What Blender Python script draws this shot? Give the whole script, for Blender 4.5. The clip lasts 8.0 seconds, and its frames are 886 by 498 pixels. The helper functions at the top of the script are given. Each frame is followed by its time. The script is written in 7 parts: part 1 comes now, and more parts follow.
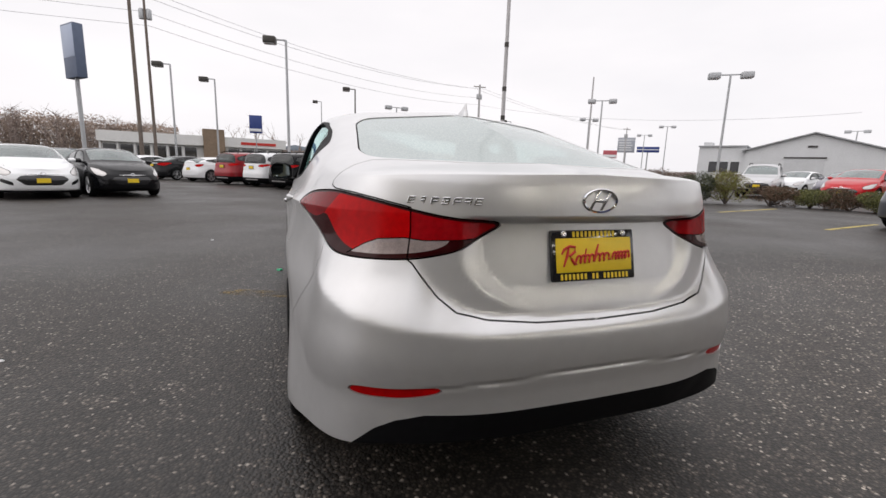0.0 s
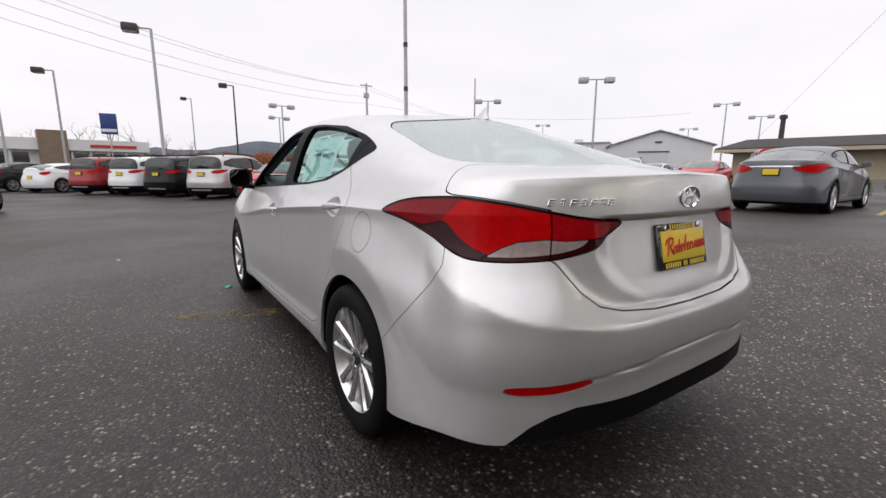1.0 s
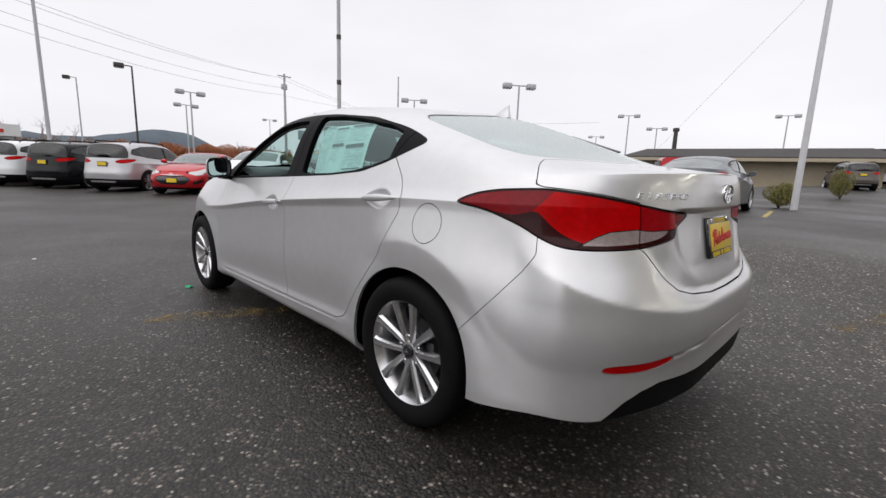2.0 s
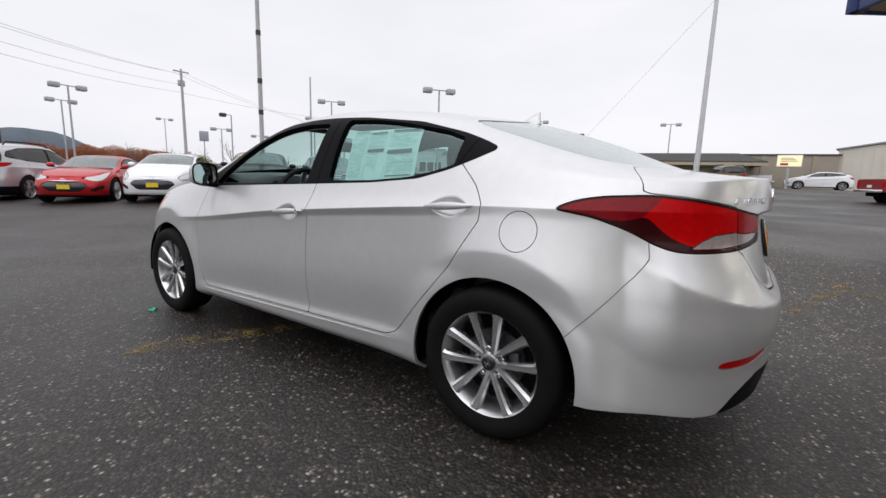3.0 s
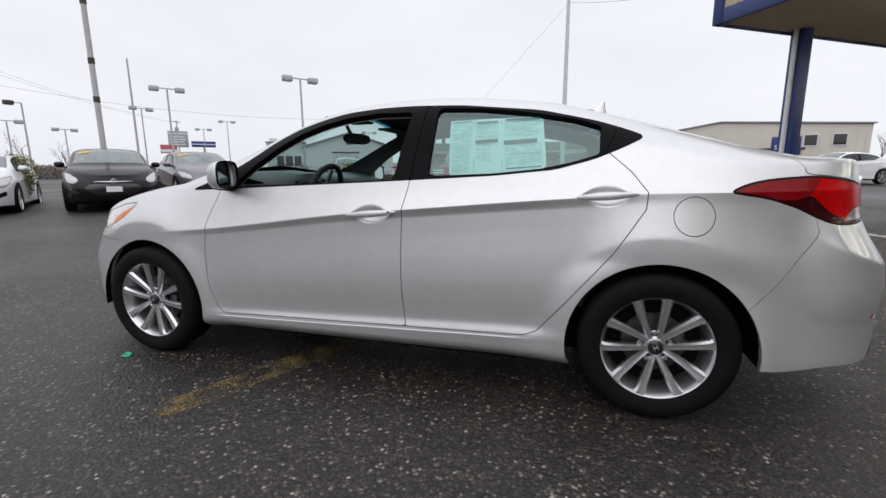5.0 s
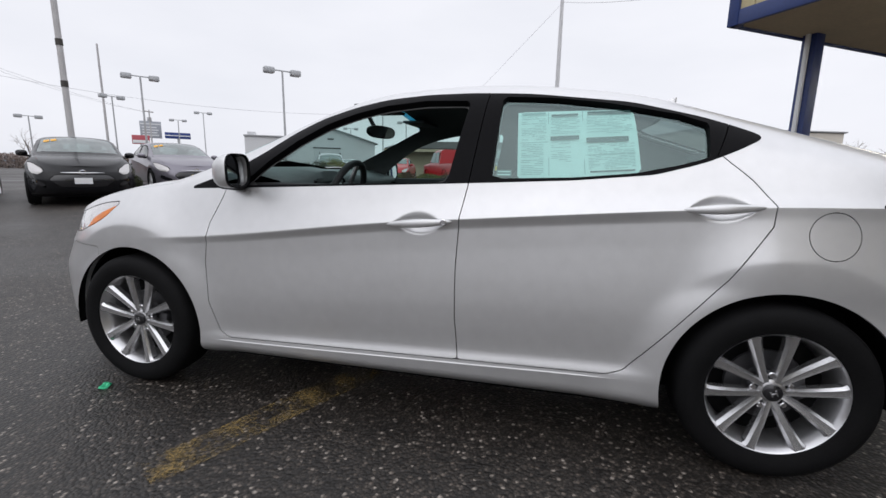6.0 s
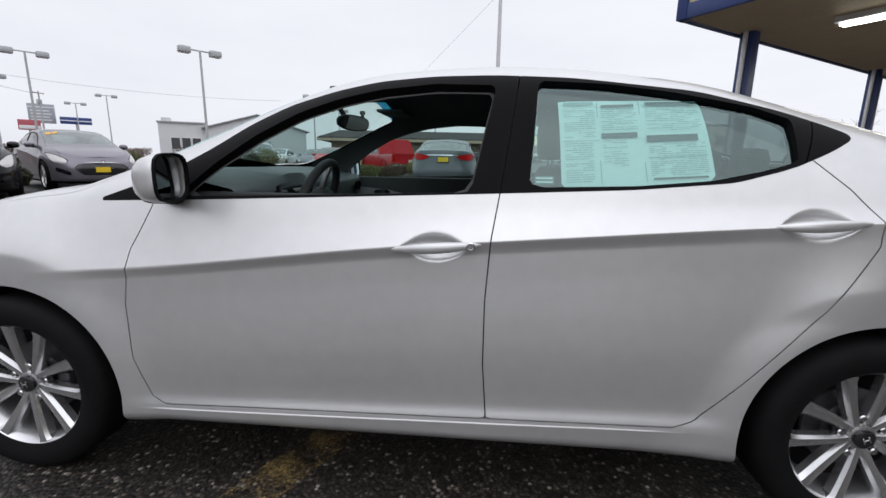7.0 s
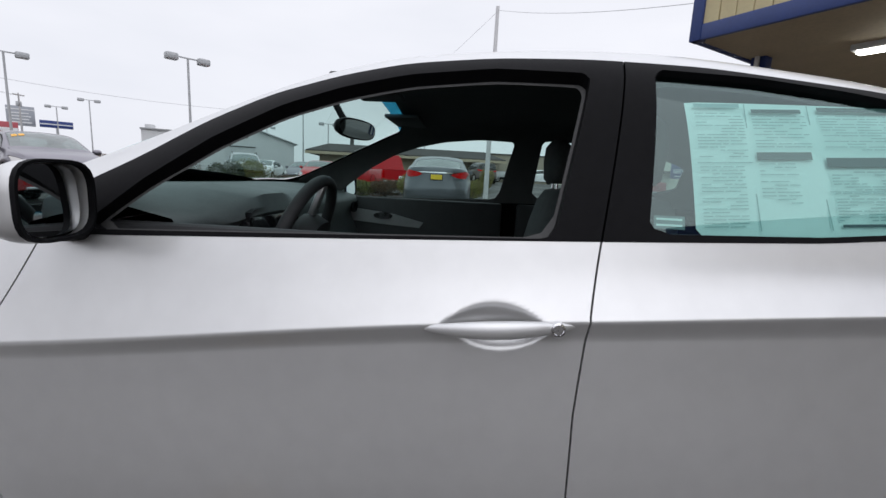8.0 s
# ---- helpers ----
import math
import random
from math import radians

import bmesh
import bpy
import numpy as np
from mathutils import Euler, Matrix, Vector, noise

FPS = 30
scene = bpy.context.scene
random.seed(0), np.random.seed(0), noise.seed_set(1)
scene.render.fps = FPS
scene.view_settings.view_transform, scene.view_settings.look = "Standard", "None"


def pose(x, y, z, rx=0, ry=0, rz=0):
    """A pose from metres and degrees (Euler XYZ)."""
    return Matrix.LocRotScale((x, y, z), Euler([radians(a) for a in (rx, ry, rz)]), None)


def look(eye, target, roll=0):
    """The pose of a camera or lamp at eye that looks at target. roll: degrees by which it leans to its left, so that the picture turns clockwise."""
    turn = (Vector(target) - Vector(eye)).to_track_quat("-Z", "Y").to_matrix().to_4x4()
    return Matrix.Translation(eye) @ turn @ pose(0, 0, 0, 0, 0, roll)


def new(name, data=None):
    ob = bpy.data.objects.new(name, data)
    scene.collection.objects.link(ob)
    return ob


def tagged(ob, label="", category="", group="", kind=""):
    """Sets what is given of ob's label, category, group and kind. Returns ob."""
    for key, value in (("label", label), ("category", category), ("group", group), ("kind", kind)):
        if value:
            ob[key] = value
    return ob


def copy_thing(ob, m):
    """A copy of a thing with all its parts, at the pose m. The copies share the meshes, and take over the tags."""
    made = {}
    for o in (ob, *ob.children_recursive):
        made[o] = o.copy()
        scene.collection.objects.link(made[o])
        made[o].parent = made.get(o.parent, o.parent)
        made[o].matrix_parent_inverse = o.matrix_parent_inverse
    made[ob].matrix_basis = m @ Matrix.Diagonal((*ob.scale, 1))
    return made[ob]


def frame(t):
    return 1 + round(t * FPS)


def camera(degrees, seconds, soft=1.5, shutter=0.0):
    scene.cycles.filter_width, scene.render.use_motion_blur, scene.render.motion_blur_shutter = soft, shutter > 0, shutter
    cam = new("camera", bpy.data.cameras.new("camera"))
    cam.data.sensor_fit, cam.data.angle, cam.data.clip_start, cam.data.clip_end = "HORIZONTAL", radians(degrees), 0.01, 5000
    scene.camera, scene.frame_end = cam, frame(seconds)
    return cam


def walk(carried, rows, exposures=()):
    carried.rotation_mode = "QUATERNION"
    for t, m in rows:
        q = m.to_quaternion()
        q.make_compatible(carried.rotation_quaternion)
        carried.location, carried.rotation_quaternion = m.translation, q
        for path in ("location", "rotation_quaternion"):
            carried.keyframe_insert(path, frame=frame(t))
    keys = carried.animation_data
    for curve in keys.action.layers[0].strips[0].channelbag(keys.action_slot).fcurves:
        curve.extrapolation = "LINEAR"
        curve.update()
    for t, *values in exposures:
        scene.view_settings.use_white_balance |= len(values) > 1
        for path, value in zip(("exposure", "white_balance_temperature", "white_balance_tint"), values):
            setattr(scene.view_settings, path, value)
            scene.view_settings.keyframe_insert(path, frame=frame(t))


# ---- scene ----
cam = camera(91.3, 8.0)
PATH = [
    (0, (-0.873, -1.933, 1.087), (-0.204, -0.082, 0.73), 1.9),
    (0.5, (-1.21, -1.846, 1.092), (-0.253, -0.129, 0.723), 1.6),
    (1, (-1.512, -1.63, 1.092), (-0.411, 0.002, 0.74), 0.3),
    (1.2, (-1.601, -1.55, 1.093), (-0.438, 0.04, 0.749), 1.9),
    (2.3, (-2.106, -1.16, 1.05), (-0.641, 0.152, 0.687), 0.9),
    (2.5, (-2.197, -1.025, 1.054), (-0.677, 0.221, 0.687), 0.6),
    (3, (-2.343, -0.779, 1.054), (-0.715, 0.336, 0.73), 1.7),
    (3.5, (-2.561, -0.505, 1.041), (-0.815, 0.396, 0.665), 0.8),
    (4, (-2.638, -0.18, 1.038), (-0.84, 0.603, 0.647), 0.1),
    (4.5, (-2.668, 0.084, 1.033), (-0.809, 0.742, 0.699), -0.0),
    (5, (-2.742, 0.373, 1.044), (-0.851, 0.923, 0.691), -0.4),
    (6.5, (-2.268, 0.972, 1.062), (-0.338, 1.337, 0.688), 2.2),
    (7, (-2.099, 1.148, 1.096), (-0.147, 1.316, 0.696), 1.0),
    (7.5, (-1.861, 1.25, 1.109), (0.101, 1.403, 0.754), 1.2),
    (8, (-1.612, 1.341, 1.105), (0.359, 1.445, 0.782), 2.9),
]
walk(cam, [(t, look(eye, target, roll)) for t, eye, target, roll in PATH],
     exposures=((0.0, 0.20, 6640, 13), (1.0, 0.18, 6570, 13), (2.5, 0.12, 6440, 12), (3.5, 0.11, 6370, 12), (5.0, 0.09, 6310, 12), (6.5, 0.08, 6270, 12), (8.0, 0.09, 6250, 12)))

# ---- sky and light ----
SUN_ELEV, SUN_TURN = radians(42), radians(265)
world = bpy.data.worlds.new("overcast_sky")
scene.world = world
world.use_nodes = True
wn, wl = world.node_tree.nodes, world.node_tree.links
sky = wn.new("ShaderNodeTexSky")
sky.sky_type, sky.sun_disc, sky.sun_elevation, sky.sun_rotation = "NISHITA", False, SUN_ELEV, SUN_TURN
sky.dust_density = 3.0
grey = wn.new("ShaderNodeHueSaturation")
grey.inputs["Saturation"].default_value = 0.12
grey.inputs["Value"].default_value = 0.10
wl.new(sky.outputs[0], grey.inputs["Color"])
wco = wn.new("ShaderNodeTexCoord")
wmap = wn.new("ShaderNodeMapping")
wmap.inputs["Scale"].default_value = (1.2, 1.2, 4.0)
wl.new(wco.outputs["Generated"], wmap.inputs[0])
cloud = wn.new("ShaderNodeTexNoise")
cloud.inputs["Scale"].default_value, cloud.inputs["Detail"].default_value = 1.6, 5.0
wl.new(wmap.outputs[0], cloud.inputs[0])
ramp = wn.new("ShaderNodeValToRGB")
ramp.color_ramp.elements[0].position, ramp.color_ramp.elements[0].color = 0.3, (0.86, 0.87, 0.90, 1)
ramp.color_ramp.elements[1].position, ramp.color_ramp.elements[1].color = 0.7, (0.97, 0.97, 0.99, 1)
wl.new(cloud.outputs["Fac"], ramp.inputs[0])
wmix = wn.new("ShaderNodeMix")
wmix.data_type = "RGBA"
wmix.inputs["Factor"].default_value = 0.9
wl.new(grey.outputs[0], wmix.inputs["A"])
wl.new(ramp.outputs[0], wmix.inputs["B"])
# an overcast sky is brighter overhead than at the horizon
sepz, zen, up = wn.new("ShaderNodeSeparateXYZ"), wn.new("ShaderNodeMapRange"), wn.new("ShaderNodeVectorMath")
wl.new(wco.outputs["Generated"], sepz.inputs[0])
zen.inputs["From Min"].default_value, zen.inputs["From Max"].default_value = 0.38, 0.95
zen.inputs["To Min"].default_value, zen.inputs["To Max"].default_value = 0.97, 1.55
wl.new(sepz.outputs["Z"], zen.inputs[0])
up.operation = "SCALE"
wl.new(wmix.outputs["Result"], up.inputs[0])
wl.new(zen.outputs[0], up.inputs["Scale"])
wl.new(up.outputs[0], wn["Background"].inputs["Color"])
wn["Background"].inputs["Strength"].default_value = 1.0
sun_data = bpy.data.lights.new("sun", "SUN")
sun_data.energy, sun_data.angle, sun_data.color = 0.4, radians(70), (1.0, 0.97, 0.93)
sun = new("sun", sun_data)
sun.matrix_world = pose(0, 0, 20, 90 - math.degrees(SUN_ELEV), 0, 180 - math.degrees(SUN_TURN))


# ---- materials ----
def mat(name, colour, rough=0.5, metal=0.0, coat=0.0, spec=0.5, noise_scale=0.0, noise_amount=0.0, bump=0.0, bump_scale=80.0, coat_rough=0.03):
    """A surface with two scales of variation and a fine relief."""
    m = bpy.data.materials.new(name)
    m.use_nodes = True
    n, l = m.node_tree.nodes, m.node_tree.links
    b = n["Principled BSDF"]
    b.inputs["Base Color"].default_value = (*colour, 1)
    b.inputs["Roughness"].default_value, b.inputs["Metallic"].default_value = rough, metal
    b.inputs["Coat Weight"].default_value, b.inputs["Coat Roughness"].default_value = coat, coat_rough
    b.inputs["Specular IOR Level"].default_value = spec
    co = n.new("ShaderNodeTexCoord")
    if noise_amount:
        a, c = n.new("ShaderNodeTexNoise"), n.new("ShaderNodeTexNoise")
        a.inputs["Scale"].default_value, a.inputs["Detail"].default_value = noise_scale, 4.0
        c.inputs["Scale"].default_value, c.inputs["Detail"].default_value = noise_scale * 9, 3.0
        add = n.new("ShaderNodeMath")
        add.operation = "ADD"
        for k, t in enumerate((a, c)):
            l.new(co.outputs["Object"], t.inputs[0])
            l.new(t.outputs["Fac"], add.inputs[k])
        mp = n.new("ShaderNodeMapRange")
        mp.inputs["From Min"].default_value, mp.inputs["From Max"].default_value = 0.6, 1.4
        mp.inputs["To Min"].default_value, mp.inputs["To Max"].default_value = 1 - noise_amount, 1 + noise_amount
        l.new(add.outputs[0], mp.inputs[0])
        v = n.new("ShaderNodeVectorMath")
        v.operation = "SCALE"
        v.inputs[0].default_value = colour
        l.new(mp.outputs[0], v.inputs["Scale"])
        l.new(v.outputs[0], b.inputs["Base Color"])
    if bump:
        t, bp = n.new("ShaderNodeTexNoise"), n.new("ShaderNodeBump")
        t.inputs["Scale"].default_value, t.inputs["Detail"].default_value = bump_scale, 3.0
        l.new(co.outputs["Object"], t.inputs[0])
        bp.inputs["Strength"].default_value, bp.inputs["Distance"].default_value = bump, 0.004
        l.new(t.outputs["Fac"], bp.inputs["Height"])
        l.new(bp.outputs[0], b.inputs["Normal"])
    return m


def glass_mat(name, tint, gloss=1.0, rough=0.0, mist=0.0, base=0.06, sheen=(1.0, 1.0, 1.0)):
    """A thin pane: clear with a tint, glossy by Fresnel."""
    m = bpy.data.materials.new(name)
    m.use_nodes = True
    n, l = m.node_tree.nodes, m.node_tree.links
    n.remove(n["Principled BSDF"])
    tr, gl, lw, pw, fr, mx = (n.new(k) for k in ("ShaderNodeBsdfTransparent", "ShaderNodeBsdfGlossy", "ShaderNodeLayerWeight", "ShaderNodeMath", "ShaderNodeMapRange", "ShaderNodeMixShader"))
    tr.inputs[0].default_value = (*tint, 1)
    gl.inputs["Roughness"].default_value, gl.inputs["Color"].default_value = rough, tuple(gloss * c for c in sheen) + (1,)
    lw.inputs["Blend"].default_value = 0.5
    pw.operation, pw.inputs[1].default_value = "POWER", 5.0
    fr.inputs["To Min"].default_value, fr.inputs["To Max"].default_value = base, 1.0
    l.new(lw.outputs["Facing"], pw.inputs[0])
    l.new(pw.outputs[0], fr.inputs[0])
    l.new(fr.outputs[0], mx.inputs[0])
    l.new(tr.outputs[0], mx.inputs[1])
    l.new(gl.outputs[0], mx.inputs[2])
    last = mx
    if mist:
        # fine droplets that scatter sky light; also stands for reflected sky on parked panes
        co, vo, rp, df, m2 = n.new("ShaderNodeTexCoord"), n.new("ShaderNodeTexVoronoi"), n.new("ShaderNodeMapRange"), n.new("ShaderNodeBsdfPrincipled"), n.new("ShaderNodeMixShader")
        vo.inputs["Scale"].default_value = 130.0
        rp.inputs["From Min"].default_value, rp.inputs["From Max"].default_value = 0.1, 0.6
        rp.inputs["To Min"].default_value, rp.inputs["To Max"].default_value = min(mist * 1.12, 0.95), mist * 0.88
        df.inputs["Base Color"].default_value, df.inputs["Roughness"].default_value = (0.52, 0.60, 0.59, 1), 0.2
        l.new(co.outputs["Object"], vo.inputs["Vector"])
        l.new(vo.outputs["Distance"], rp.inputs[0])
        l.new(rp.outputs[0], m2.inputs[0])
        l.new(mx.outputs[0], m2.inputs[1])
        l.new(df.outputs[0], m2.inputs[2])
        last = m2
    l.new(last.outputs[0], n["Material Output"].inputs[0])
    return m


# faint mottling in the silver's colour stands for clouds reflected in it
SILVER = mat("silver_paint", (0.645, 0.645, 0.65), 0.34, 0.62, 0.5, 0.5, 2.2, 0.04)
TRIM = mat("black_plastic", (0.006, 0.006, 0.007), 0.5, spec=0.06, noise_scale=6, noise_amount=0.2, bump=0.1, bump_scale=400)
GLOSSBLACK = mat("gloss_black", (0.012, 0.012, 0.014), 0.12, coat=0.6)
RUBBER = mat("tyre_rubber", (0.006, 0.006, 0.0065), 0.7, spec=0.12, noise_scale=14, noise_amount=0.3, bump=0.15, bump_scale=300)
DARK = mat("underbody_dark", (0.006, 0.006, 0.0065), 0.9, spec=0.1, noise_scale=3, noise_amount=0.3)
ALLOY = mat("alloy", (0.66, 0.66, 0.67), 0.28, 0.9, 0.3, noise_scale=10, noise_amount=0.05)
SPOKE = mat("spoke_alloy", (0.62, 0.62, 0.63), 0.25, 0.9, 0.4, noise_scale=10, noise_amount=0.05)
ALLOYGREY = mat("alloy_grey", (0.07, 0.07, 0.075), 0.45, 0.6, 0.1, noise_scale=10, noise_amount=0.08)
CHROME = mat("chrome", (0.75, 0.75, 0.77), 0.08, 1.0)
RED = mat("red_lens", (0.44, 0.001, 0.002), 0.28, coat=0.08, spec=0.08, noise_scale=6, noise_amount=0.25, bump=0.05, bump_scale=220)
MIDRED = mat("mid_red_lens", (0.20, 0.002, 0.006), 0.22, coat=0.15, spec=0.12, noise_scale=7, noise_amount=0.3, bump=0.12, bump_scale=220)
INNERRED = mat("inner_red_lens", (0.30, 0.002, 0.005), 0.24, coat=0.1, spec=0.1, noise_scale=7, noise_amount=0.3, bump=0.1, bump_scale=220)
DARKRED = mat("dark_red_lens", (0.028, 0.001, 0.002), 0.3, coat=0.15, spec=0.12)
SMOKE = mat("smoked_red_lens", (0.030, 0.001, 0.002), 0.25, coat=0.2, spec=0.12)
CLEAR = mat("clear_lens", (0.52, 0.50, 0.49), 0.2, 0.25, coat=1.0, noise_scale=40, noise_amount=0.25)
REVERSE = mat("reverse_lens", (0.34, 0.28, 0.27), 0.25, 0.2, coat=0.6, noise_scale=40, noise_amount=0.3)
AMBER = mat("amber_lens", (0.66, 0.17, 0.004), 0.3, coat=0.05, spec=0.15, noise_scale=30, noise_amount=0.25)
FABRIC = mat("dark_cloth", (0.085, 0.087, 0.09), 0.9, noise_scale=20, noise_amount=0.25, bump=0.3, bump_scale=500)
DASH = mat("dash_plastic", (0.085, 0.098, 0.10), 0.55, noise_scale=20, noise_amount=0.15, bump=0.15, bump_scale=400)
DARKIN = mat("dark_lining", (0.028, 0.029, 0.031), 0.6, spec=0.3, noise_scale=20, noise_amount=0.15, bump=0.15, bump_scale=400)
LINER = mat("headliner", (0.085, 0.085, 0.086), 0.95, noise_scale=20, noise_amount=0.1, bump=0.2, bump_scale=500)
GLASS = glass_mat("window_glass", (0.62, 0.80, 0.77), base=0.12, sheen=(0.72, 0.90, 0.89))
WETGLASS = glass_mat("clouded_glass", (0.55, 0.62, 0.62), mist=0.7)
TINTED = glass_mat("dark_window_glass", (0.25, 0.29, 0.29))
MIRROR = mat("mirror", (0.62, 0.64, 0.65), 0.02, 1.0)
YELLOW = mat("plate_yellow", (0.80, 0.56, 0.02), 0.4, noise_scale=30, noise_amount=0.05)
INKRED = mat("ink_red", (0.55, 0.03, 0.02), 0.5)
WHITE = mat("white_plastic", (0.75, 0.76, 0.77), 0.45, noise_scale=15, noise_amount=0.04)


def asphalt():
    m = bpy.data.materials.new("asphalt")
    m.use_nodes = True
    n, l = m.node_tree.nodes, m.node_tree.links
    b = n["Principled BSDF"]
    co = n.new("ShaderNodeNewGeometry")
    vor, big, mid, fine = n.new("ShaderNodeTexVoronoi"), n.new("ShaderNodeTexNoise"), n.new("ShaderNodeTexNoise"), n.new("ShaderNodeTexNoise")
    vor.inputs["Scale"].default_value = 75.0
    big.inputs["Scale"].default_value, big.inputs["Detail"].default_value = 0.35, 5.0
    mid.inputs["Scale"].default_value, mid.inputs["Detail"].default_value = 6.0, 5.0
    fine.inputs["Scale"].default_value, fine.inputs["Detail"].default_value = 160.0, 2.0
    for t in (vor, big, mid, fine):
        l.new(co.outputs["Position"], t.inputs["Vector"])
    # each stone has its own grey; a few are pale
    bw = n.new("ShaderNodeSeparateColor")
    l.new(vor.outputs["Color"], bw.inputs[0])
    stone = n.new("ShaderNodeValToRGB")
    e = stone.color_ramp.elements
    e[0].position, e[0].color = 0.0, (0.0182, 0.0150, 0.0126, 1)
    e[1].position, e[1].color = 1.0, (0.35, 0.31, 0.27, 1)
    for p, c in ((0.55, 0.028), (0.85, 0.047), (0.95, 0.105)):
        k = stone.color_ramp.elements.new(p)
        k.color = (c * 1.21, c, c * 0.83, 1)
    l.new(bw.outputs[0], stone.inputs[0])
    # tar between the stones
    edge = n.new("ShaderNodeMapRange")
    edge.inputs["From Min"].default_value, edge.inputs["From Max"].default_value = 0.25, 0.60
    edge.inputs["To Min"].default_value, edge.inputs["To Max"].default_value = 1.0, 0.35
    l.new(vor.outputs["Distance"], edge.inputs[0])
    tone = n.new("ShaderNodeMapRange")
    tone.inputs["From Min"].default_value, tone.inputs["From Max"].default_value = 0.3, 0.7
    tone.inputs["To Min"].default_value, tone.inputs["To Max"].default_value = 0.70, 1.30
    l.new(big.outputs["Fac"], tone.inputs[0])
    tone2 = n.new("ShaderNodeMapRange")
    tone2.inputs["From Min"].default_value, tone2.inputs["From Max"].default_value = 0.3, 0.7
    tone2.inputs["To Min"].default_value, tone2.inputs["To Max"].default_value = 0.75, 1.25
    l.new(mid.outputs["Fac"], tone2.inputs[0])
    m1, m2, sc = n.new("ShaderNodeMath"), n.new("ShaderNodeMath"), n.new("ShaderNodeVectorMath")
    m1.operation = m2.operation = "MULTIPLY"
    sc.operation = "SCALE"
    l.new(edge.outputs[0], m1.inputs[0])
    l.new(tone.outputs[0], m1.inputs[1])
    l.new(m1.outputs[0], m2.inputs[0])
    l.new(tone2.outputs[0], m2.inputs[1])
    # paler up to a seam across the lane: sloping ground's sheen put into colour
    wob, sep, seam_d = n.new("ShaderNodeVectorMath"), n.new("ShaderNodeSeparateXYZ"), n.new("ShaderNodeVectorMath")
    wob.operation, seam_d.operation = "MULTIPLY_ADD", "DOT_PRODUCT"
    wob.inputs[1].default_value = (0.5, 0.5, 0.5)
    l.new(mid.outputs["Color"], wob.inputs[0])
    l.new(co.outputs["Position"], wob.inputs[2])
    l.new(wob.outputs[0], sep.inputs[0])
    l.new(wob.outputs[0], seam_d.inputs[0])
    seam_d.inputs[1].default_value = (0.495, 0.869, 0.0)
    seam, rim, sheen_gain, worn = n.new("ShaderNodeMapRange"), n.new("ShaderNodeMapRange"), n.new("ShaderNodeMath"), n.new("ShaderNodeMath")
    seam.inputs["From Min"].default_value, seam.inputs["From Max"].default_value = 2.85, 3.10
    seam.inputs["To Min"].default_value, seam.inputs["To Max"].default_value = 0.65, 0.0
    rim.inputs["From Min"].default_value, rim.inputs["From Max"].default_value = 0.6, 1.7
    l.new(seam_d.outputs["Value"], seam.inputs[0])
    l.new(sep.outputs["X"], rim.inputs[0])
    sheen_gain.operation, worn.operation = "MULTIPLY_ADD", "MULTIPLY"
    l.new(seam.outputs[0], sheen_gain.inputs[0])
    l.new(rim.outputs[0], sheen_gain.inputs[1])
    sheen_gain.inputs[2].default_value = 1.0
    l.new(m2.outputs[0], worn.inputs[0])
    l.new(sheen_gain.outputs[0], worn.inputs[1])
    l.new(stone.outputs[0], sc.inputs[0])
    l.new(worn.outputs[0], sc.inputs["Scale"])
    l.new(sc.outputs[0], b.inputs["Base Color"])
    # damp patches are smoother than dry ones
    damp = n.new("ShaderNodeMapRange")
    damp.inputs["From Min"].default_value, damp.inputs["From Max"].default_value = 0.35, 0.65
    damp.inputs["To Min"].default_value, damp.inputs["To Max"].default_value = 0.42, 0.62
    l.new(big.outputs["Fac"], damp.inputs[0])
    l.new(damp.outputs[0], b.inputs["Roughness"])
    bp = n.new("ShaderNodeBump")
    bp.inputs["Strength"].default_value, bp.inputs["Distance"].default_value = 0.6, 0.006
    bp.invert = True
    l.new(vor.outputs["Distance"], bp.inputs["Height"])
    l.new(bp.outputs[0], b.inputs["Normal"])
    return m


ASPHALT = asphalt()


# ---- building helpers ----
def link_mesh(name, verts, faces, material, parent=None, label="", smooth=False):
    me = bpy.data.meshes.new(name)
    me.from_pydata([tuple(v) for v in verts], [], [tuple(int(i) for i in f) for f in faces])
    me.materials.append(material)
    if smooth:
        me.polygons.foreach_set("use_smooth", [True] * len(me.polygons))
    me.update()
    ob = new(name, me)
    if parent:
        ob.parent = parent
    if label:
        ob["label"] = label
    return ob


def part(name, bm, material, parent=None, label="", smooth=True, sharp=35):
    me = bpy.data.meshes.new(name)
    bm.normal_update()
    for e in bm.edges:
        if len(e.link_faces) == 2 and e.calc_face_angle(0) > radians(sharp):
            e.smooth = False
    for f in bm.faces:
        f.smooth = smooth
    bm.to_mesh(me)
    bm.free()
    me.materials.append(material)
    ob = new(name, me)
    if parent:
        ob.parent = parent
    if label:
        ob["label"] = label
    return ob


def root(name, label, category, group="", m=None, kind=""):
    ob = tagged(new(name), label, category, group, kind)
    if m is not None:
        ob.matrix_basis = m
    return ob


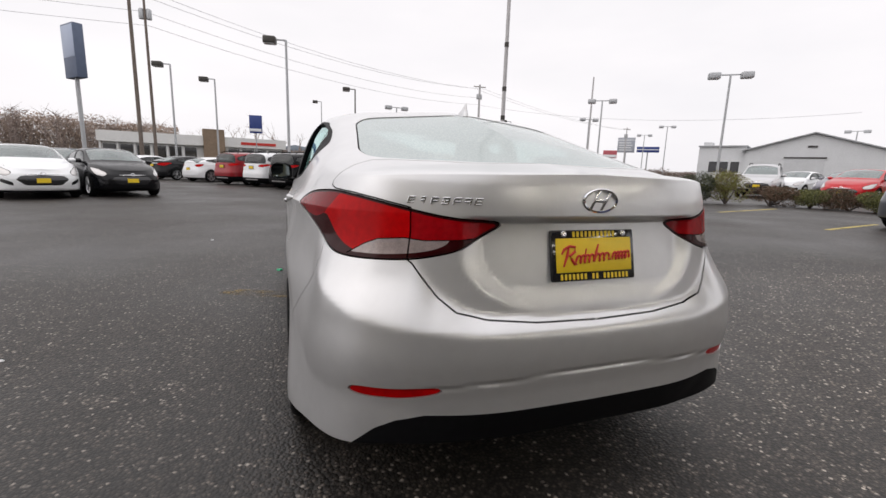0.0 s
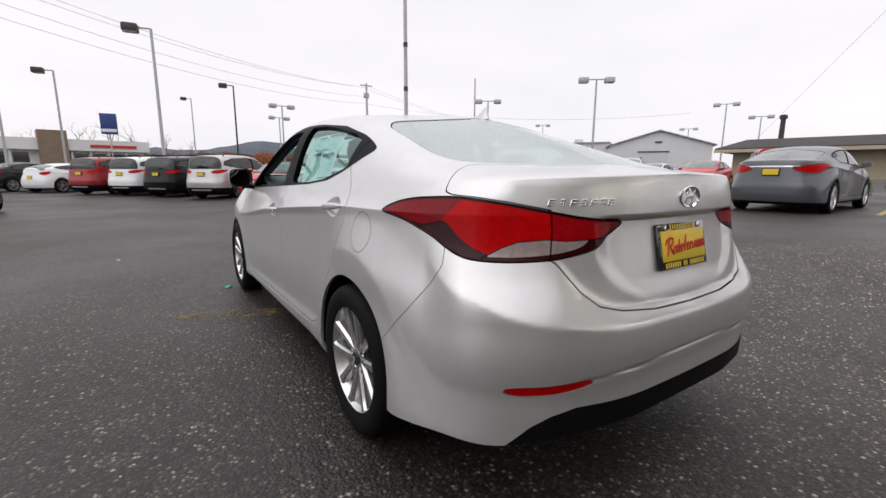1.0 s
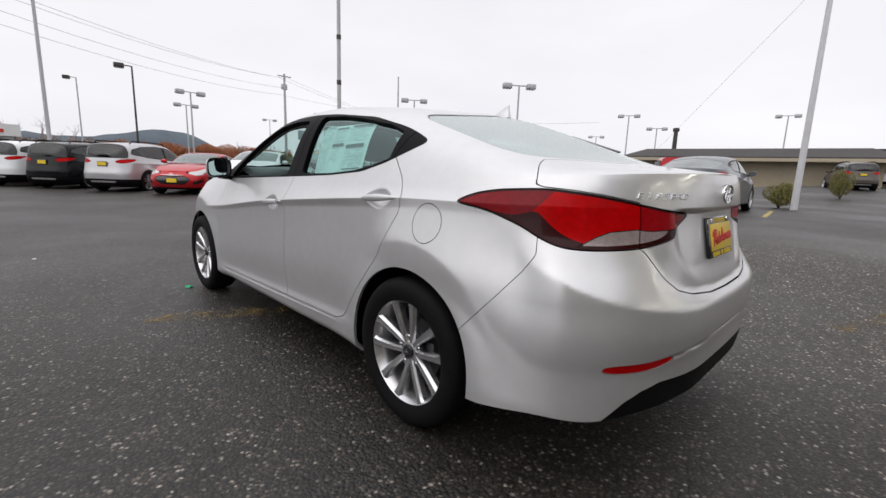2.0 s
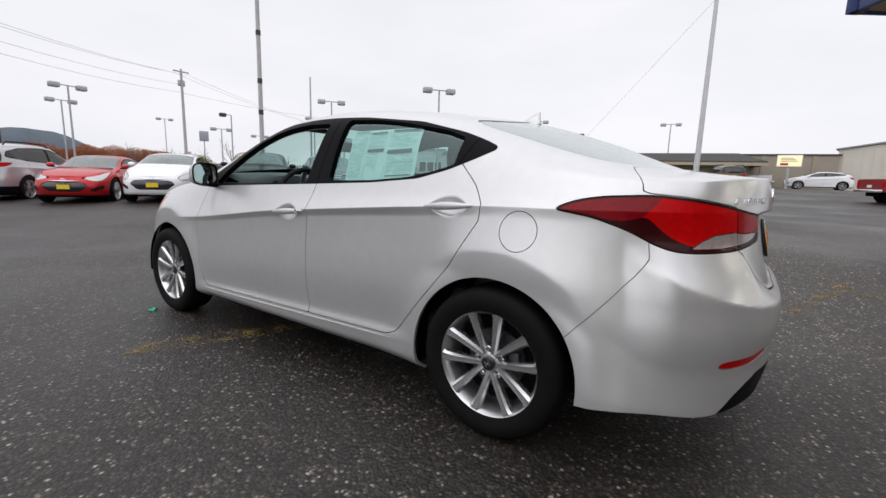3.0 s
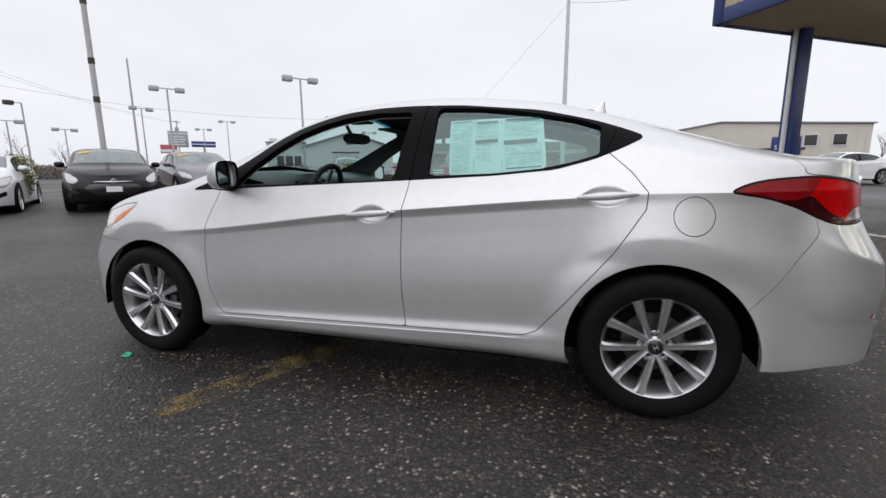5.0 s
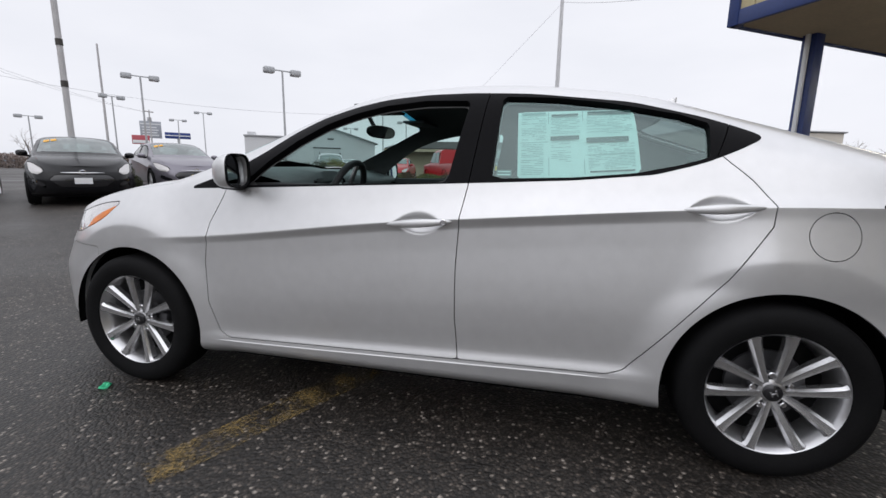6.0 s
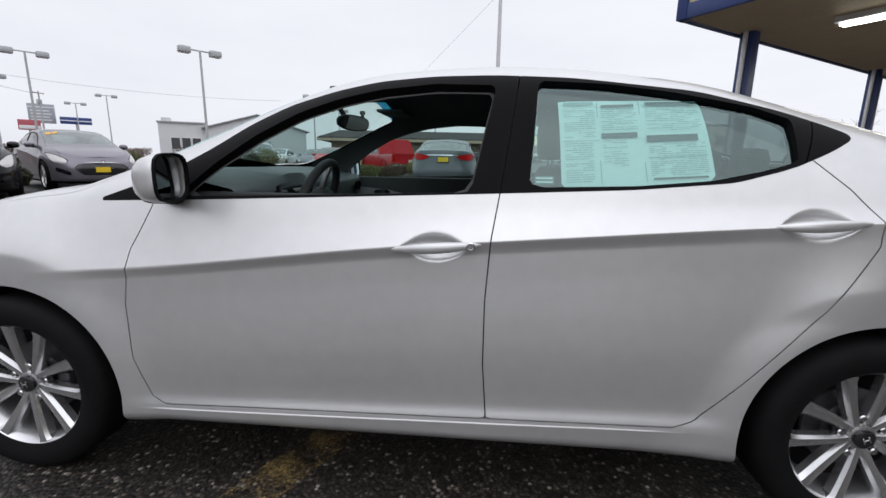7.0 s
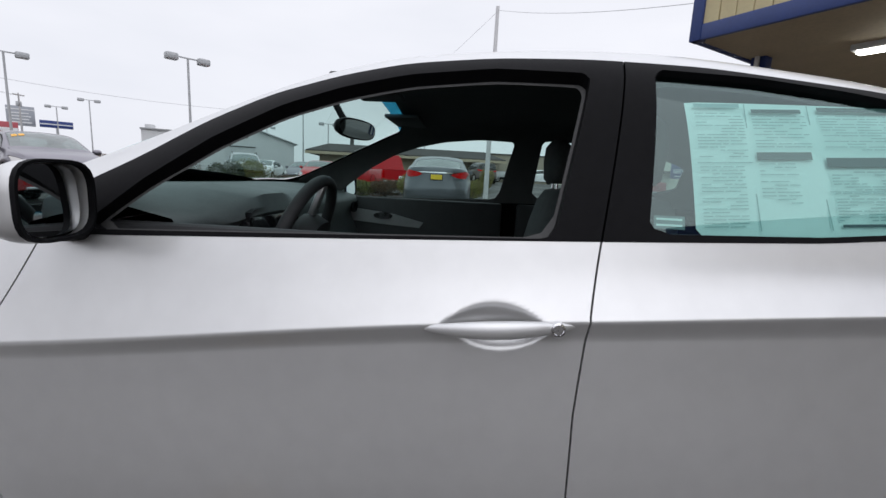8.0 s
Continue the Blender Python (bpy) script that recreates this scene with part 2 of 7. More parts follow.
def box(bm, lo, hi, bevel=0.0, seg=2, m=None):
    """A box between two corners, bevelled, added to bm."""
    r = bmesh.ops.create_cube(bm, size=1.0)
    c = [(a + b) / 2 for a, b in zip(lo, hi)]
    d = [b - a for a, b in zip(lo, hi)]
    for v in r["verts"]:
        v.co = Vector((c[0] + v.co.x * d[0], c[1] + v.co.y * d[1], c[2] + v.co.z * d[2]))
    verts = r["verts"]
    if bevel:
        edges = list({e for v in verts for e in v.link_edges})
        r = bmesh.ops.bevel(bm, geom=edges, offset=bevel, segments=seg, affect="EDGES", profile=0.5)
        verts = list({v for f in r["faces"] for v in f.verts} | {v for v in verts if v.is_valid})
    if m is not None:
        for v in verts:
            v.co = m @ v.co
    return bm


def tube(bm, pts, radii, sides=12, caps=True):
    """A round bar along points, with a radius at each."""
    rings = []
    for i, p in enumerate(pts):
        p = Vector(p)
        d = Vector(pts[min(i + 1, len(pts) - 1)]) - Vector(pts[max(i - 1, 0)])
        q = d.to_track_quat("Z", "Y")
        r = radii[i] if hasattr(radii, "__len__") else radii
        rings.append([bm.verts.new(p + q @ Vector((r * math.cos(2 * math.pi * k / sides), r * math.sin(2 * math.pi * k / sides), 0))) for k in range(sides)])
    for a, b in zip(rings, rings[1:]):
        for k in range(sides):
            bm.faces.new((a[k], a[(k + 1) % sides], b[(k + 1) % sides], b[k]))
    if caps:
        bm.faces.new(rings[0][::-1])
        bm.faces.new(rings[-1])
    return bm


def lathe(bm, profile, sides=48, axis="x", centre=(0, 0, 0), closed=False):
    """Turns (radius, offset) pairs about an axis."""
    rings = []
    for r, h in profile:
        ring = []
        for k in range(sides):
            a = 2 * math.pi * k / sides
            c, s = r * math.cos(a), r * math.sin(a)
            p = {"x": (h, c, s), "y": (s, h, c), "z": (c, s, h)}[axis]
            ring.append(bm.verts.new(Vector(p) + Vector(centre)))
        rings.append(ring)
    pairs = list(zip(rings, rings[1:])) + ([(rings[-1], rings[0])] if closed else [])
    for a, b in pairs:
        for k in range(sides):
            bm.faces.new((a[k], a[(k + 1) % sides], b[(k + 1) % sides], b[k]))
    return bm


# ---- ground ----
def smooth01(a, b, x):
    t = min(max((x - a) / (b - a), 0.0), 1.0)
    return t * t * (3 - 2 * t)


def ground_z(x, y):
    """The lot lies level by the sedan, rises a little on its far side and more towards the long building."""
    k = smooth01(6.0, 9.0, y)
    return 0.27 * ((1 - k) * smooth01(1.4, 5.0, x) + k * smooth01(-1.0, 6.0, x)) + 0.72 * smooth01(18.0, 40.0, x) * (1 - smooth01(2.0, 12.0, y))


steps = [-1500, -700, -300, -120, -60, -40, -30, -25, -20, -16, -13] + [-11 + 0.5 * k for k in range(64)] + [22, 23.5, 25, 27.5, 30, 32.5, 35, 37.5, 40, 45, 60, 120, 300, 700, 1500]
gv = [(x, y, ground_z(x, y)) for y in steps for x in steps]
gn = len(steps)
ground = link_mesh("ground", gv, [(j * gn + i, j * gn + i + 1, (j + 1) * gn + i + 1, (j + 1) * gn + i) for j in range(gn - 1) for i in range(gn - 1)], ASPHALT, smooth=True)
tagged(ground, "dark grey worn asphalt of the sales lot", "ground", kind="structure")


# ---- body surface of the sedan ----
def curve(*pts):
    """A smooth curve through (x, y) pairs, flat past its ends."""
    px, py = np.array(pts, float)[:, 0], np.array(pts, float)[:, 1]
    d = np.diff(py) / np.diff(px)
    m = np.concatenate([[d[0]], np.where(d[:-1] * d[1:] > 0, 2 * d[:-1] * d[1:] / np.where(d[:-1] + d[1:] == 0, 1, d[:-1] + d[1:]), 0), [d[-1]]])

    def f(x):
        x = np.clip(np.asarray(x, float), px[0], px[-1])
        i = np.clip(np.searchsorted(px, x) - 1, 0, len(px) - 2)
        h = px[i + 1] - px[i]
        t = (x - px[i]) / h
        return py[i] * (1 + 2 * t) * (1 - t) ** 2 + m[i] * h * t * (1 - t) ** 2 + py[i + 1] * t * t * (3 - 2 * t) + m[i + 1] * h * t * t * (t - 1)
    return f


def step(a, b, x):
    t = np.clip((np.asarray(x, float) - a) / (b - a), 0, 1)
    return t * t * (3 - 2 * t)


def ridge(d, above, below, soft):
    """A soft-topped ridge of height 1, falling to 0 at those distances above and below."""
    a, b = 1 - d / above, 1 + d / below
    k = soft / np.minimum(above, below)
    low = 0.5 * (a + b - np.sqrt((a - b) ** 2 + k * k))
    return 0.5 * (low + np.sqrt(low * low + 0.01))


REAR0, FRONT0, RAD = 0.1, 2.2, 0.87
S_REAR, S_FRONT = REAR0 - RAD * math.pi / 2, FRONT0 + RAD * math.pi / 2


def car_body(fine=False, **other):
    """The two skins of a car, lower(s, v) and upper(s, t): y runs forward from the rear axle, z up, half-widths. Other curves may be given."""
    c = dict(
        crease_z=curve((-0.9, 0.965), (-0.22, 0.955), (0.014, 0.951), (0.375, 0.928), (1.1, 0.87), (1.4, 0.844), (2.22, 0.748), (2.7, 0.71), (3.2, 0.66)),
        crease_w=curve((-0.4, 0.842), (0.1, 0.852), (0.4, 0.861), (1.15, 0.876), (2.0, 0.878), (2.7, 0.872), (3.0, 0.86)),
        crease_in=curve((-0.6, 0.003), (0.1, 0.009), (0.6, 0.023), (1.7, 0.024), (2.2, 0.015), (2.7, 0.0)),
        belt_z=curve((-0.9, 1.085), (-0.7, 1.07), (-0.5, 1.045), (-0.3, 1.03), (0.0, 1.02), (0.45, 1.012), (1.17, 0.994), (2.0, 0.958), (2.35, 0.945), (2.6, 0.93), (2.9, 0.885), (3.2, 0.825), (3.4, 0.765), (3.6, 0.70)),
        belt_w=curve((-0.8, 0.82), (-0.3, 0.808), (0.2, 0.806), (1.1, 0.814), (2.0, 0.822), (2.5, 0.80), (2.9, 0.79), (3.2, 0.80)),
        rear_y=curve((0.18, -0.80), (0.25, -0.87), (0.33, -0.893), (0.41, -0.906), (0.55, -0.909), (0.66, -0.898), (0.8, -0.888), (0.95, -0.879), (1.0, -0.876), (1.05, -0.868), (1.09, -0.855)),
        rear_n=curve((0.2, 4.1), (0.48, 4.2), (0.66, 3.6), (0.8, 3.1), (1.0, 2.85), (1.09, 2.8)),
        front_y=curve((0.18, 3.43), (0.3, 3.51), (0.5, 3.53), (0.65, 3.46), (0.8, 3.42), (0.95, 3.30)),
        sill_w=curve((-0.4, 0.872), (0.4, 0.872), (1.2, 0.874), (2.2, 0.874), (2.8, 0.874)),
        sill_z=curve((-0.5, 0.309), (0.55, 0.306), (1.11, 0.294), (2.18, 0.271), (2.6, 0.269)),
        roof_z=curve((-0.9, 1.086), (-0.75, 1.10), (-0.56, 1.122), (-0.5, 1.14), (-0.2, 1.252), (0.218, 1.369), (0.6, 1.421), (1.0, 1.439), (1.4, 1.432), (1.75, 1.394), (2.1, 1.272), (2.45, 1.080), (2.58, 1.018), (2.8, 0.985), (3.1, 0.93), (3.35, 0.84), (3.6, 0.71)),
        corner_x=curve((-0.9, 0.92), (-0.55, 0.92), (-0.3, 0.915), (0.067, 0.85), (0.5, 0.85), (1.1, 0.855), (1.6, 0.86), (2.1, 0.90), (2.6, 0.90), (3.5, 0.85)),
        corner_z=curve((-0.9, 0.7), (-0.55, 0.72), (-0.3, 0.66), (0.067, 0.74), (0.5, 0.91), (1.1, 0.985), (1.5, 0.95), (1.9, 0.80), (2.2, 0.72), (2.6, 0.78), (3.5, 0.8)),
        corner_k=curve((-0.9, 1.5), (-0.3, 2.0), (0.067, 3.0), (0.5, 3.0), (1.1, 3.0), (1.6, 2.6), (2.1, 1.8), (3.5, 1.5)))
    c.update(other)
    # section of the doors: hollow under the crease, then fuller, flaring at the sill
    hollow = curve((0.0, 0.20), (0.02, 0.25), (0.075, 0.56), (0.10, 0.62), (0.28, 0.32), (0.42, 0.18), (0.56, 0.26), (0.70, 0.42), (0.82, 0.53), (0.93, 0.55), (1.0, 0.0))
    # the bumper's shelf edge and the edge that runs from over the arch into the bumper's corner
    edge1, edge1_top = curve((-1.27, 0.644), (-0.95, 0.649), (-0.77, 0.662), (-0.69, 0.680), (-0.6, 0.715), (-0.5, 0.768), (-0.44, 0.815), (-0.38, 0.845)), curve((-1.27, 0.675), (-0.96, 0.695), (-0.85, 0.755), (-0.785, 0.84), (-0.5, 0.875), (-0.38, 0.90))
    edge2 = curve((-0.72, 0.463), (-0.58, 0.448), (-0.51, 0.452), (-0.437, 0.503), (-0.402, 0.528), (-0.326, 0.626), (-0.243, 0.671))

    def side_w(y, z):
        zc, wc, zb, wb, zs = c["crease_z"](y), c["crease_w"](y), c["belt_z"](y), c["belt_w"](y), c["sill_z"](y)
        u = np.clip((z - zs) / (zc - zs), 0, 1)
        below = c["sill_w"](y) * (1 - u) + wc * u - c["crease_in"](y) * hollow(u)
        k = np.clip((z - zc) / np.maximum(zb - zc, 1e-3), 0, 1)
        w = np.where(z > zc, wc + (wb - wc) * (1.25 * k - 0.25 * k * k), below)
        mask = step(0.46, 0.66, y) * step(2.30, 2.15, y)
        w = np.where(z < zs - 1e-4, w + 0.003 * mask * step(zs, zs - 0.006, z) - 0.12 * (zs - z) * mask - 0.07 * np.clip((0.25 - z) / 0.07, 0, 1) ** 2, w)
        for cy in (0.0, 2.69):
            # wheel arch: a flare that breaks at its brow, over the top and the far side, and a narrow lip
            r = np.hypot(y - cy, z - 0.31)
            k = np.clip((0.70 - r) / 0.23, 0, 1.5) ** 1.7
            brow = np.maximum(0.5 * (k + 1 - np.sqrt((k - 1) ** 2 + 0.003)), 0) * step(0.36, 0.74, z) * (step(0.42, 0.05, y) if cy == 0.0 else step(2.30, 2.6, y))
            lip = (1 - step(0.36, 0.52, r)) * 0.8
            w = w + (0.8875 - w) * (0.5 * (brow + lip + np.sqrt((brow - lip) ** 2 + 0.02)) - 0.07) * step(0.10, 0.36, z)
        if fine:
            # scoops behind the handles
            for hy, hz in ((1.277, 0.848), (0.226, 0.940)):
                lens = np.clip(1 - ((y - hy) / 0.105) ** 2, 0, 1)
                w = w - 0.027 * lens * (1 - step(0.10, 1.0, np.abs(z - hz) / np.maximum(0.048 * lens, 0.002)))
        return w

    def lower(s, v):
        """From the sill to the belt: s along the car, v up (to 1 the sill line, to 2 the crease, to 3 the belt)."""
        s, v = np.broadcast_arrays(np.asarray(s, float), np.asarray(v, float))
        a = np.where(s < REAR0, (REAR0 - s) / RAD, np.where(s > FRONT0, (s - FRONT0) / RAD, 0))
        y = np.where(s < REAR0, np.maximum(REAR0 - RAD * np.tan(np.minimum(a, 0.8)), -0.9), np.where(s > FRONT0, np.minimum(FRONT0 + RAD * np.tan(np.minimum(a, 0.9)), 3.5), s))
        for _ in range(3):
            zc, zb, zs = c["crease_z"](y), c["belt_z"](y), c["sill_z"](y)
            z = np.where(v < 1, 0.18 + (zs - 0.18) * v, np.where(v < 2, zs + (zc - zs) * (v - 1), zc + (zb - zc) * (v - 2)))
            w = side_w(y, z)
            ln = np.where(s < REAR0, REAR0 - c["rear_y"](z), c["front_y"](z) - FRONT0)
            n = np.where(s < REAR0, c["rear_n"](z), 3.6)
            r = (np.abs(np.cos(a) / w) ** n + np.abs(np.sin(a) / ln) ** n) ** (-1 / n)
            if fine:
                e1, t1, e2 = edge1(s), edge1_top(s), edge2(s)
                d1 = ridge(z - e1, t1 - e1, (1.15 + 1.0 * step(-0.80, -1.05, s)) * np.maximum(e1 - e2, 0.15), 0.012) * step(-0.43, -0.57, s) * 0.050
                d2 = 0.14 * (0.5 * (e2 - z) + 0.5 * np.sqrt((e2 - z) ** 2 + 0.0001)) * step(-0.20, -0.44, s)
                r = r + d1 + d2
            x = r * np.cos(a)
            y = np.where(s < REAR0, REAR0 - r * np.sin(a), np.where(s > FRONT0, FRONT0 + r * np.sin(a), s))
        x = np.where(a == 0, w, x)
        if fine:
            # number-plate recess of the boot lid, and the groove across the bumper
            rec = step(-0.02, 0.07, 0.42 - 0.16 * np.clip((0.86 - z) / 0.16, 0, 1) ** 2 - x) * step(0.685, 0.765, z) * step(0.966, 0.945, z) * (0.012 + 0.022 * step(0.70, 0.95, z))
            groove = 0.0045 * np.exp(-((z - 0.487 - 0.03 * (1 - (x / 0.6) ** 2)) / 0.006) ** 2) * step(0.62, 0.5, x)
            y = y + np.where(s < -0.5, rec + groove, 0)
        return np.stack([-x, y, z], -1)

    def upper(s, t):
        """From the belt (t=0) over boot, glass, roof and bonnet to the middle line (t=1)."""
        s, t = np.broadcast_arrays(np.asarray(s, float), np.asarray(t, float))
        b = lower(s, np.full(s.shape, 3.0))
        y = b[..., 1]
        zt = c["roof_z"](y)
        kx, kz, k = b[..., 0] * c["corner_x"](y), b[..., 2] + (zt - b[..., 2]) * c["corner_z"](y), c["corner_k"](y)
        c0, c1, c2 = (1 - t) ** 2, 2 * k * t * (1 - t), t * t
        q = c0 + c1 + c2
        return np.stack([(c0 * b[..., 0] + c1 * kx) / q, y, (c0 * b[..., 2] + c1 * kz + c2 * zt) / q], -1)

    return lower, upper


# ---- the silver sedan: skin cut into panels ----
def signed(poly, q):
    """Signed distance of points q to a closed outline; negative inside."""
    p = np.array(poly, float)
    best, inside = np.full(len(q), 1e9), np.zeros(len(q), bool)
    for a, b in zip(p, np.roll(p, -1, 0)):
        ab, aq = b - a, q - a
        h = np.clip(aq @ ab / max(ab @ ab, 1e-12), 0, 1)
        best = np.minimum(best, np.hypot(*(aq - h[:, None] * ab).T))
        cross = (a[1] > q[:, 1]) != (b[1] > q[:, 1])
        with np.errstate(divide="ignore", invalid="ignore"):
            xi = a[0] + (q[:, 1] - a[1]) * ab[0] / (ab[1] if ab[1] else 1e-12)
        inside ^= cross & (q[:, 0] < xi)
    return np.where(inside, -best, best)


def rounded(poly, times=2, most=0.02):
    """Outline with its corners cut."""
    p = np.array(poly, float)
    for _ in range(times):
        n = np.roll(p, -1, 0)
        t = np.minimum(0.25, most / np.maximum(np.linalg.norm(n - p, axis=1), 1e-9))[:, None]
        p = np.stack([p + (n - p) * t, n - (n - p) * t], 1).reshape(-1, 2)
        most = most / 2
    return p


def as_yz(P):
    return P[:, 1:3]


def as_xy(P):
    return P[:, :2]


def as_sz(P):
    """Wrapped round the tail: the running length and the height."""
    y = P[:, 1]
    return np.stack([np.where(y < REAR0, REAR0 - RAD * np.arctan2(REAR0 - y, -P[:, 0]), y), P[:, 2]], 1)


def region(poly, view, smooth=0):
    p = rounded(poly, smooth) if smooth else poly
    return lambda P: signed(p, view(P))


class Skin:
    """A piece of one of a car's two skins: parameters and faces."""

    def __init__(self, pair, top, uv, faces):
        self.pair, self.top, self.uv, self.faces = pair, top, uv, faces
        self.fn = pair[1 if top else 0]

    def points(self):
        return self.fn(self.uv[:, 0], self.uv[:, 1])

    def cut(self, f, shift=0.0):
        """(inside, outside) of f < shift, cut along the line."""
        if not self.faces:
            return self, self
        d = f(self.points()) - shift
        d = np.where(np.abs(d) < 1e-7, 1e-7, d)
        uv, extra, seen, a, b = self.uv, [], {}, [], []
        neg = (d < 0).tolist()
        for face in self.faces:
            k = sum(neg[i] for i in face)
            if k == len(face):
                a.append(face)
            elif k == 0:
                b.append(face)
            else:
                fa, fb = [], []
                for i, j in zip(face, face[1:] + face[:1]):
                    (fa if neg[i] else fb).append(i)
                    if neg[i] != neg[j]:
                        key = (min(i, j), max(i, j))
                        if key not in seen:
                            t = d[i] / (d[i] - d[j])
                            seen[key] = len(uv) + len(extra)
                            extra.append(uv[i] + (uv[j] - uv[i]) * t)
                        fa.append(seen[key])
                        fb.append(seen[key])
                a.append(fa)
                b.append(fb)
        uv = np.vstack([uv, np.array(extra)]) if extra else uv
        return Skin(self.pair, self.top, uv, a), Skin(self.pair, self.top, uv, b)

    def split(self, f, gap=0.004):
        """Two panels with a shut line between them."""
        a, rest = self.cut(f, -gap / 2)
        return a, rest.cut(f, gap / 2)[1]

    def islands(self):
        up = {}

        def find(i):
            while up.setdefault(i, i) != i:
                up[i] = up[up[i]]
                i = up[i]
            return i
        for f in self.faces:
            r = find(f[0])
            for i in f[1:]:
                up[find(i)] = r
        out = {}
        for f in self.faces:
            out.setdefault(find(f[0]), []).append(f)
        parts = sorted(out.values(), key=len, reverse=True)
        return [Skin(self.pair, self.top, self.uv, p) for p in parts if len(p) > 3]

    def raw_normals(self, fn, top, uv):
        e = 0.0015
        u, v = uv[:, 0], uv[:, 1]
        du = fn(u + e, v) - fn(u - e, v)
        dv = fn(u, np.minimum(v + e, 1.0 if top else 3.0)) - fn(u, np.maximum(v - e, 0))
        n = np.cross(dv, du)
        return n / np.maximum(np.linalg.norm(n, axis=1), 1e-12)[:, None]

    def normals(self, uv):
        """Normals that agree where the side meets the roof and boot skin."""
        n = self.raw_normals(self.fn, self.top, uv)
        s = uv[:, 0]
        mean = self.raw_normals(self.pair[0], False, np.stack([s, np.full(len(s), 3.0)], 1)) + self.raw_normals(self.pair[1], True, np.stack([s, np.full(len(s), 0.0)], 1))
        mean /= np.maximum(np.linalg.norm(mean, axis=1), 1e-9)[:, None]
        k = (step(0.22, 0.0, uv[:, 1]) if self.top else step(2.3, 3.0, uv[:, 1]))[:, None] * step(-0.70, -0.62, s)[:, None]
        n = n * (1 - k) + mean * k
        return n / np.maximum(np.linalg.norm(n, axis=1), 1e-12)[:, None]


def sheet(skin, side, flange, out):
    """Vertices, normals and faces of a panel with its edges turned in; side -1 is its mirror image."""
    used = sorted({i for f in skin.faces for i in f})
    back = {i: k for k, i in enumerate(used)}
    uv = skin.uv[used]
    N = skin.normals(uv)
    P = skin.fn(uv[:, 0], uv[:, 1]) + N * out
    faces = [[back[i] for i in f] for f in skin.faces]
    g = np.cross(P[faces[len(faces) // 2][1]] - P[faces[len(faces) // 2][0]], P[faces[len(faces) // 2][2]] - P[faces[len(faces) // 2][1]])
    if g @ N[faces[len(faces) // 2][0]] < 0:
        faces = [f[::-1] for f in faces]
    V, M = list(P), list(N)
    if flange:
        count = {}
        for f in faces:
            for i, j in zip(f, f[1:] + f[:1]):
                count.setdefault((min(i, j), max(i, j)), []).append((i, j))
        for (i, j), *more in count.values():
            if more or (abs(P[i, 0]) < 1e-4 and abs(P[j, 0]) < 1e-4):
                continue
            # no turned edge along the belt, where the skins run on
            if (uv[i, 1] < 1e-4 and uv[j, 1] < 1e-4) if skin.top else (uv[i, 1] > 2.999 and uv[j, 1] > 2.999):
                continue
            o = np.cross(P[j] - P[i], N[i])
            o /= max(np.linalg.norm(o), 1e-12)
            n0 = len(V)
            V += [P[i], P[j], P[j] - N[j] * flange, P[i] - N[i] * flange]
            M += [o] * 4
            faces.append([n0 + 1, n0, n0 + 3, n0 + 2])
    V, M = np.array(V), np.array(M)
    if side < 0:
        V, M, faces = V * [-1, 1, 1], M * [-1, 1, 1], [f[::-1] for f in faces]
    return V, M, faces


def panel(name, skin, material, parent, sides=(1,), label="", flange=0.014, out=0.0):
    """A panel as one mesh; with sides (1, -1) it runs over the middle line. Loose pieces become objects of their own."""
    first = None
    groups = []
    for piece in skin.islands():
        used = sorted({i for f in piece.faces for i in f})
        whole = np.abs(piece.points()[used][:, 0]).min() < 0.002
        groups += [(piece, sides)] if whole else [(piece, (sd,)) for sd in sides]
    for piece, over in groups:
        V, N, F, seam = [], [], [], {}
        for sd in over:
            v, n, f = sheet(piece, sd, flange, out)
            ids = []
            for p, q in zip(v, n):
                key = (round(p[1], 5), round(p[2], 5)) if abs(p[0]) < 1e-4 else None
                if key is not None and key in seam:
                    ids.append(seam[key])
                    continue
                V.append(p)
                N.append(q)
                ids.append(len(V) - 1)
                if key is not None and abs(q[0]) < 0.1:
                    seam[key] = len(V) - 1
            F += [[ids[i] for i in x] for x in f]
        F = [list(dict.fromkeys(x)) for x in F]
        F = [x for x in F if len(x) > 2]
        ob = link_mesh(name, V, F, material, parent, label, True)
        ob.data.validate(clean_customdata=False)
        if len(ob.data.vertices) == len(N):
            ob.data.normals_split_custom_set_from_vertices([tuple(n) for n in N])
        first = first or ob
    return first


def grid_skin(pair, top, us, vs):
    uv = np.array([(u, v) for u in us for v in vs], float)
    m = len(vs)
    return Skin(pair, top, uv, [[i * m + j, (i + 1) * m + j, (i + 1) * m + j + 1, i * m + j + 1] for i in range(len(us) - 1) for j in range(m - 1)])


TAIL = [(-0.216, 0.957), (-0.289, 0.99), (-0.375, 1.007), (-0.512, 1.017), (-0.597, 1.010), (-0.672, 0.999), (-0.741, 0.985), (-0.81, 0.97), (-0.879, 0.957), (-1.01, 0.945), (-0.945, 0.906),
        (-0.895, 0.868), (-0.82, 0.847), (-0.769, 0.838), (-0.672, 0.831), (-0.603, 0.830), (-0.554, 0.836), (-0.506, 0.858), (-0.452, 0.893), (-0.349, 0.933), (-0.26, 0.948)]
LID = [(-0.492, 1.3), (-0.492, 1.03), (-0.512, 1.022), (-0.597, 1.015), (-0.672, 1.004), (-0.741, 0.990), (-0.773, 0.983), (-0.776, 0.92), (-0.772, 0.838), (-0.785, 0.83), (-0.811, 0.793), (-0.848, 0.743), (-0.894, 0.703), (-0.962, 0.682), (-1.088, 0.668), (-1.267, 0.662), (-1.5, 0.66), (-1.5, 1.3)]
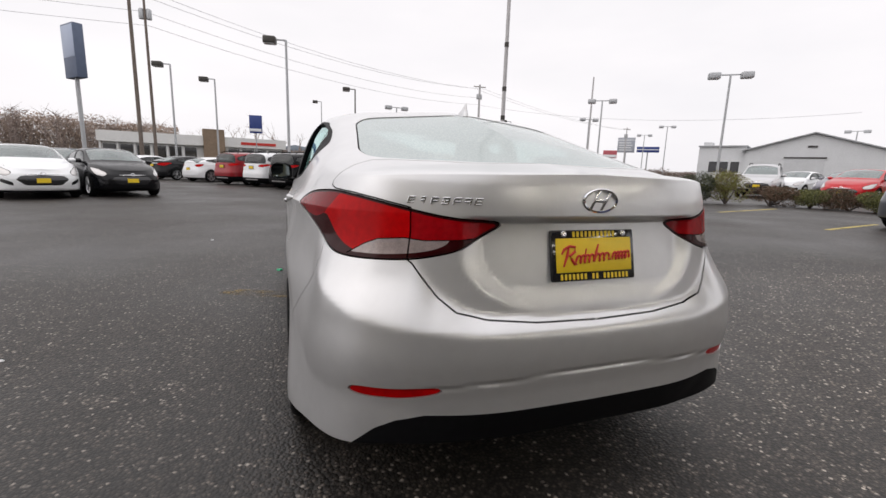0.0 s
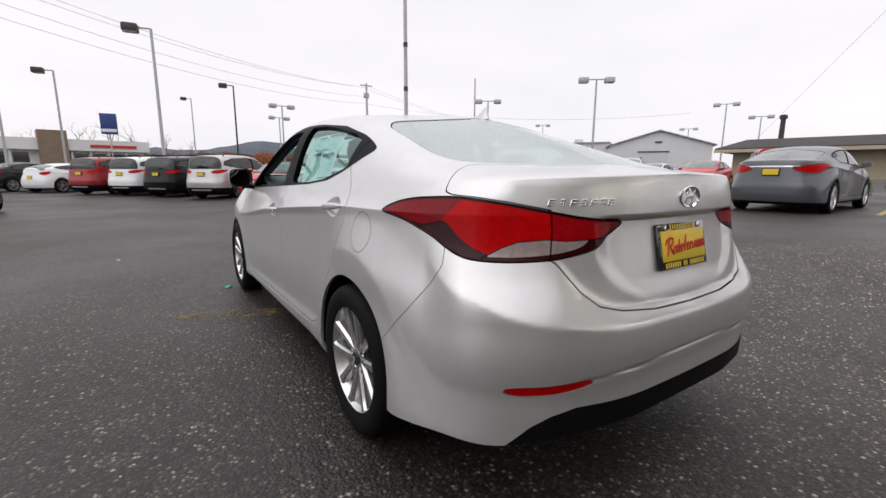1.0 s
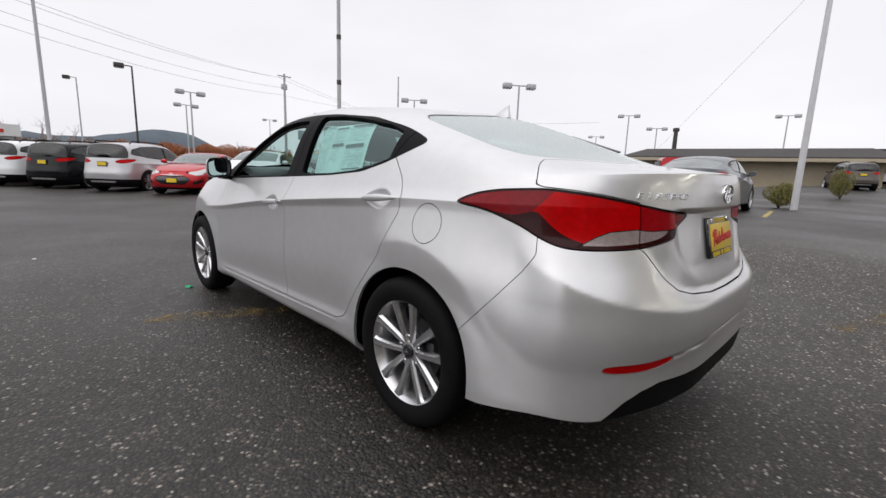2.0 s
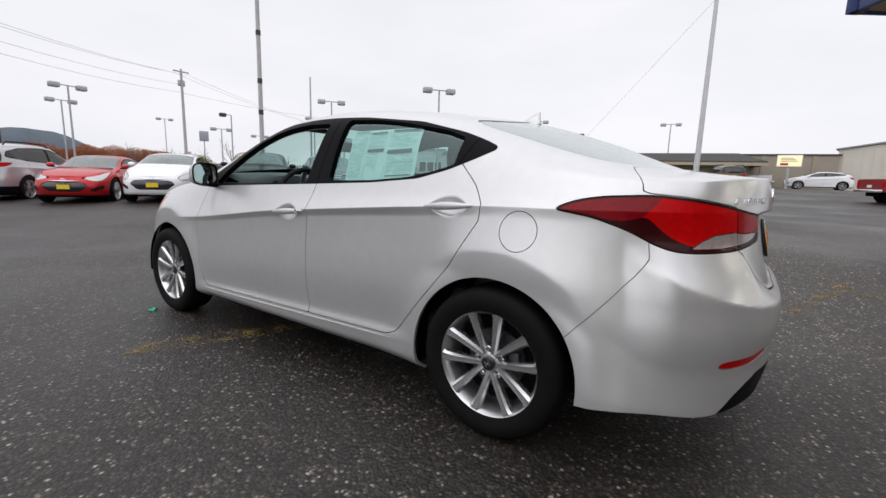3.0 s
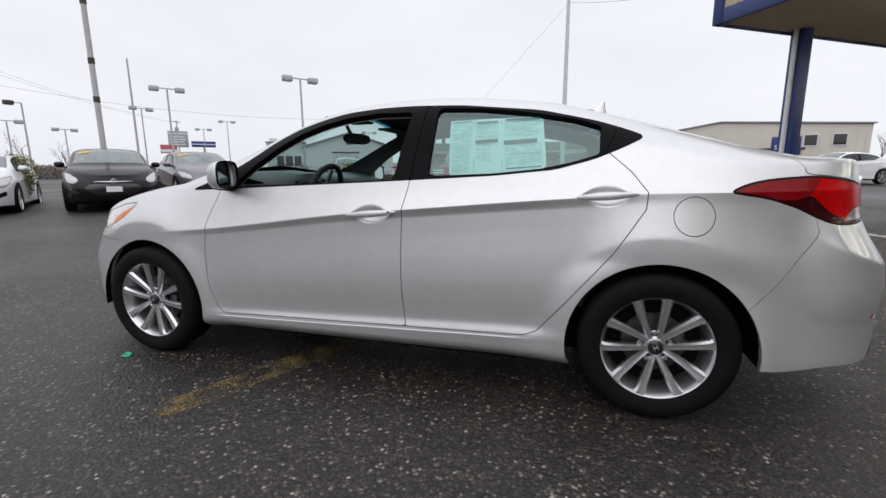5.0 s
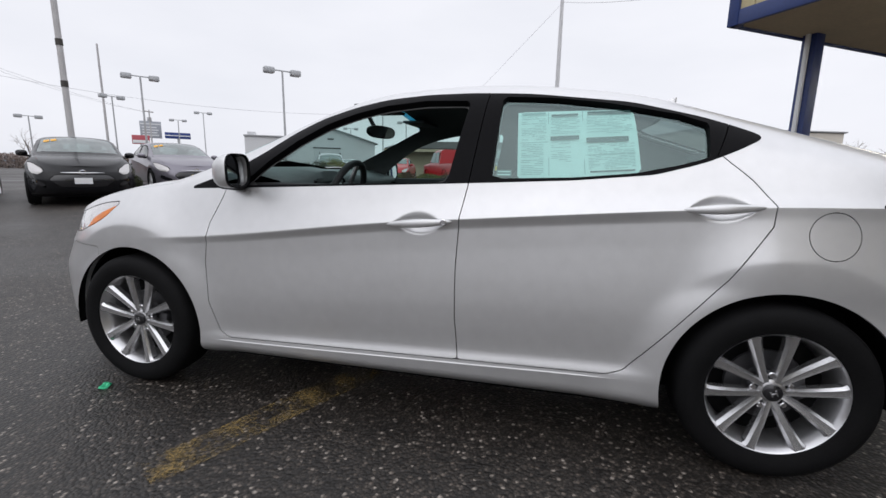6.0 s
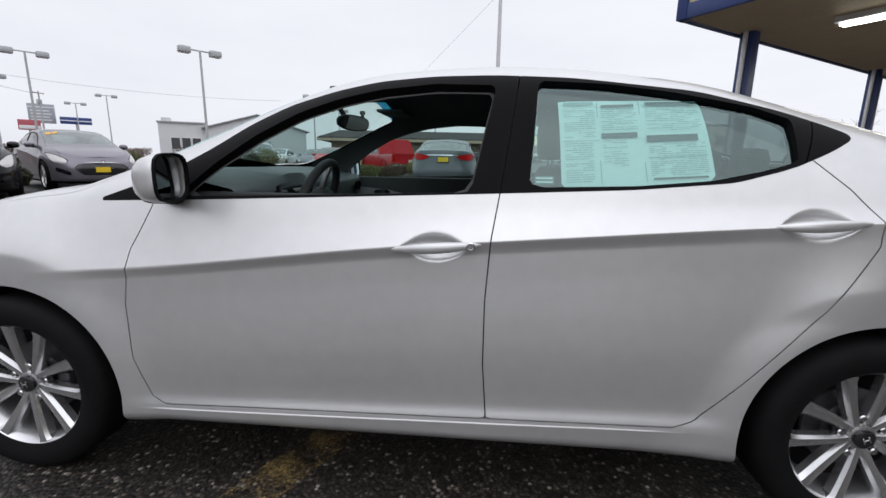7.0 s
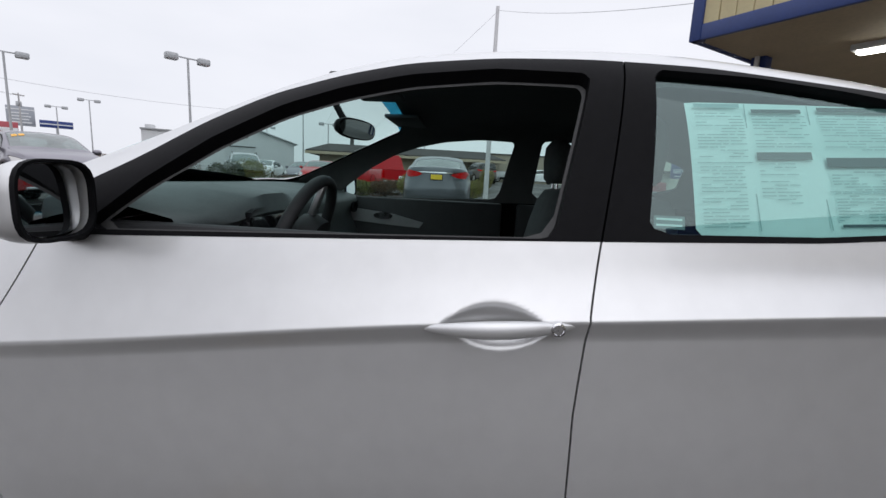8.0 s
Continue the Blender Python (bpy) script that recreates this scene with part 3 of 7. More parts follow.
BUMPER = [(-0.506, 0.95), (-0.499, 0.806), (-0.464, 0.744), (-0.396, 0.656), (-0.291, 0.523), (-0.2, 0.40), (-0.2, 0.0), (-1.5, 0.0), (-1.5, 0.95)]
VALANCE = [(-0.60, 0.10), (-0.62, 0.252), (-0.66, 0.27), (-0.672, 0.305), (-0.727, 0.367), (-0.772, 0.396), (-0.832, 0.413), (-0.956, 0.413), (-1.267, 0.410), (-1.5, 0.41), (-1.5, 0.1)]
REFLECTOR = [(-0.658, 0.471), (-0.678, 0.487), (-0.769, 0.492), (-0.875, 0.500), (-0.865, 0.480), (-0.80, 0.463), (-0.679, 0.459)]
FDOOR = [(2.20, 1.3), (2.179, 0.946), (2.244, 0.806), (2.272, 0.629), (2.265, 0.447), (2.219, 0.31), (2.177, 0.283), (1.112, 0.306), (1.127, 0.487), (1.128, 0.687), (1.116, 0.878), (1.095, 0.997), (1.02, 1.5), (2.2, 1.5)]
RDOOR = [(1.112, 0.306), (1.127, 0.487), (1.128, 0.687), (1.116, 0.878), (1.095, 0.997), (1.02, 1.5), (0.35, 1.3), (0.219, 1.116), (0.128, 1.034), (0.070, 0.955), (0.075, 0.889), (0.192, 0.702), (0.442, 0.397), (0.49, 0.34), (0.55, 0.317)]
DLO = [(2.40, 0.950), (2.0, 0.965), (1.17, 1.000), (0.95, 1.010), (0.7, 1.022), (0.433, 1.047), (0.275, 1.09), (0.16, 1.138), (0.068, 1.184), (0.16, 1.222), (0.268, 1.258), (0.514, 1.316), (0.873, 1.352), (1.106, 1.360), (1.30, 1.358), (1.478, 1.343), (1.63, 1.312), (1.779, 1.268), (1.902, 1.205), (2.022, 1.12), (2.18, 1.03)]
FWIN = [(2.10, 0.972), (1.18, 1.004), (1.112, 1.325), (1.30, 1.33), (1.475, 1.312), (1.61, 1.282), (1.735, 1.24), (1.87, 1.165), (1.99, 1.075)]
RWIN = [(1.01, 1.022), (0.986, 1.341), (0.779, 1.333), (0.60, 1.312), (0.349, 1.266), (0.25, 1.232), (0.258, 1.11), (0.353, 1.082), (0.489, 1.053), (0.7, 1.033)]
HEADLAMP = [(2.775, 0.88), (2.90, 0.868), (3.02, 0.845), (3.13, 0.818), (3.25, 0.79), (3.40, 0.76), (3.40, 0.70), (3.20, 0.70), (3.06, 0.725), (3.02, 0.742), (2.95, 0.762), (2.86, 0.80)]
TURN = [(2.79, 0.862), (2.90, 0.824), (2.975, 0.790), (3.015, 0.742), (3.0, 0.72), (2.9, 0.70), (2.7, 0.85)]
REARGLASS = [(0.3, 0.23), (-0.3, 0.265), (-0.50, 0.31), (-0.555, 0.23), (-0.575, 0.06), (-0.615, -0.25), (-0.60, -0.35), (-0.565, -0.415), (-0.47, -0.475), (-0.27, -0.53), (0.0, -0.552), (0.3, -0.55)]
WINDSHIELD = [(0.3, 2.50), (-0.45, 2.45), (-0.66, 2.34), (-0.69, 2.26), (-0.62, 1.85), (-0.57, 1.68), (-0.35, 1.62), (0.3, 1.60)]
BOOT = [(0.3, -0.572), (-0.27, -0.549), (-0.47, -0.493), (-0.60, -0.430), (-0.66, -0.452), (-0.743, -0.501), (-0.95, -0.60), (-0.95, -1.2), (0.3, -1.2)]
BONNET = [(0.3, 2.545), (-0.45, 2.50), (-0.70, 2.37), (-0.755, 2.50), (-0.74, 2.8), (-0.66, 3.12), (-0.45, 3.36), (0.3, 3.46)]


def inset(f, by):
    return lambda P: f(P) + by


def arches(P):
    d = np.full(len(P), 9.0)
    for cy in (0.0, 2.69):
        d = np.minimum(d, np.hypot(P[:, 1] - cy, np.maximum(P[:, 2], 0) - 0.305) - 0.368)
    return d


def sedan_panels(pair):
    us = np.concatenate([np.linspace(S_REAR, -0.15, 112), np.linspace(-0.15, 0.09, 18)[1:], np.linspace(0.09, 0.37, 40)[1:], np.linspace(0.37, 1.13, 48)[1:], np.linspace(1.13, 1.42, 40)[1:], np.linspace(1.42, 2.4, 64)[1:], np.linspace(2.4, S_FRONT, 70)[1:]])
    low = grid_skin(pair, False, us, np.concatenate([np.linspace(0, 0.88, 8), np.linspace(0.88, 1, 6)[1:], np.linspace(1, 1.8, 50)[1:], np.linspace(1.8, 2, 24)[1:], np.linspace(2, 3, 26)[1:]]))
    top = grid_skin(pair, True, us[::2], np.linspace(0, 1, 52))
    P = {}
    low = low.cut(arches)[1]
    low = low.cut(lambda Q: np.maximum(Q[:, 2] - 0.252, np.maximum(Q[:, 1] + 0.30, 0.70 + Q[:, 0])))[1]
    low = low.cut(lambda Q: Q[:, 2] - np.where(Q[:, 1] < -0.3, 0.270 + 0.026 * step(-0.30, -0.55, as_sz(Q)[:, 0]) + 0.029 * step(-0.60, -0.80, as_sz(Q)[:, 0]), 0.0))[1]
    tail, low = low.split(region(TAIL, as_sz, 2), 0.005)
    lid_f = region(LID, as_sz)
    P["inner_tail"], P["outer_tail"] = tail.split(lid_f, 0.004)
    P["lid"], low = low.split(lid_f, 0.004)
    bumper, low = low.split(region(BUMPER, as_sz), 0.0022)
    P["reflector"], bumper = bumper.split(region(REFLECTOR, as_sz, 1), 0.003)
    P["valance"], P["bumper"] = bumper.cut(region(VALANCE, as_sz))
    P["fdoor"], low = low.split(region(FDOOR, as_yz), 0.0038)
    P["rdoor"], low = low.split(region(RDOOR, as_yz), 0.0038)
    P["fuel"], low = low.split(lambda Q: np.where(Q[:, 0] < -0.5, np.hypot(Q[:, 1] + 0.098, (Q[:, 2] - 0.864) * 0.97) - 0.0735, 1.0), 0.003)
    P["lamp"], low = low.split(region(HEADLAMP, as_yz, 1), 0.005)
    P["fbumper"], low = low.split(lambda Q: np.where(Q[:, 1] > 2.69, np.maximum(Q[:, 2] - 0.66, 2.9 - Q[:, 1]), 2.69 - Q[:, 1]), 0.003)
    P["quarter"], P["fender"] = low.cut(lambda Q: Q[:, 1] - 1.5)
    dlo, top = top.cut(region(DLO, as_yz, 2))
    P["rearglass"], top = top.split(region(REARGLASS, as_xy, 2), 0.006)
    P["windshield"], top = top.split(region(WINDSHIELD, as_xy, 2), 0.006)
    P["boot"], top = top.split(region(BOOT, as_xy), 0.0035)
    P["bonnet"], top = top.split(region(BONNET, as_xy), 0.0035)
    rd = region(RDOOR, as_yz)
    P["fdoor_top"], top = top.split(lambda Q: np.maximum(region(FDOOR, as_yz)(Q), Q[:, 2] - 1.05), 0.0038)
    P["rdoor_top"], P["roof"] = top.split(lambda Q: np.maximum(rd(Q), Q[:, 2] - 1.19), 0.0038)
    P["fwin"], dlo = dlo.cut(region(FWIN, as_yz))
    P["rwin"], dlo = dlo.cut(region(RWIN, as_yz))
    P["fframe"], dlo = dlo.split(region(FDOOR, as_yz), 0.0038)
    P["sail"], dlo = dlo.split(lambda Q: np.where(Q[:, 1] < 0.5, (Q[:, 1] - 0.232) + 0.45 * (Q[:, 2] - 1.12), 1.0), 0.004)
    P["rframe"], P["mirror_base"] = dlo.cut(lambda Q: Q[:, 1] - 1.5)
    return P


car = root("sedan", "silver four-door sedan with its front side window down", "car")
SEDAN = car_body(True)
SK = sedan_panels(SEDAN)
for sd in (1, -1):
    one = (sd,)
    panel("rear_quarter", SK["quarter"], SILVER, car, one)
    panel("front_fender", SK["fender"], SILVER, car, one)
    fd = panel("front_door", SK["fdoor"], SILVER, car, one)
    panel("door_top", SK["fdoor_top"], SILVER, fd, one)
    panel("window_frame", SK["fframe"], TRIM, fd, one, "black window frame", 0.03, 0.001)
    rd = panel("rear_door", SK["rdoor"], SILVER, car, one)
    panel("door_top", SK["rdoor_top"], SILVER, rd, one)
    panel("window_frame", SK["rframe"], TRIM, rd, one, "black window frame", 0.03, 0.001)
    panel("window_glass", SK["rwin"], GLASS, rd, one, "clear side glass", 0, -0.014)
    panel("quarter_trim", SK["sail"], TRIM, car, one, "black corner trim", 0.012, 0.001)
    panel("mirror_corner", SK["mirror_base"], TRIM, car, one, "black corner trim", 0.012, 0.001)
    if sd < 0:
        panel("window_glass", SK["fwin"], GLASS, fd, one, "clear side glass", 0, -0.014)
        panel("quarter_plate", SK["fuel"], SILVER, car, one)
    else:
        panel("fuel_flap", SK["fuel"], SILVER, car, one)
    panel("reflector", SK["reflector"], RED, car, one, "red reflector", 0.01, -0.003)
    hl = panel("headlamp", SK["lamp"].cut(region(TURN, as_yz))[1], CLEAR, car, one, "clear headlamp lens")
    panel("turn_lamp", SK["lamp"].cut(region(TURN, as_yz))[0], AMBER, hl, one, "amber turn lamp")
    # tail lamps: dark rim, red lens, clear reversing window
    for name, key in (("outer_tail_lamp", "outer_tail"), ("inner_tail_lamp", "inner_tail")):
        core, rim = SK[key].cut(inset(region(TAIL, as_sz, 2), 0.007))
        lamp = panel(name, rim, DARKRED, car, one, "red wraparound tail lamp")
        clear = region([(-0.60, 0.835), (-0.655, 0.872), (-0.692, 0.889), (-0.762, 0.898), (-0.81, 0.893), (-0.93, 0.900), (-0.93, 0.80), (-0.6, 0.80)], as_sz)
        cl, core = core.split(clear, 0.003)
        cl, base = cl.cut(region([(-0.60, 0.95), (-0.60, 0.843), (-0.70, 0.846), (-0.79, 0.857), (-0.845, 0.872), (-0.872, 0.893), (-0.88, 0.95)], as_sz, 1))
        dk, core = core.cut(region([(-0.30, 0.946), (-0.36, 0.934), (-0.42, 0.925), (-0.455, 0.932), (-0.480, 0.942), (-0.497, 0.942), (-0.513, 0.927), (-0.541, 0.895), (-0.575, 0.868), (-0.62, 0.850), (-0.67, 0.838), (-0.67, 0.79), (-0.30, 0.79)], as_sz, 2))
        wing, core = core.cut(lambda Q: -0.505 - as_sz(Q)[:, 0] - 0.9 * (as_sz(Q)[:, 1] - 0.965))
        for nm, sk, mt, lb in (("red_lens", core, RED if key == "outer_tail" else INNERRED, ""), ("base_lens", base, SMOKE, "smoked dark red lens"), ("wing_lens", wing, MIDRED, "deep red lens"), ("dark_lens", dk, SMOKE, "smoked dark red lens"), ("reverse_lens", cl, REVERSE, "clear reversing lens")):
            if sk.faces:
                panel(nm, sk, mt, lamp, one, lb, 0.004, 0.0008)
both = (1, -1)
panel("roof", SK["roof"], SILVER, car, both)
lid = panel("boot_lid", SK["boot"], SILVER, car, both)
panel("boot_back", SK["lid"], SILVER, lid, both)
panel("bonnet", SK["bonnet"], SILVER, car, both)
panel("rear_bumper", SK["bumper"], SILVER, car, both)
panel("valance", SK["valance"], TRIM, car, both, "black lower bumper")
panel("front_bumper", SK["fbumper"], SILVER, car, both)
_, rim = SK["rearglass"].cut(inset(region(REARGLASS, as_xy, 2), 0.04))
panel("rear_band", rim, TRIM, car, both, "black printed glass edge", 0, -0.009)
ws_f = region(WINDSHIELD, as_xy, 2)
rim = grid_skin(SEDAN, True, np.linspace(1.4, 2.7, 90), np.linspace(0.1, 1, 60)).cut(ws_f, 0.014)[0].cut(lambda Q: np.maximum(ws_f(Q) + 0.022, Q[:, 1] - 2.40))[1]
panel("windshield_band", rim, TRIM, car, both, "black printed glass edge", 0, -0.0165)
panel("rear_glass", SK["rearglass"], WETGLASS, car, both, "rear glass clouded with droplets", 0, -0.004)
panel("windshield", SK["windshield"], GLASS, car, both, "clear windshield", 0, -0.004)
# dark shell inside the body, so that shut lines and arches look into shade; cloth lines the cabin
us = np.linspace(S_REAR, S_FRONT, 150)
sh = grid_skin(SEDAN, False, us, np.linspace(0, 3, 40)).cut(lambda Q: arches(Q) - 0.004)[1].cut(lambda Q: np.maximum(Q[:, 2] - 0.36, Q[:, 1] + 0.2))[1]
panel("inner_shell", sh, DARK, car, both, "dark inner body shell", 0, -0.03)
ush = grid_skin(SEDAN, True, us, np.linspace(0, 1, 40))
for poly, view in ((FWIN, as_yz), (RWIN, as_yz), (REARGLASS, as_xy), (WINDSHIELD, as_xy)):
    edge_f, wide = region(poly, view, 1), 0.03 if poly is WINDSHIELD else 0.006
    ush = ush.cut(lambda Q: edge_f(Q) + np.where(Q[:, 1] > 2.25, 0.006, wide))[1]
cabin, ends = ush.cut(lambda Q: np.maximum(Q[:, 1] - 2.45, -0.5 - Q[:, 1]))
panel("headliner", cabin, LINER, car, both, "grey cloth headliner", 0, -0.03)
panel("inner_shell", ends, DARK, car, both, "dark inner body shell", 0, -0.022)

# ---- wheels ----
bm = lathe(bmesh.new(), [(0.212, -0.075), (0.222, -0.092), (0.25, -0.104), (0.278, -0.103), (0.300, -0.094), (0.313, -0.075), (0.3155, -0.04), (0.3155, 0.04), (0.313, 0.075), (0.300, 0.094), (0.25, 0.102), (0.212, 0.09)], 72)
tyre_mesh = bm
def make_wheel():
    w = new("wheel")
    w.parent = car
    part("tyre", tyre_mesh.copy(), RUBBER, w, "black rubber tyre")
    bm = lathe(bmesh.new(), [(0.205, -0.060), (0.214, -0.082), (0.219, -0.088), (0.222, -0.080), (0.214, -0.070), (0.200, -0.045), (0.192, 0.02), (0.195, 0.09)], 64)
    part("rim", bm, ALLOY, w)
    bm = lathe(bmesh.new(), [(0.001, -0.016), (0.062, -0.016), (0.066, -0.006), (0.072, 0.0), (0.128, 0.0), (0.131, 0.008), (0.125, 0.014)], 40)
    part("brake_disc", bm, ALLOYGREY, w, "grey brake disc")
    # added black plate that gives the shade seen between the spokes
    bm = lathe(bmesh.new(), [(0.10, 0.03), (0.15, 0.024), (0.194, 0.03), (0.196, 0.05)], 40)
    part("back_shade_plate", bm, DARK, w, "black plate behind the disc for the shade between spokes")
    bm = bmesh.new()
    box(bm, (-0.030, -0.118, -0.045), (0.03, -0.068, 0.045), 0.012)
    part("caliper", bm, ALLOYGREY, w, "grey brake caliper")
    for i in range(5):
        a0 = math.pi / 2 + 2 * math.pi * i / 5
        c, s_ = math.cos(a0), math.sin(a0)
        for sgn in (-1, 1):
            bm = bmesh.new()
            # a spoke leaves the hub beside its twin, parts from it and widens into the rim
            rows = []
            for r, off, half, hx in ((0.024, 0.013, 0.0140, -0.060), (0.050, 0.0215, 0.0145, -0.065), (0.085, 0.0315, 0.0160, -0.070), (0.125, 0.0415, 0.0180, -0.075), (0.165, 0.0505, 0.0200, -0.080), (0.196, 0.0570, 0.0225, -0.084), (0.210, 0.0595, 0.0300, -0.0865)):
                row = []
                for k, dx in ((-1, 0.036), (-0.98, 0.010), (-0.60, 0.0), (-0.10, 0.0012), (0.52, 0.0), (0.98, 0.012), (1, 0.036)):
                    u = sgn * (off + k * half)
                    row.append(bm.verts.new((hx + dx, r * c - u * s_, r * s_ + u * c)))
                rows.append(row)
            for p, q in zip(rows, rows[1:]):
                for k in range(6):
                    bm.faces.new((p[k], p[k + 1], q[k + 1], q[k]))
            bmesh.ops.recalc_face_normals(bm, faces=bm.faces)
            part("spoke", bm, SPOKE, w, sharp=20)
        bm = lathe(bmesh.new(), [(0.0105, -0.04), (0.0105, -0.060), (0.008, -0.063), (0.001, -0.063)], 12, centre=(0, 0.061 * c, 0.061 * s_))
        part("lug_nut", bm, CHROME, w)
    bm = lathe(bmesh.new(), [(0.046, -0.045), (0.044, -0.058), (0.034, -0.063), (0.026, -0.063)], 32)
    part("hub", bm, SPOKE, w)
    bm = lathe(bmesh.new(), [(0.030, -0.060), (0.029, -0.073), (0.020, -0.0765), (0.001, -0.0775)], 32)
    part("hub_cap", bm, GLOSSBLACK, w, "black centre cap with silver mark")
    bm = bmesh.new()
    for sx in (-1, 1):
        box(bm, (-0.0795, sx * 0.008 - 0.002, -0.010), (-0.077, sx * 0.008 + 0.002, 0.010), 0.0005, 1, Matrix.Rotation(radians(-18), 4, "X"))
    box(bm, (-0.0795, -0.008, -0.002), (-0.077, 0.008, 0.002), 0.0005, 1, Matrix.Rotation(radians(-18), 4, "X"))
    part("cap_mark", bm, CHROME, w)
    return w


wheel0 = make_wheel()
wheel0.matrix_basis = Matrix.Translation((-0.785, 0, 0.3135)) @ Matrix.Rotation(radians(-7), 4, "X")


def copy_part(ob, m):
    """A copy of a part with its sub-parts under the same thing."""
    made = copy_thing(ob, m)
    made.parent = ob.parent
    return made


copy_part(wheel0, Matrix.Translation((-0.785, 2.695, 0.3135)) @ Matrix.Rotation(radians(9), 4, "X"))
for y in (0, 2.695):
    copy_part(wheel0, Matrix.Translation((0.785, y, 0.3135)) @ Matrix.Rotation(math.pi, 4, "Z"))
# arch liners
for y in (0.0, 2.69):
    for sd in (-1, 1):
        bm = bmesh.new()
        n = 28
        rows = []
        for k in range(n + 1):
            a = math.pi * (k / n * 1.07 - 0.035)
            rows.append([bm.verts.new((sd * x, y + r * math.cos(a), 0.305 + r * math.sin(a))) for x, r in ((0.868, 0.366), (0.84, 0.376), (0.60, 0.385), (0.58, 0.12))])
        for a, b in zip(rows, rows[1:]):
            for k in range(3):
                bm.faces.new((a[k], a[k + 1], b[k + 1], b[k]))
        part("arch_liner", bm, DARK, car, "black arch liner")
# floor of the body
bm = bmesh.new()
box(bm, (-0.56, -0.30, 0.15), (0.56, 3.3, 0.26), 0.02)
box(bm, (-0.56, -0.74, 0.30), (0.56, -0.28, 0.36), 0.02)
box(bm, (-0.79, 0.42, 0.165), (0.79, 2.26, 0.258), 0.02)
part("floor_pan", bm, DARK, car, "black floor pan")


# ---- fittings of the silver sedan ----
def loft(bm, rings, close=True, caps=True):
    """Joins rings of points into a skin."""
    vs = [[bm.verts.new(p) for p in r] for r in rings]
    n = len(vs[0])
    for a, b in zip(vs, vs[1:]):
        for k in range(n if close else n - 1):
            bm.faces.new((a[k], a[(k + 1) % n], b[(k + 1) % n], b[k]))
    if caps:
        bm.faces.new(vs[0][::-1])
        bm.faces.new(vs[-1])
    bmesh.ops.recalc_face_normals(bm, faces=bm.faces)
    return bm


def oval(cx, cz, hx, hz, n=2.5, count=28):
    """Points of a rounded rectangle in two coordinates."""
    out = []
    for k in range(count):
        a = 2 * math.pi * k / count
        c, s_ = math.cos(a), math.sin(a)
        r = (abs(c) ** n + abs(s_) ** n) ** (-1 / n)
        out.append((cx + hx * r * c, cz + hz * r * s_))
    return out


def door_handle(y0, z0, y1, z1, x0, sd, door, lock):
    """A lens-shaped pull from tip to tip over its scoop."""
    bm = bmesh.new()
    rings = []
    for k in range(15):
        t = k / 14
        f = math.sin(math.pi * t) ** 0.75
        y, z = y0 + (y1 - y0) * t, z0 + (z1 - z0) * t
        ins = 0.004 + 0.022 * math.sin(math.pi * t) ** 0.8
        rings.append([(sd * (x0 + ins - 0.010 + 0.012 * max(f, 0.06) * a), y, z + 0.0165 * max(f, 0.06) * b) for a, b in oval(0, 0, 1, 1, 2.6, 14)])
    loft(bm, rings)
    h = part("door_handle", bm, SILVER, door, "silver pull handle", sharp=50)
    if lock:
        t = 0.845
        bm = lathe(bmesh.new(), [(0.0125, -0.008), (0.0125, 0.005), (0.0095, 0.0065), (0.0085, 0.005), (0.001, 0.005)], 20, centre=(0, 0, 0))
        for v in bm.verts:
            v.co = Vector((sd * (x0 + 0.013 + v.co.x), y0 + (y1 - y0) * t + v.co.y, z0 + (z1 - z0) * t + v.co.z))
        part("lock", bm, CHROME, door)
    return h


doors_f = [o for o in car.children if o.name.startswith("front_door")]
doors_r = [o for o in car.children if o.name.startswith("rear_door")]
for k, sd in enumerate((-1, 1)):
    door_handle(1.424, 0.837, 1.128, 0.861, 0.872, sd, doors_f[k], k == 0)
    door_handle(0.366, 0.931, 0.088, 0.949, 0.852, sd, doors_r[k], False)


def wing_mirror(sd):
    m = new("wing_mirror")
    m.parent = car
    m["label"] = "silver wing mirror with black rim"
    cx, cz = 0.915, 1.035
    bm = bmesh.new()
    rings = []
    for dy, k, dx in ((0.0, 0.97, 0), (0.012, 1.0, 0), (0.03, 0.98, 0), (0.06, 0.88, 0.006), (0.085, 0.68, 0.014), (0.098, 0.40, 0.02), (0.103, 0.1, 0.024)):
        rings.append([(sd * (x + 0.1 * dy), 2.035 + dy + 0.12 * (cx - x), z) for x, z in oval(cx - dx, cz - 0.1 * dy, 0.083 * k, 0.069 * k, 3.6, 36)])
    loft(bm, rings, caps=False)
    part("shell", bm, SILVER, m, sharp=60)
    bm = bmesh.new()
    loft(bm, [[(sd * x, 2.033 + dy + 0.12 * (cx - x), z) for x, z in oval(cx, cz, 0.083 * k, 0.069 * k, 3.6, 36)] for dy, k in ((0.006, 1.0), (-0.003, 1.0), (-0.003, 0.93), (0.008, 0.90))], caps=False)
    part("rim", bm, TRIM, m, "black rim")
    bm = bmesh.new()
    loft(bm, [[(sd * x, 2.047 + dy + 0.27 * (cx - x) + 0.05 * (z - cz), z) for x, z in oval(cx, cz, 0.073, 0.060, 3.6, 36)] for dy in (0.0, 0.003)])
    part("mirror_glass", bm, MIRROR, m, "mirror glass")
    bm = bmesh.new()
    loft(bm, [[(sd * x, y, z) for y, z in oval(2.11, zc, 0.04, 0.018, 2.4, 16)] for x, zc in ((0.80, 0.965), (0.84, 0.968), (0.90, 0.975))])
    part("stalk", bm, TRIM, m, "black stalk")


wing_mirror(-1)
wing_mirror(1)

# aerial fin
bm = bmesh.new()
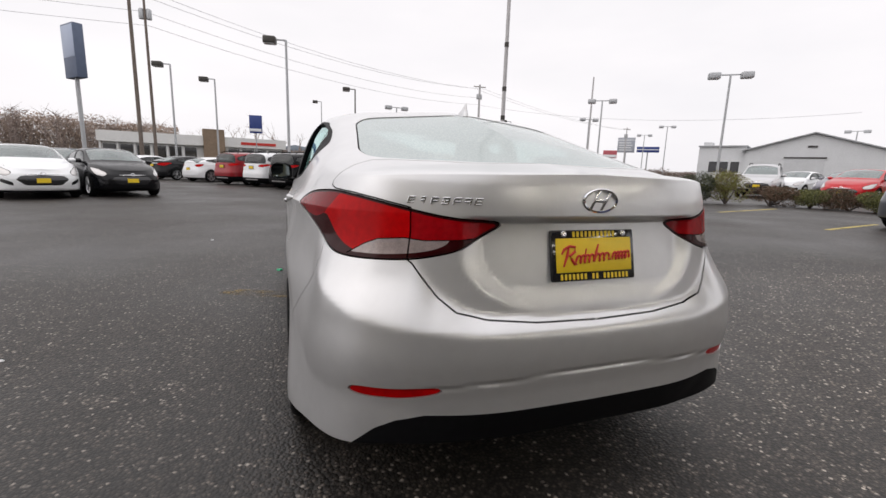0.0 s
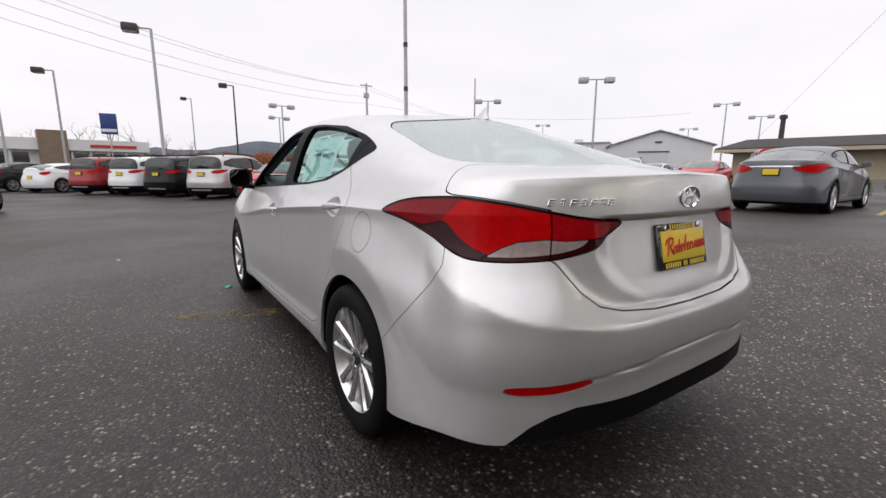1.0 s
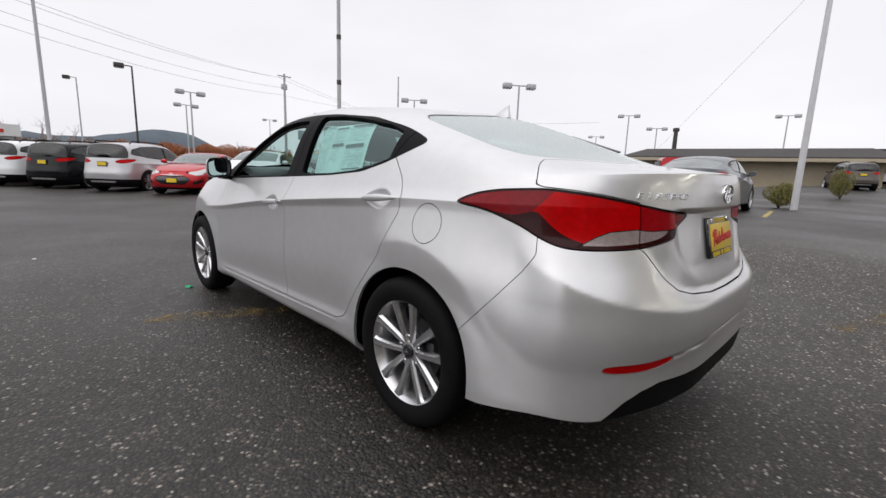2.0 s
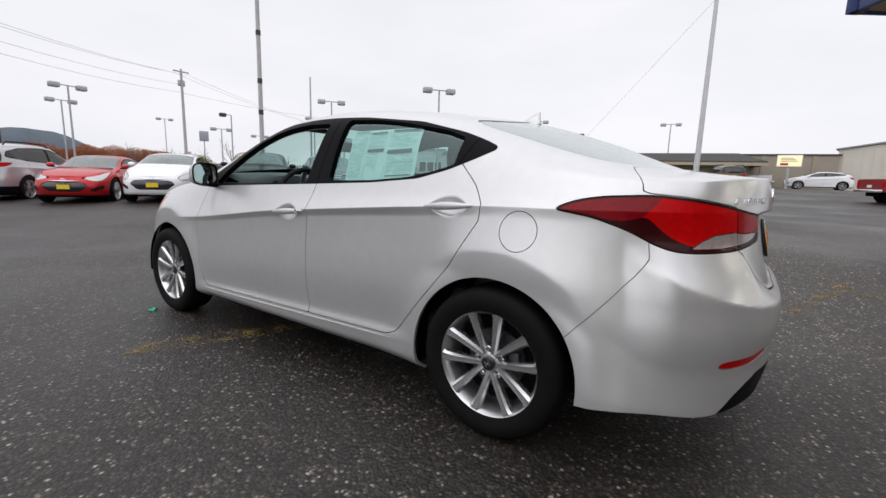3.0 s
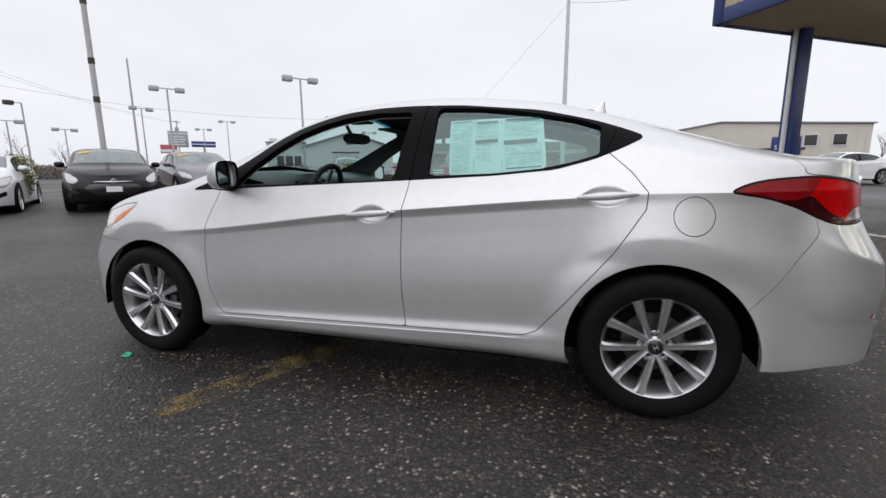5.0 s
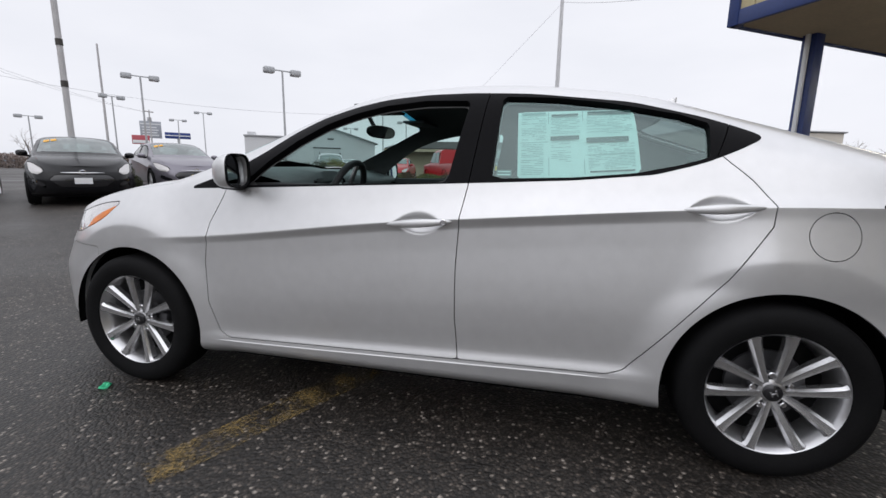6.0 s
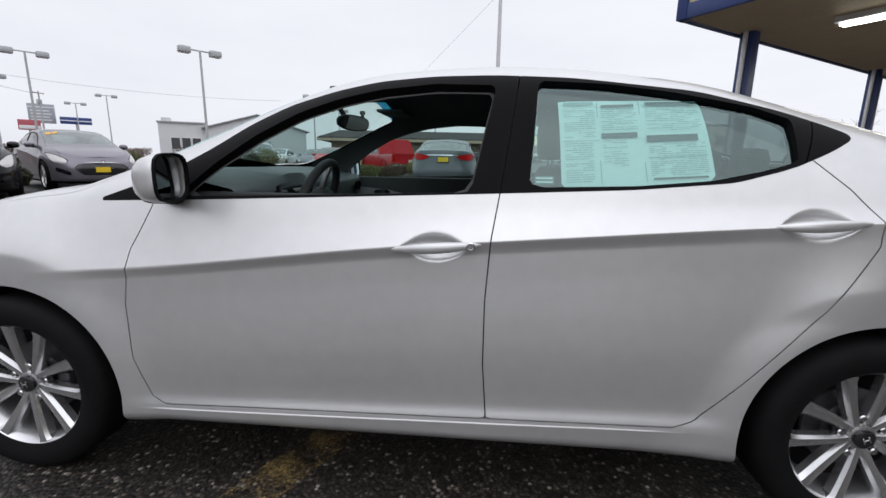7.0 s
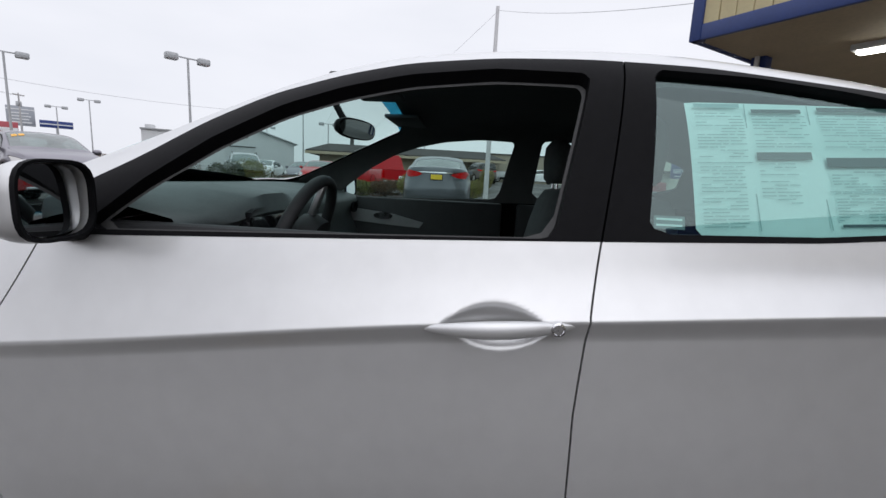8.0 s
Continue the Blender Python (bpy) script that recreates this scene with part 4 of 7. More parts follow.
loft(bm, [[(a * 0.022 * k, 0.250 + yo + b * 0.062 * kk, z) for a, b in oval(0, 0, 1, 1, 2.0, 20)] for z, k, kk, yo in ((1.362, 1, 1, 0), (1.382, 0.8, 0.85, -0.004), (1.402, 0.35, 0.5, -0.02), (1.420, 0.12, 0.25, -0.036), (1.428, 0.05, 0.08, -0.046))])
part("aerial_fin", bm, SILVER, car, "silver fin aerial")

# maker's oval on the boot lid: a ring with a slanted stroke pair
bm = bmesh.new()
N = 40
ring = []
for r, d in ((1.0, 0.0), (1.0, 0.006), (0.93, 0.009), (0.84, 0.007), (0.84, 0.0)):
    ring.append([(0.064 * r * math.cos(2 * math.pi * k / N), -0.872 - d, 1.013 + 0.037 * (r if r > 0.9 else r * 0.97) * math.sin(2 * math.pi * k / N)) for k in range(N)])
loft(bm, ring, caps=False)
em = part("emblem", bm, CHROME, car, "chrome oval emblem")
bm = bmesh.new()
for x in (-0.020, 0.020):
    box(bm, (x - 0.006, -0.878, 0.984), (x + 0.006, -0.872, 1.042), 0.002)
box(bm, (-0.018, -0.878, 1.008), (0.018, -0.872, 1.018), 0.002)
for v in bm.verts:
    v.co.x += (v.co.z - 1.013) * 0.55
part("emblem_stroke", bm, CHROME, em)

# model plate: seven chrome blocks of letter size
for k in range(7):
    x = -0.548 + k * 0.0285
    gs, gv = np.meshgrid(np.linspace(-1.05, -0.6, 120), np.linspace(2.0, 3.0, 60))
    q = SEDAN[0](gs.ravel(), gv.ravel())
    yy = float(q[np.argmin((q[:, 0] - x) ** 2 + (q[:, 2] - 1.005) ** 2), 1]) - 0.002
    bm = bmesh.new()
    w = 0.0105 if k != 1 else 0.007
    side_x = -w if k % 2 == 0 else w - 0.005
    box(bm, (side_x, -0.002, -0.010), (side_x + 0.005, 0.004, 0.010), 0.001, 1)
    for bz in ((-0.010, -0.002, 0.006) if k % 3 == 0 else (-0.003, 0.006)):
        box(bm, (-w, -0.002, bz), (w, 0.004, bz + 0.004), 0.001, 1)
    for v in bm.verts:
        v.co.x += v.co.z * 0.3
    g = part("model_letter", bm, CHROME, lid, "chrome lettering block")
    g.matrix_basis = Matrix.Translation((x, yy, 1.005)) @ Matrix.Rotation(radians(-18), 4, "Z")

# number plate frame with the dealer's yellow card
plate = new("number_plate")
plate.parent = car
plate["label"] = "yellow dealer plate in a black frame"
plate.matrix_basis = Matrix.Translation((0, -0.868, 0.849)) @ Matrix.Rotation(radians(-12), 4, "X")
bm = bmesh.new()
box(bm, (-0.152, -0.004, -0.077), (0.152, 0.010, 0.077), 0.006)
part("plate_frame", bm, GLOSSBLACK, plate)
bm = bmesh.new()
box(bm, (-0.137, -0.007, -0.050), (0.137, -0.003, 0.052), 0.002)
part("plate_card", bm, YELLOW, plate)
def script(pts, r=0.0034):
    """A pen stroke on the card through (x, z) points."""
    bm = tube(bmesh.new(), [(x + z * 0.22, -0.008, z + x * 0.06) for x, z in pts], [r * (0.55 if i in (0, len(pts) - 1) else 1.0) for i in range(len(pts))], 8)
    part("script_stroke", bm, INKRED, plate, "red pen-like stroke")


def loops(x0, x1, count, low, high):
    """A run of joined rounded loops."""
    n = count * 12
    return [(x0 + (x1 - x0) * i / n - 0.0048 * math.sin(2 * math.pi * count * i / n), (low + high) / 2 - (high - low) / 2 * math.cos(2 * math.pi * count * i / n)) for i in range(n + 1)]


script([(-0.122, 0.012), (-0.116, 0.026), (-0.098, 0.034), (-0.078, 0.030), (-0.076, 0.016), (-0.092, 0.004), (-0.084, -0.006), (-0.070, -0.022), (-0.062, -0.022)], 0.0042)
script([(-0.100, 0.030), (-0.102, 0.005), (-0.108, -0.026)], 0.0046)
script(loops(-0.066, -0.004, 4, -0.020, 0.003))
script([(-0.036, 0.022), (-0.038, -0.018)], 0.004)
script([(0.006, 0.032), (0.002, 0.008), (0.001, -0.018)], 0.0042)
script(loops(0.002, 0.052, 3, -0.020, 0.003))
script([(0.058, -0.019), (0.061, -0.018)], 0.004)
script(loops(0.068, 0.128, 5, -0.020, 0.002))
for z, n, w in ((0.0635, 11, 0.011), (-0.0635, 18, 0.0105)):
    for k in range(n):
        if z < 0 and k in (7, 10):
            continue
        bm = bmesh.new()
        xx = (k - (n - 1) / 2) * (w + 0.0035)
        box(bm, (xx - w / 2 + 0.001, -0.0055, z - 0.0085), (xx + w / 2 - 0.001, -0.0035, z + 0.0085), 0.001, 1)
        part("frame_letter", bm, YELLOW, plate, "yellow lettering block")
for sx in (-1, 1):
    bm = lathe(bmesh.new(), [(0.010, 0.0), (0.010, -0.006), (0.006, -0.008), (0.001, -0.008)], 16, "y", (sx * 0.108, 0, 0.064))
    part("plate_screw", bm, CHROME, plate)

# price sheet inside the rear side window
PAPER = mat("price_sheet", (0.80, 0.93, 0.91), 0.6, noise_scale=30, noise_amount=0.03)
INK = mat("grey_ink", (0.10, 0.14, 0.14), 0.7)
FAINT = mat("faint_ink", (0.38, 0.52, 0.52), 0.7)
price = root("price_sheet", "pale price sheet taped inside the rear window", "paper sheet")


def on_sheet(u, v):
    """Sheet coordinates (0 to 1 from the front top) to (y, z) on the window."""
    a, b, c_, d = (0.925, 1.290), (0.500, 1.306), (0.912, 1.022), (0.472, 1.050)
    t = [a[i] + (b[i] - a[i]) * u for i in (0, 1)]
    w = [c_[i] + (d[i] - c_[i]) * u for i in (0, 1)]
    return tuple(t[i] + (w[i] - t[i]) * v for i in (0, 1))


base = grid_skin(SEDAN, True, np.linspace(0.42, 1.0, 24), np.linspace(0.0, 0.4, 24))
ycards = [on_sheet(*p) for p in ((0, 0), (1, 0), (1, 1), (0, 1))]
paper, _ = base.cut(region(ycards, as_yz))
panel("sheet", paper, PAPER, price, (1,), "", 0, -0.024)
rnd = random.Random(4)
marks = [(0.29, 0.10, 0.52, 0.13, INK), (0.60, 0.08, 0.96, 0.115, INK), (0.28, 0.42, 0.52, 0.475, INK), (0.58, 0.46, 0.92, 0.53, INK), (0.03, 0.06, 0.24, 0.09, FAINT), (0.555, 0.06, 0.560, 0.97, FAINT), (0.262, 0.06, 0.267, 0.97, FAINT), (0.02, 0.49, 0.26, 0.497, FAINT), (0.57, 0.70, 0.97, 0.705, FAINT), (0.60, 0.93, 0.95, 0.95, INK)]
# rows of small print below each heading
for c0, c1, v0, v1, n in ((0.03, 0.245, 0.13, 0.47, 15), (0.03, 0.22, 0.52, 0.96, 18), (0.285, 0.53, 0.15, 0.40, 11), (0.285, 0.45, 0.50, 0.80, 12), (0.59, 0.96, 0.145, 0.42, 13), (0.59, 0.96, 0.56, 0.92, 17)):
    for k in range(n):
        v, c = v0 + (v1 - v0) * k / n, c0
        while c < c1 - 0.02:
            e = min(c + rnd.uniform(0.02, 0.11), c1)
            if rnd.random() < 0.8:
                marks.append((c, v, e, v + 0.0065, FAINT))
            c = e + 0.008


def on_glass(y, z, deep):
    """The point of the side glass at (y, z), set in by a depth."""
    ts = np.linspace(0, 0.5, 120)
    q = SEDAN[1](np.full(120, y), ts)
    return (float(np.interp(z, q[:, 2], q[:, 0])) + deep, y, z)


for u0, v0, u1, v1, mt in marks:
    n = 1 + int((u1 - u0) * 14)
    vs = [on_glass(*on_sheet(u0 + (u1 - u0) * k / n, v), 0.0205) for v in (v0, v1) for k in range(n + 1)]
    link_mesh("print_bar", vs, [(k, k + 1, n + 2 + k, n + 1 + k) for k in range(n)], mt, price)
# small notice low in the same window
notice = root("window_notice", "small grey notice low on the rear side window", "notice")
vs = [on_glass(y, z, 0.0215) for z in (1.032, 1.056) for y in (0.992, 0.935)]
link_mesh("card", vs, [(0, 1, 3, 2)], mat("grey_notice", (0.22, 0.27, 0.27), 0.6), notice)
for z in (1.037, 1.048):
    vs = [on_glass(y, zz, 0.0205) for zz in (z, z + 0.004) for y in (0.988, 0.940)]
    link_mesh("print_bar", vs, [(0, 1, 3, 2)], PAPER, notice)

# ---- cabin ----
BLUETINT = glass_mat("blue_sunstrip", (0.05, 0.35, 0.55), 0.6)
strip, _ = SK["windshield"].cut(lambda Q: Q[:, 1] - 1.70)
panel("sun_strip", strip, BLUETINT, car, (1, -1), "blue tinted sun strip", 0, -0.010)
GREYIN = mat("grey_inlay", (0.22, 0.225, 0.23), 0.4, 0.3, noise_scale=20, noise_amount=0.1)
# dashboard
bm = bmesh.new()
rows = []
for k in range(25):
    x = -0.74 + 1.48 * k / 24
    hump = 0.045 * math.exp(-(((x + 0.37) / 0.17) ** 4)) + 0.02 * math.exp(-((x / 0.2) ** 4))
    back = 0.05 * math.exp(-(((x + 0.37) / 0.2) ** 4))
    rows.append([(x, 2.43 - 0.25 * abs(x) ** 2, 1.045), (x, 2.25 - 0.2 * x * x, 1.04 + 0.3 * hump), (x, 2.05, 1.012 + hump), (x, 1.96 - back, 0.992 + hump), (x, 1.945 - back, 0.965 + hump * 0.5), (x, 1.98, 0.90), (x, 1.94, 0.78), (x, 2.0, 0.62), (x, 2.2, 0.5)])
loft(bm, rows, close=False, caps=False)
dash = part("dashboard", bm, DASH, car, "dark moulded dashboard", sharp=60)
bm = bmesh.new()
box(bm, (-0.13, 1.915, 0.74), (0.13, 1.95, 0.94), 0.02)
part("centre_stack", bm, GREYIN, dash, "grey centre console")
bm = bmesh.new()
box(bm, (-0.10, 1.908, 0.83), (0.10, 1.918, 0.92), 0.006)
part("screen", bm, GLOSSBLACK, dash, "dark screen")
bm = bmesh.new()
box(bm, (-0.53, 1.905, 0.88), (-0.21, 1.93, 1.0), 0.03)
part("instrument_panel", bm, GLOSSBLACK, dash, "dark instrument panel")
for x in (-0.68, 0.68):
    bm = bmesh.new()
    loft(bm, [[(x + a * 0.05 * k, 1.955 - d, 0.93 + b * 0.028 * k) for a, b in oval(0, 0, 1, 1, 2.2, 20)] for d, k in ((0.0, 1.0), (0.012, 1.0), (0.012, 0.8), (0.002, 0.75))])
    part("air_vent", bm, TRIM, dash)
# steering wheel
sw = new("steering_wheel")
sw.parent = car
sw["label"] = "dark grey steering wheel with silver spokes"
sw.matrix_basis = Matrix.Translation((-0.37, 1.825, 0.915)) @ Matrix.Rotation(radians(-68), 4, "X")
bm = bmesh.new()
loft(bm, [[((0.178 + 0.016 * a) * math.cos(t), (0.178 + 0.016 * a) * math.sin(t), 0.018 * b) for a, b in oval(0, 0, 1, 1, 2, 12)] for t in [2 * math.pi * k / 48 for k in range(49)]], caps=False)
part("rim", bm, DARKIN, sw, sharp=80)
bm = bmesh.new()
loft(bm, [[(a * 0.085 * k, -0.01 + b * 0.065 * k, z) for a, b in oval(0, 0, 1, 1, 2.6, 28)] for z, k in ((-0.05, 0.9), (-0.005, 1.0), (0.012, 0.9), (0.018, 0.6), (0.02, 0.2))])
part("airbag_pad", bm, DARKIN, sw)
for a in (8, 172, 270):
    bm = bmesh.new()
    box(bm, (0.05, -0.018, -0.012), (0.172, 0.018, 0.006), 0.006, 2, Matrix.Rotation(radians(a), 4, "Z"))
    part("spoke", bm, ALLOY, sw, "silver spoke")


def seat(x, y, name="front_seat", wide=0.26):
    s_ = new(name)
    s_.parent = car
    s_["label"] = "dark grey cloth seat"
    s_.location = (x, y, 0)
    bm = bmesh.new()
    loft(bm, [[(a * wide * k, 0.26 + b * 0.26 * k, z) for a, b in oval(0, 0, 1, 1, 4, 28)] for z, k in ((0.38, 0.85), (0.42, 0.98), (0.50, 1.0), (0.545, 0.93), (0.55, 0.6))])
    part("cushion", bm, FABRIC, s_, sharp=60)
    bm = bmesh.new()
    loft(bm, [[(a * wide * k, -0.18 * (z - 0.5) + b * 0.075 * kk, z) for a, b in oval(0, 0, 1, 1, 3, 28)] for z, k, kk in ((0.48, 0.8, 0.9), (0.55, 1.0, 1.1), (0.75, 1.0, 1.1), (0.92, 0.93, 1.0), (1.03, 0.82, 0.85), (1.075, 0.6, 0.6), (1.085, 0.2, 0.2))])
    part("backrest", bm, FABRIC, s_, sharp=60)
    bm = bmesh.new()
    loft(bm, [[(a * 0.135 * k, -0.09 + b * 0.05 * k, z) for a, b in oval(0, 0, 1, 1, 2.8, 24)] for z, k in ((1.105, 0.6), (1.125, 0.9), (1.20, 1.0), (1.265, 0.9), (1.29, 0.55), (1.294, 0.1))])
    part("headrest", bm, FABRIC, s_, sharp=60)
    for sx in (-0.05, 0.05):
        bm = tube(bmesh.new(), [(sx, -0.085, 1.04), (sx, -0.09, 1.13)], 0.006, 10)
        part("headrest_post", bm, CHROME, s_)
    return s_


seat(-0.37, 0.98)
seat(0.37, 1.05)
bm = bmesh.new()
loft(bm, [[(x, 0.42 + b * 0.26, 0.47 + a * 0.07) for a, b in oval(0, 0, 1, 1, 4, 20)] for x in (-0.64, -0.6, 0.0, 0.6, 0.64)])
rs = part("rear_seat", bm, FABRIC, car, "dark grey cloth rear bench", sharp=60)
bm = bmesh.new()
loft(bm, [[(x, 0.13 - 0.3 * (z - 0.5) + b, z) for z, b in ((0.5, 0.09), (0.7, 0.10), (0.95, 0.08), (1.04, 0.03), (1.04, -0.05), (0.5, -0.08))] for x in (-0.64, -0.6, 0.0, 0.6, 0.64)])
part("backrest", bm, FABRIC, rs, sharp=60)
for x in (-0.38, 0.0, 0.38):
    bm = bmesh.new()
    loft(bm, [[(x + a * 0.125 * k, -0.04 + b * 0.045 * k, z) for a, b in oval(0, 0, 1, 1, 2.8, 24)] for z, k in ((1.03, 0.7), (1.06, 0.95), (1.12, 1.0), (1.165, 0.8), (1.175, 0.2))])
    part("headrest", bm, FABRIC, rs, sharp=60)
bm = bmesh.new()
box(bm, (-0.66, -0.52, 1.0), (0.66, -0.06, 1.025), 0.008)
part("parcel_shelf", bm, LINER, car, "grey parcel shelf")
bm = bmesh.new()
box(bm, (-0.11, 1.0, 0.3), (0.11, 1.95, 0.60), 0.03)
part("tunnel", bm, DASH, car, "dark centre tunnel")
# inside of the doors
for sd in (-1, 1):
    for y0, y1 in ((1.16, 2.2), (0.35, 1.08)):
        bm = bmesh.new()
        box(bm, (sd * 0.75 - 0.02, y0, 0.34), (sd * 0.75 + 0.02, y1, 0.985), 0.012)
        dc = part("door_card", bm, DARKIN, car, "dark door lining")
        bm = bmesh.new()
        box(bm, (sd * 0.70 - 0.03, y0 + 0.12, 0.72), (sd * 0.70 + 0.03, y1 - 0.2, 0.77), 0.02)
        part("armrest", bm, DARKIN, dc)
        bm = bmesh.new()
        loft(bm, [[(sd * (0.73 - 0.004 * k), y, z) for y, z in ((y1 - 0.16, 0.93), (y1 - 0.45, 0.90), (y1 - 0.62, 0.86), (y1 - 0.60, 0.83), (y1 - 0.42, 0.84), (y1 - 0.16, 0.86))] for k in (0, 2)])
        part("inlay", bm, GREYIN, dc, "grey inlay")
        bm = bmesh.new()
        loft(bm, [[(sd * (0.728 - d), y1 - 0.40 + a * 0.055 * k, 0.888 + b * 0.018 * k) for a, b in oval(0, 0, 1, 1, 2.2, 18)] for d, k in ((0.0, 1.0), (0.014, 0.95), (0.014, 0.6))])
        part("inner_handle", bm, CHROME, dc)
# rear-view mirror with a paper tag
rv = new("inside_mirror")
rv.parent = car
rv["label"] = "black inside mirror"
rv.matrix_basis = Matrix.Translation((-0.03, 1.758, 1.262)) @ Matrix.Rotation(radians(-18), 4, "Z") @ Matrix.Rotation(radians(8), 4, "X")
bm = bmesh.new()
loft(bm, [[(a * 0.122 * k, y, b * 0.036 * k) for a, b in oval(0, 0, 1, 1, 2.8, 28)] for y, k in ((0.030, 0.5), (0.022, 0.85), (0.0, 1.0), (-0.008, 0.98))])
part("casing", bm, TRIM, rv, sharp=60)
bm = bmesh.new()
loft(bm, [[(a * 0.114, y, b * 0.030) for a, b in oval(0, 0, 1, 1, 2.8, 28)] for y in (-0.008, -0.0105)])
part("mirror_glass", bm, MIRROR, rv)
bm = tube(bmesh.new(), [(0, 0.03, 0.005), (0.0, 0.07, 0.04), (0.0, 0.10, 0.075)], 0.012, 12)
part("arm", bm, TRIM, rv)
bm = bmesh.new()
box(bm, (0.03, 0.036, -0.012), (0.085, 0.039, 0.018), 0.001, 1)
part("paper_tag", bm, mat("orange_tag", (0.75, 0.35, 0.04), 0.6), rv, "orange paper tag")
for sx in (-0.35, 0.35):
    bm = bmesh.new()
    box(bm, (sx - 0.17, 1.56, 1.335), (sx + 0.17, 1.70, 1.35), 0.006, 2)
    part("sun_visor", bm, LINER, car, "grey sun visor")


# ---- parked cars ----
PAINT = mat("parked_paint", (0.5, 0.5, 0.5), 0.3, 0.2, 1.0)


def paint(name, colour, metal=0.2):
    return mat(name, colour, 0.32, metal, 0.45, 0.35, noise_scale=1.5, noise_amount=0.03)


# droplets, and a pale film painted in place of the sky's reflection
DAMPSKYPANE = glass_mat("damp_sky_film_glass", (0.42, 0.50, 0.49), mist=0.3)
PAINTS = {"white": paint("white_paint", (0.78, 0.79, 0.80), 0.0), "black": mat("black_paint", (0.005, 0.0052, 0.0065), 0.22, 0.0, 0.18, 0.22, 1.5, 0.05), "red": paint("red_paint", (0.46, 0.008, 0.014)), "dark_red": paint("dark_red_paint", (0.26, 0.011, 0.017)),
          "grey": paint("grey_paint", (0.115, 0.122, 0.137), 0.5), "silver": paint("light_silver_paint", (0.52, 0.52, 0.53), 0.5), "brown": paint("taupe_paint", (0.10, 0.085, 0.075), 0.4), "violet": paint("plum_grey_paint", (0.20, 0.19, 0.22), 0.4)}
SUV = dict(
    belt_z=curve((-0.9, 1.12), (-0.5, 1.13), (0.0, 1.11), (1.2, 1.07), (2.2, 1.03), (2.6, 1.01), (3.0, 0.96), (3.4, 0.86), (3.6, 0.80)),
    crease_z=curve((-0.9, 0.98), (0.4, 0.96), (1.4, 0.92), (2.7, 0.84), (3.2, 0.75)),
    rear_y=curve((0.18, -0.80), (0.35, -0.93), (0.6, -0.95), (0.8, -0.91), (1.0, -0.88), (1.12, -0.86)),
    rear_n=curve((0.2, 4.0), (0.6, 4.4), (1.12, 4.0)),
    front_y=curve((0.18, 3.45), (0.35, 3.56), (0.6, 3.58), (0.8, 3.52), (0.95, 3.38), (1.05, 3.2)),
    roof_z=curve((-0.92, 1.13), (-0.87, 1.22), (-0.74, 1.48), (-0.62, 1.60), (0.0, 1.655), (0.8, 1.68), (1.4, 1.655), (1.75, 1.55), (2.1, 1.36), (2.45, 1.12), (2.6, 1.07), (3.0, 1.01), (3.3, 0.93), (3.6, 0.80)),
    corner_x=curve((-0.9, 0.94), (-0.5, 0.87), (1.2, 0.86), (2.0, 0.88), (3.5, 0.88)),
    corner_z=curve((-0.9, 0.9), (-0.5, 0.96), (1.3, 0.98), (1.9, 0.85), (2.5, 0.8), (3.5, 0.8)),
    corner_k=curve((-0.9, 3.0), (1.3, 3.0), (2.1, 2.0), (3.5, 1.5)))
HATCH = dict(
    belt_z=curve((-0.9, 1.03), (-0.4, 1.05), (0.3, 1.03), (1.17, 0.99), (2.0, 0.95), (2.6, 0.92), (2.9, 0.87), (3.2, 0.80), (3.6, 0.69)),
    rear_y=curve((0.18, -0.66), (0.4, -0.76), (0.6, -0.77), (0.85, -0.72), (1.03, -0.68)),
    roof_z=curve((-0.75, 1.03), (-0.66, 1.14), (-0.4, 1.26), (0.1, 1.36), (0.7, 1.40), (1.1, 1.405), (1.5, 1.385), (1.8, 1.33), (2.1, 1.24), (2.45, 1.07), (2.58, 1.0), (2.8, 0.965), (3.1, 0.90), (3.35, 0.80), (3.6, 0.69)))
PARKED_FRONT = curve((0.18, 3.48), (0.3, 3.59), (0.5, 3.63), (0.65, 3.58), (0.8, 3.40), (0.95, 3.15))
PARKED_LAMP = [(2.76, 0.865), (2.92, 0.79), (3.08, 0.70), (3.25, 0.63), (3.44, 0.605), (3.47, 0.67), (3.36, 0.735), (3.10, 0.815)]
HATCH["front_y"] = PARKED_FRONT
COUPE = dict(
    belt_z=curve((-0.9, 1.00), (-0.5, 1.01), (0.2, 0.985), (1.0, 0.95), (1.8, 0.915), (2.4, 0.895), (2.9, 0.84), (3.2, 0.765), (3.6, 0.66)),
    roof_z=curve((-0.9, 1.02), (-0.7, 1.05), (-0.45, 1.09), (-0.1, 1.21), (0.35, 1.315), (0.8, 1.355), (1.15, 1.355), (1.5, 1.315), (1.8, 1.215), (2.15, 1.05), (2.35, 0.965), (2.6, 0.935), (3.0, 0.88), (3.35, 0.775), (3.6, 0.66)),
    crease_z=curve((-0.9, 0.90), (0.0, 0.87), (1.2, 0.82), (2.2, 0.76), (2.8, 0.70), (3.2, 0.64)),
    front_y=curve((0.18, 3.46), (0.3, 3.57), (0.45, 3.62), (0.58, 3.58), (0.72, 3.42), (0.9, 3.12)))
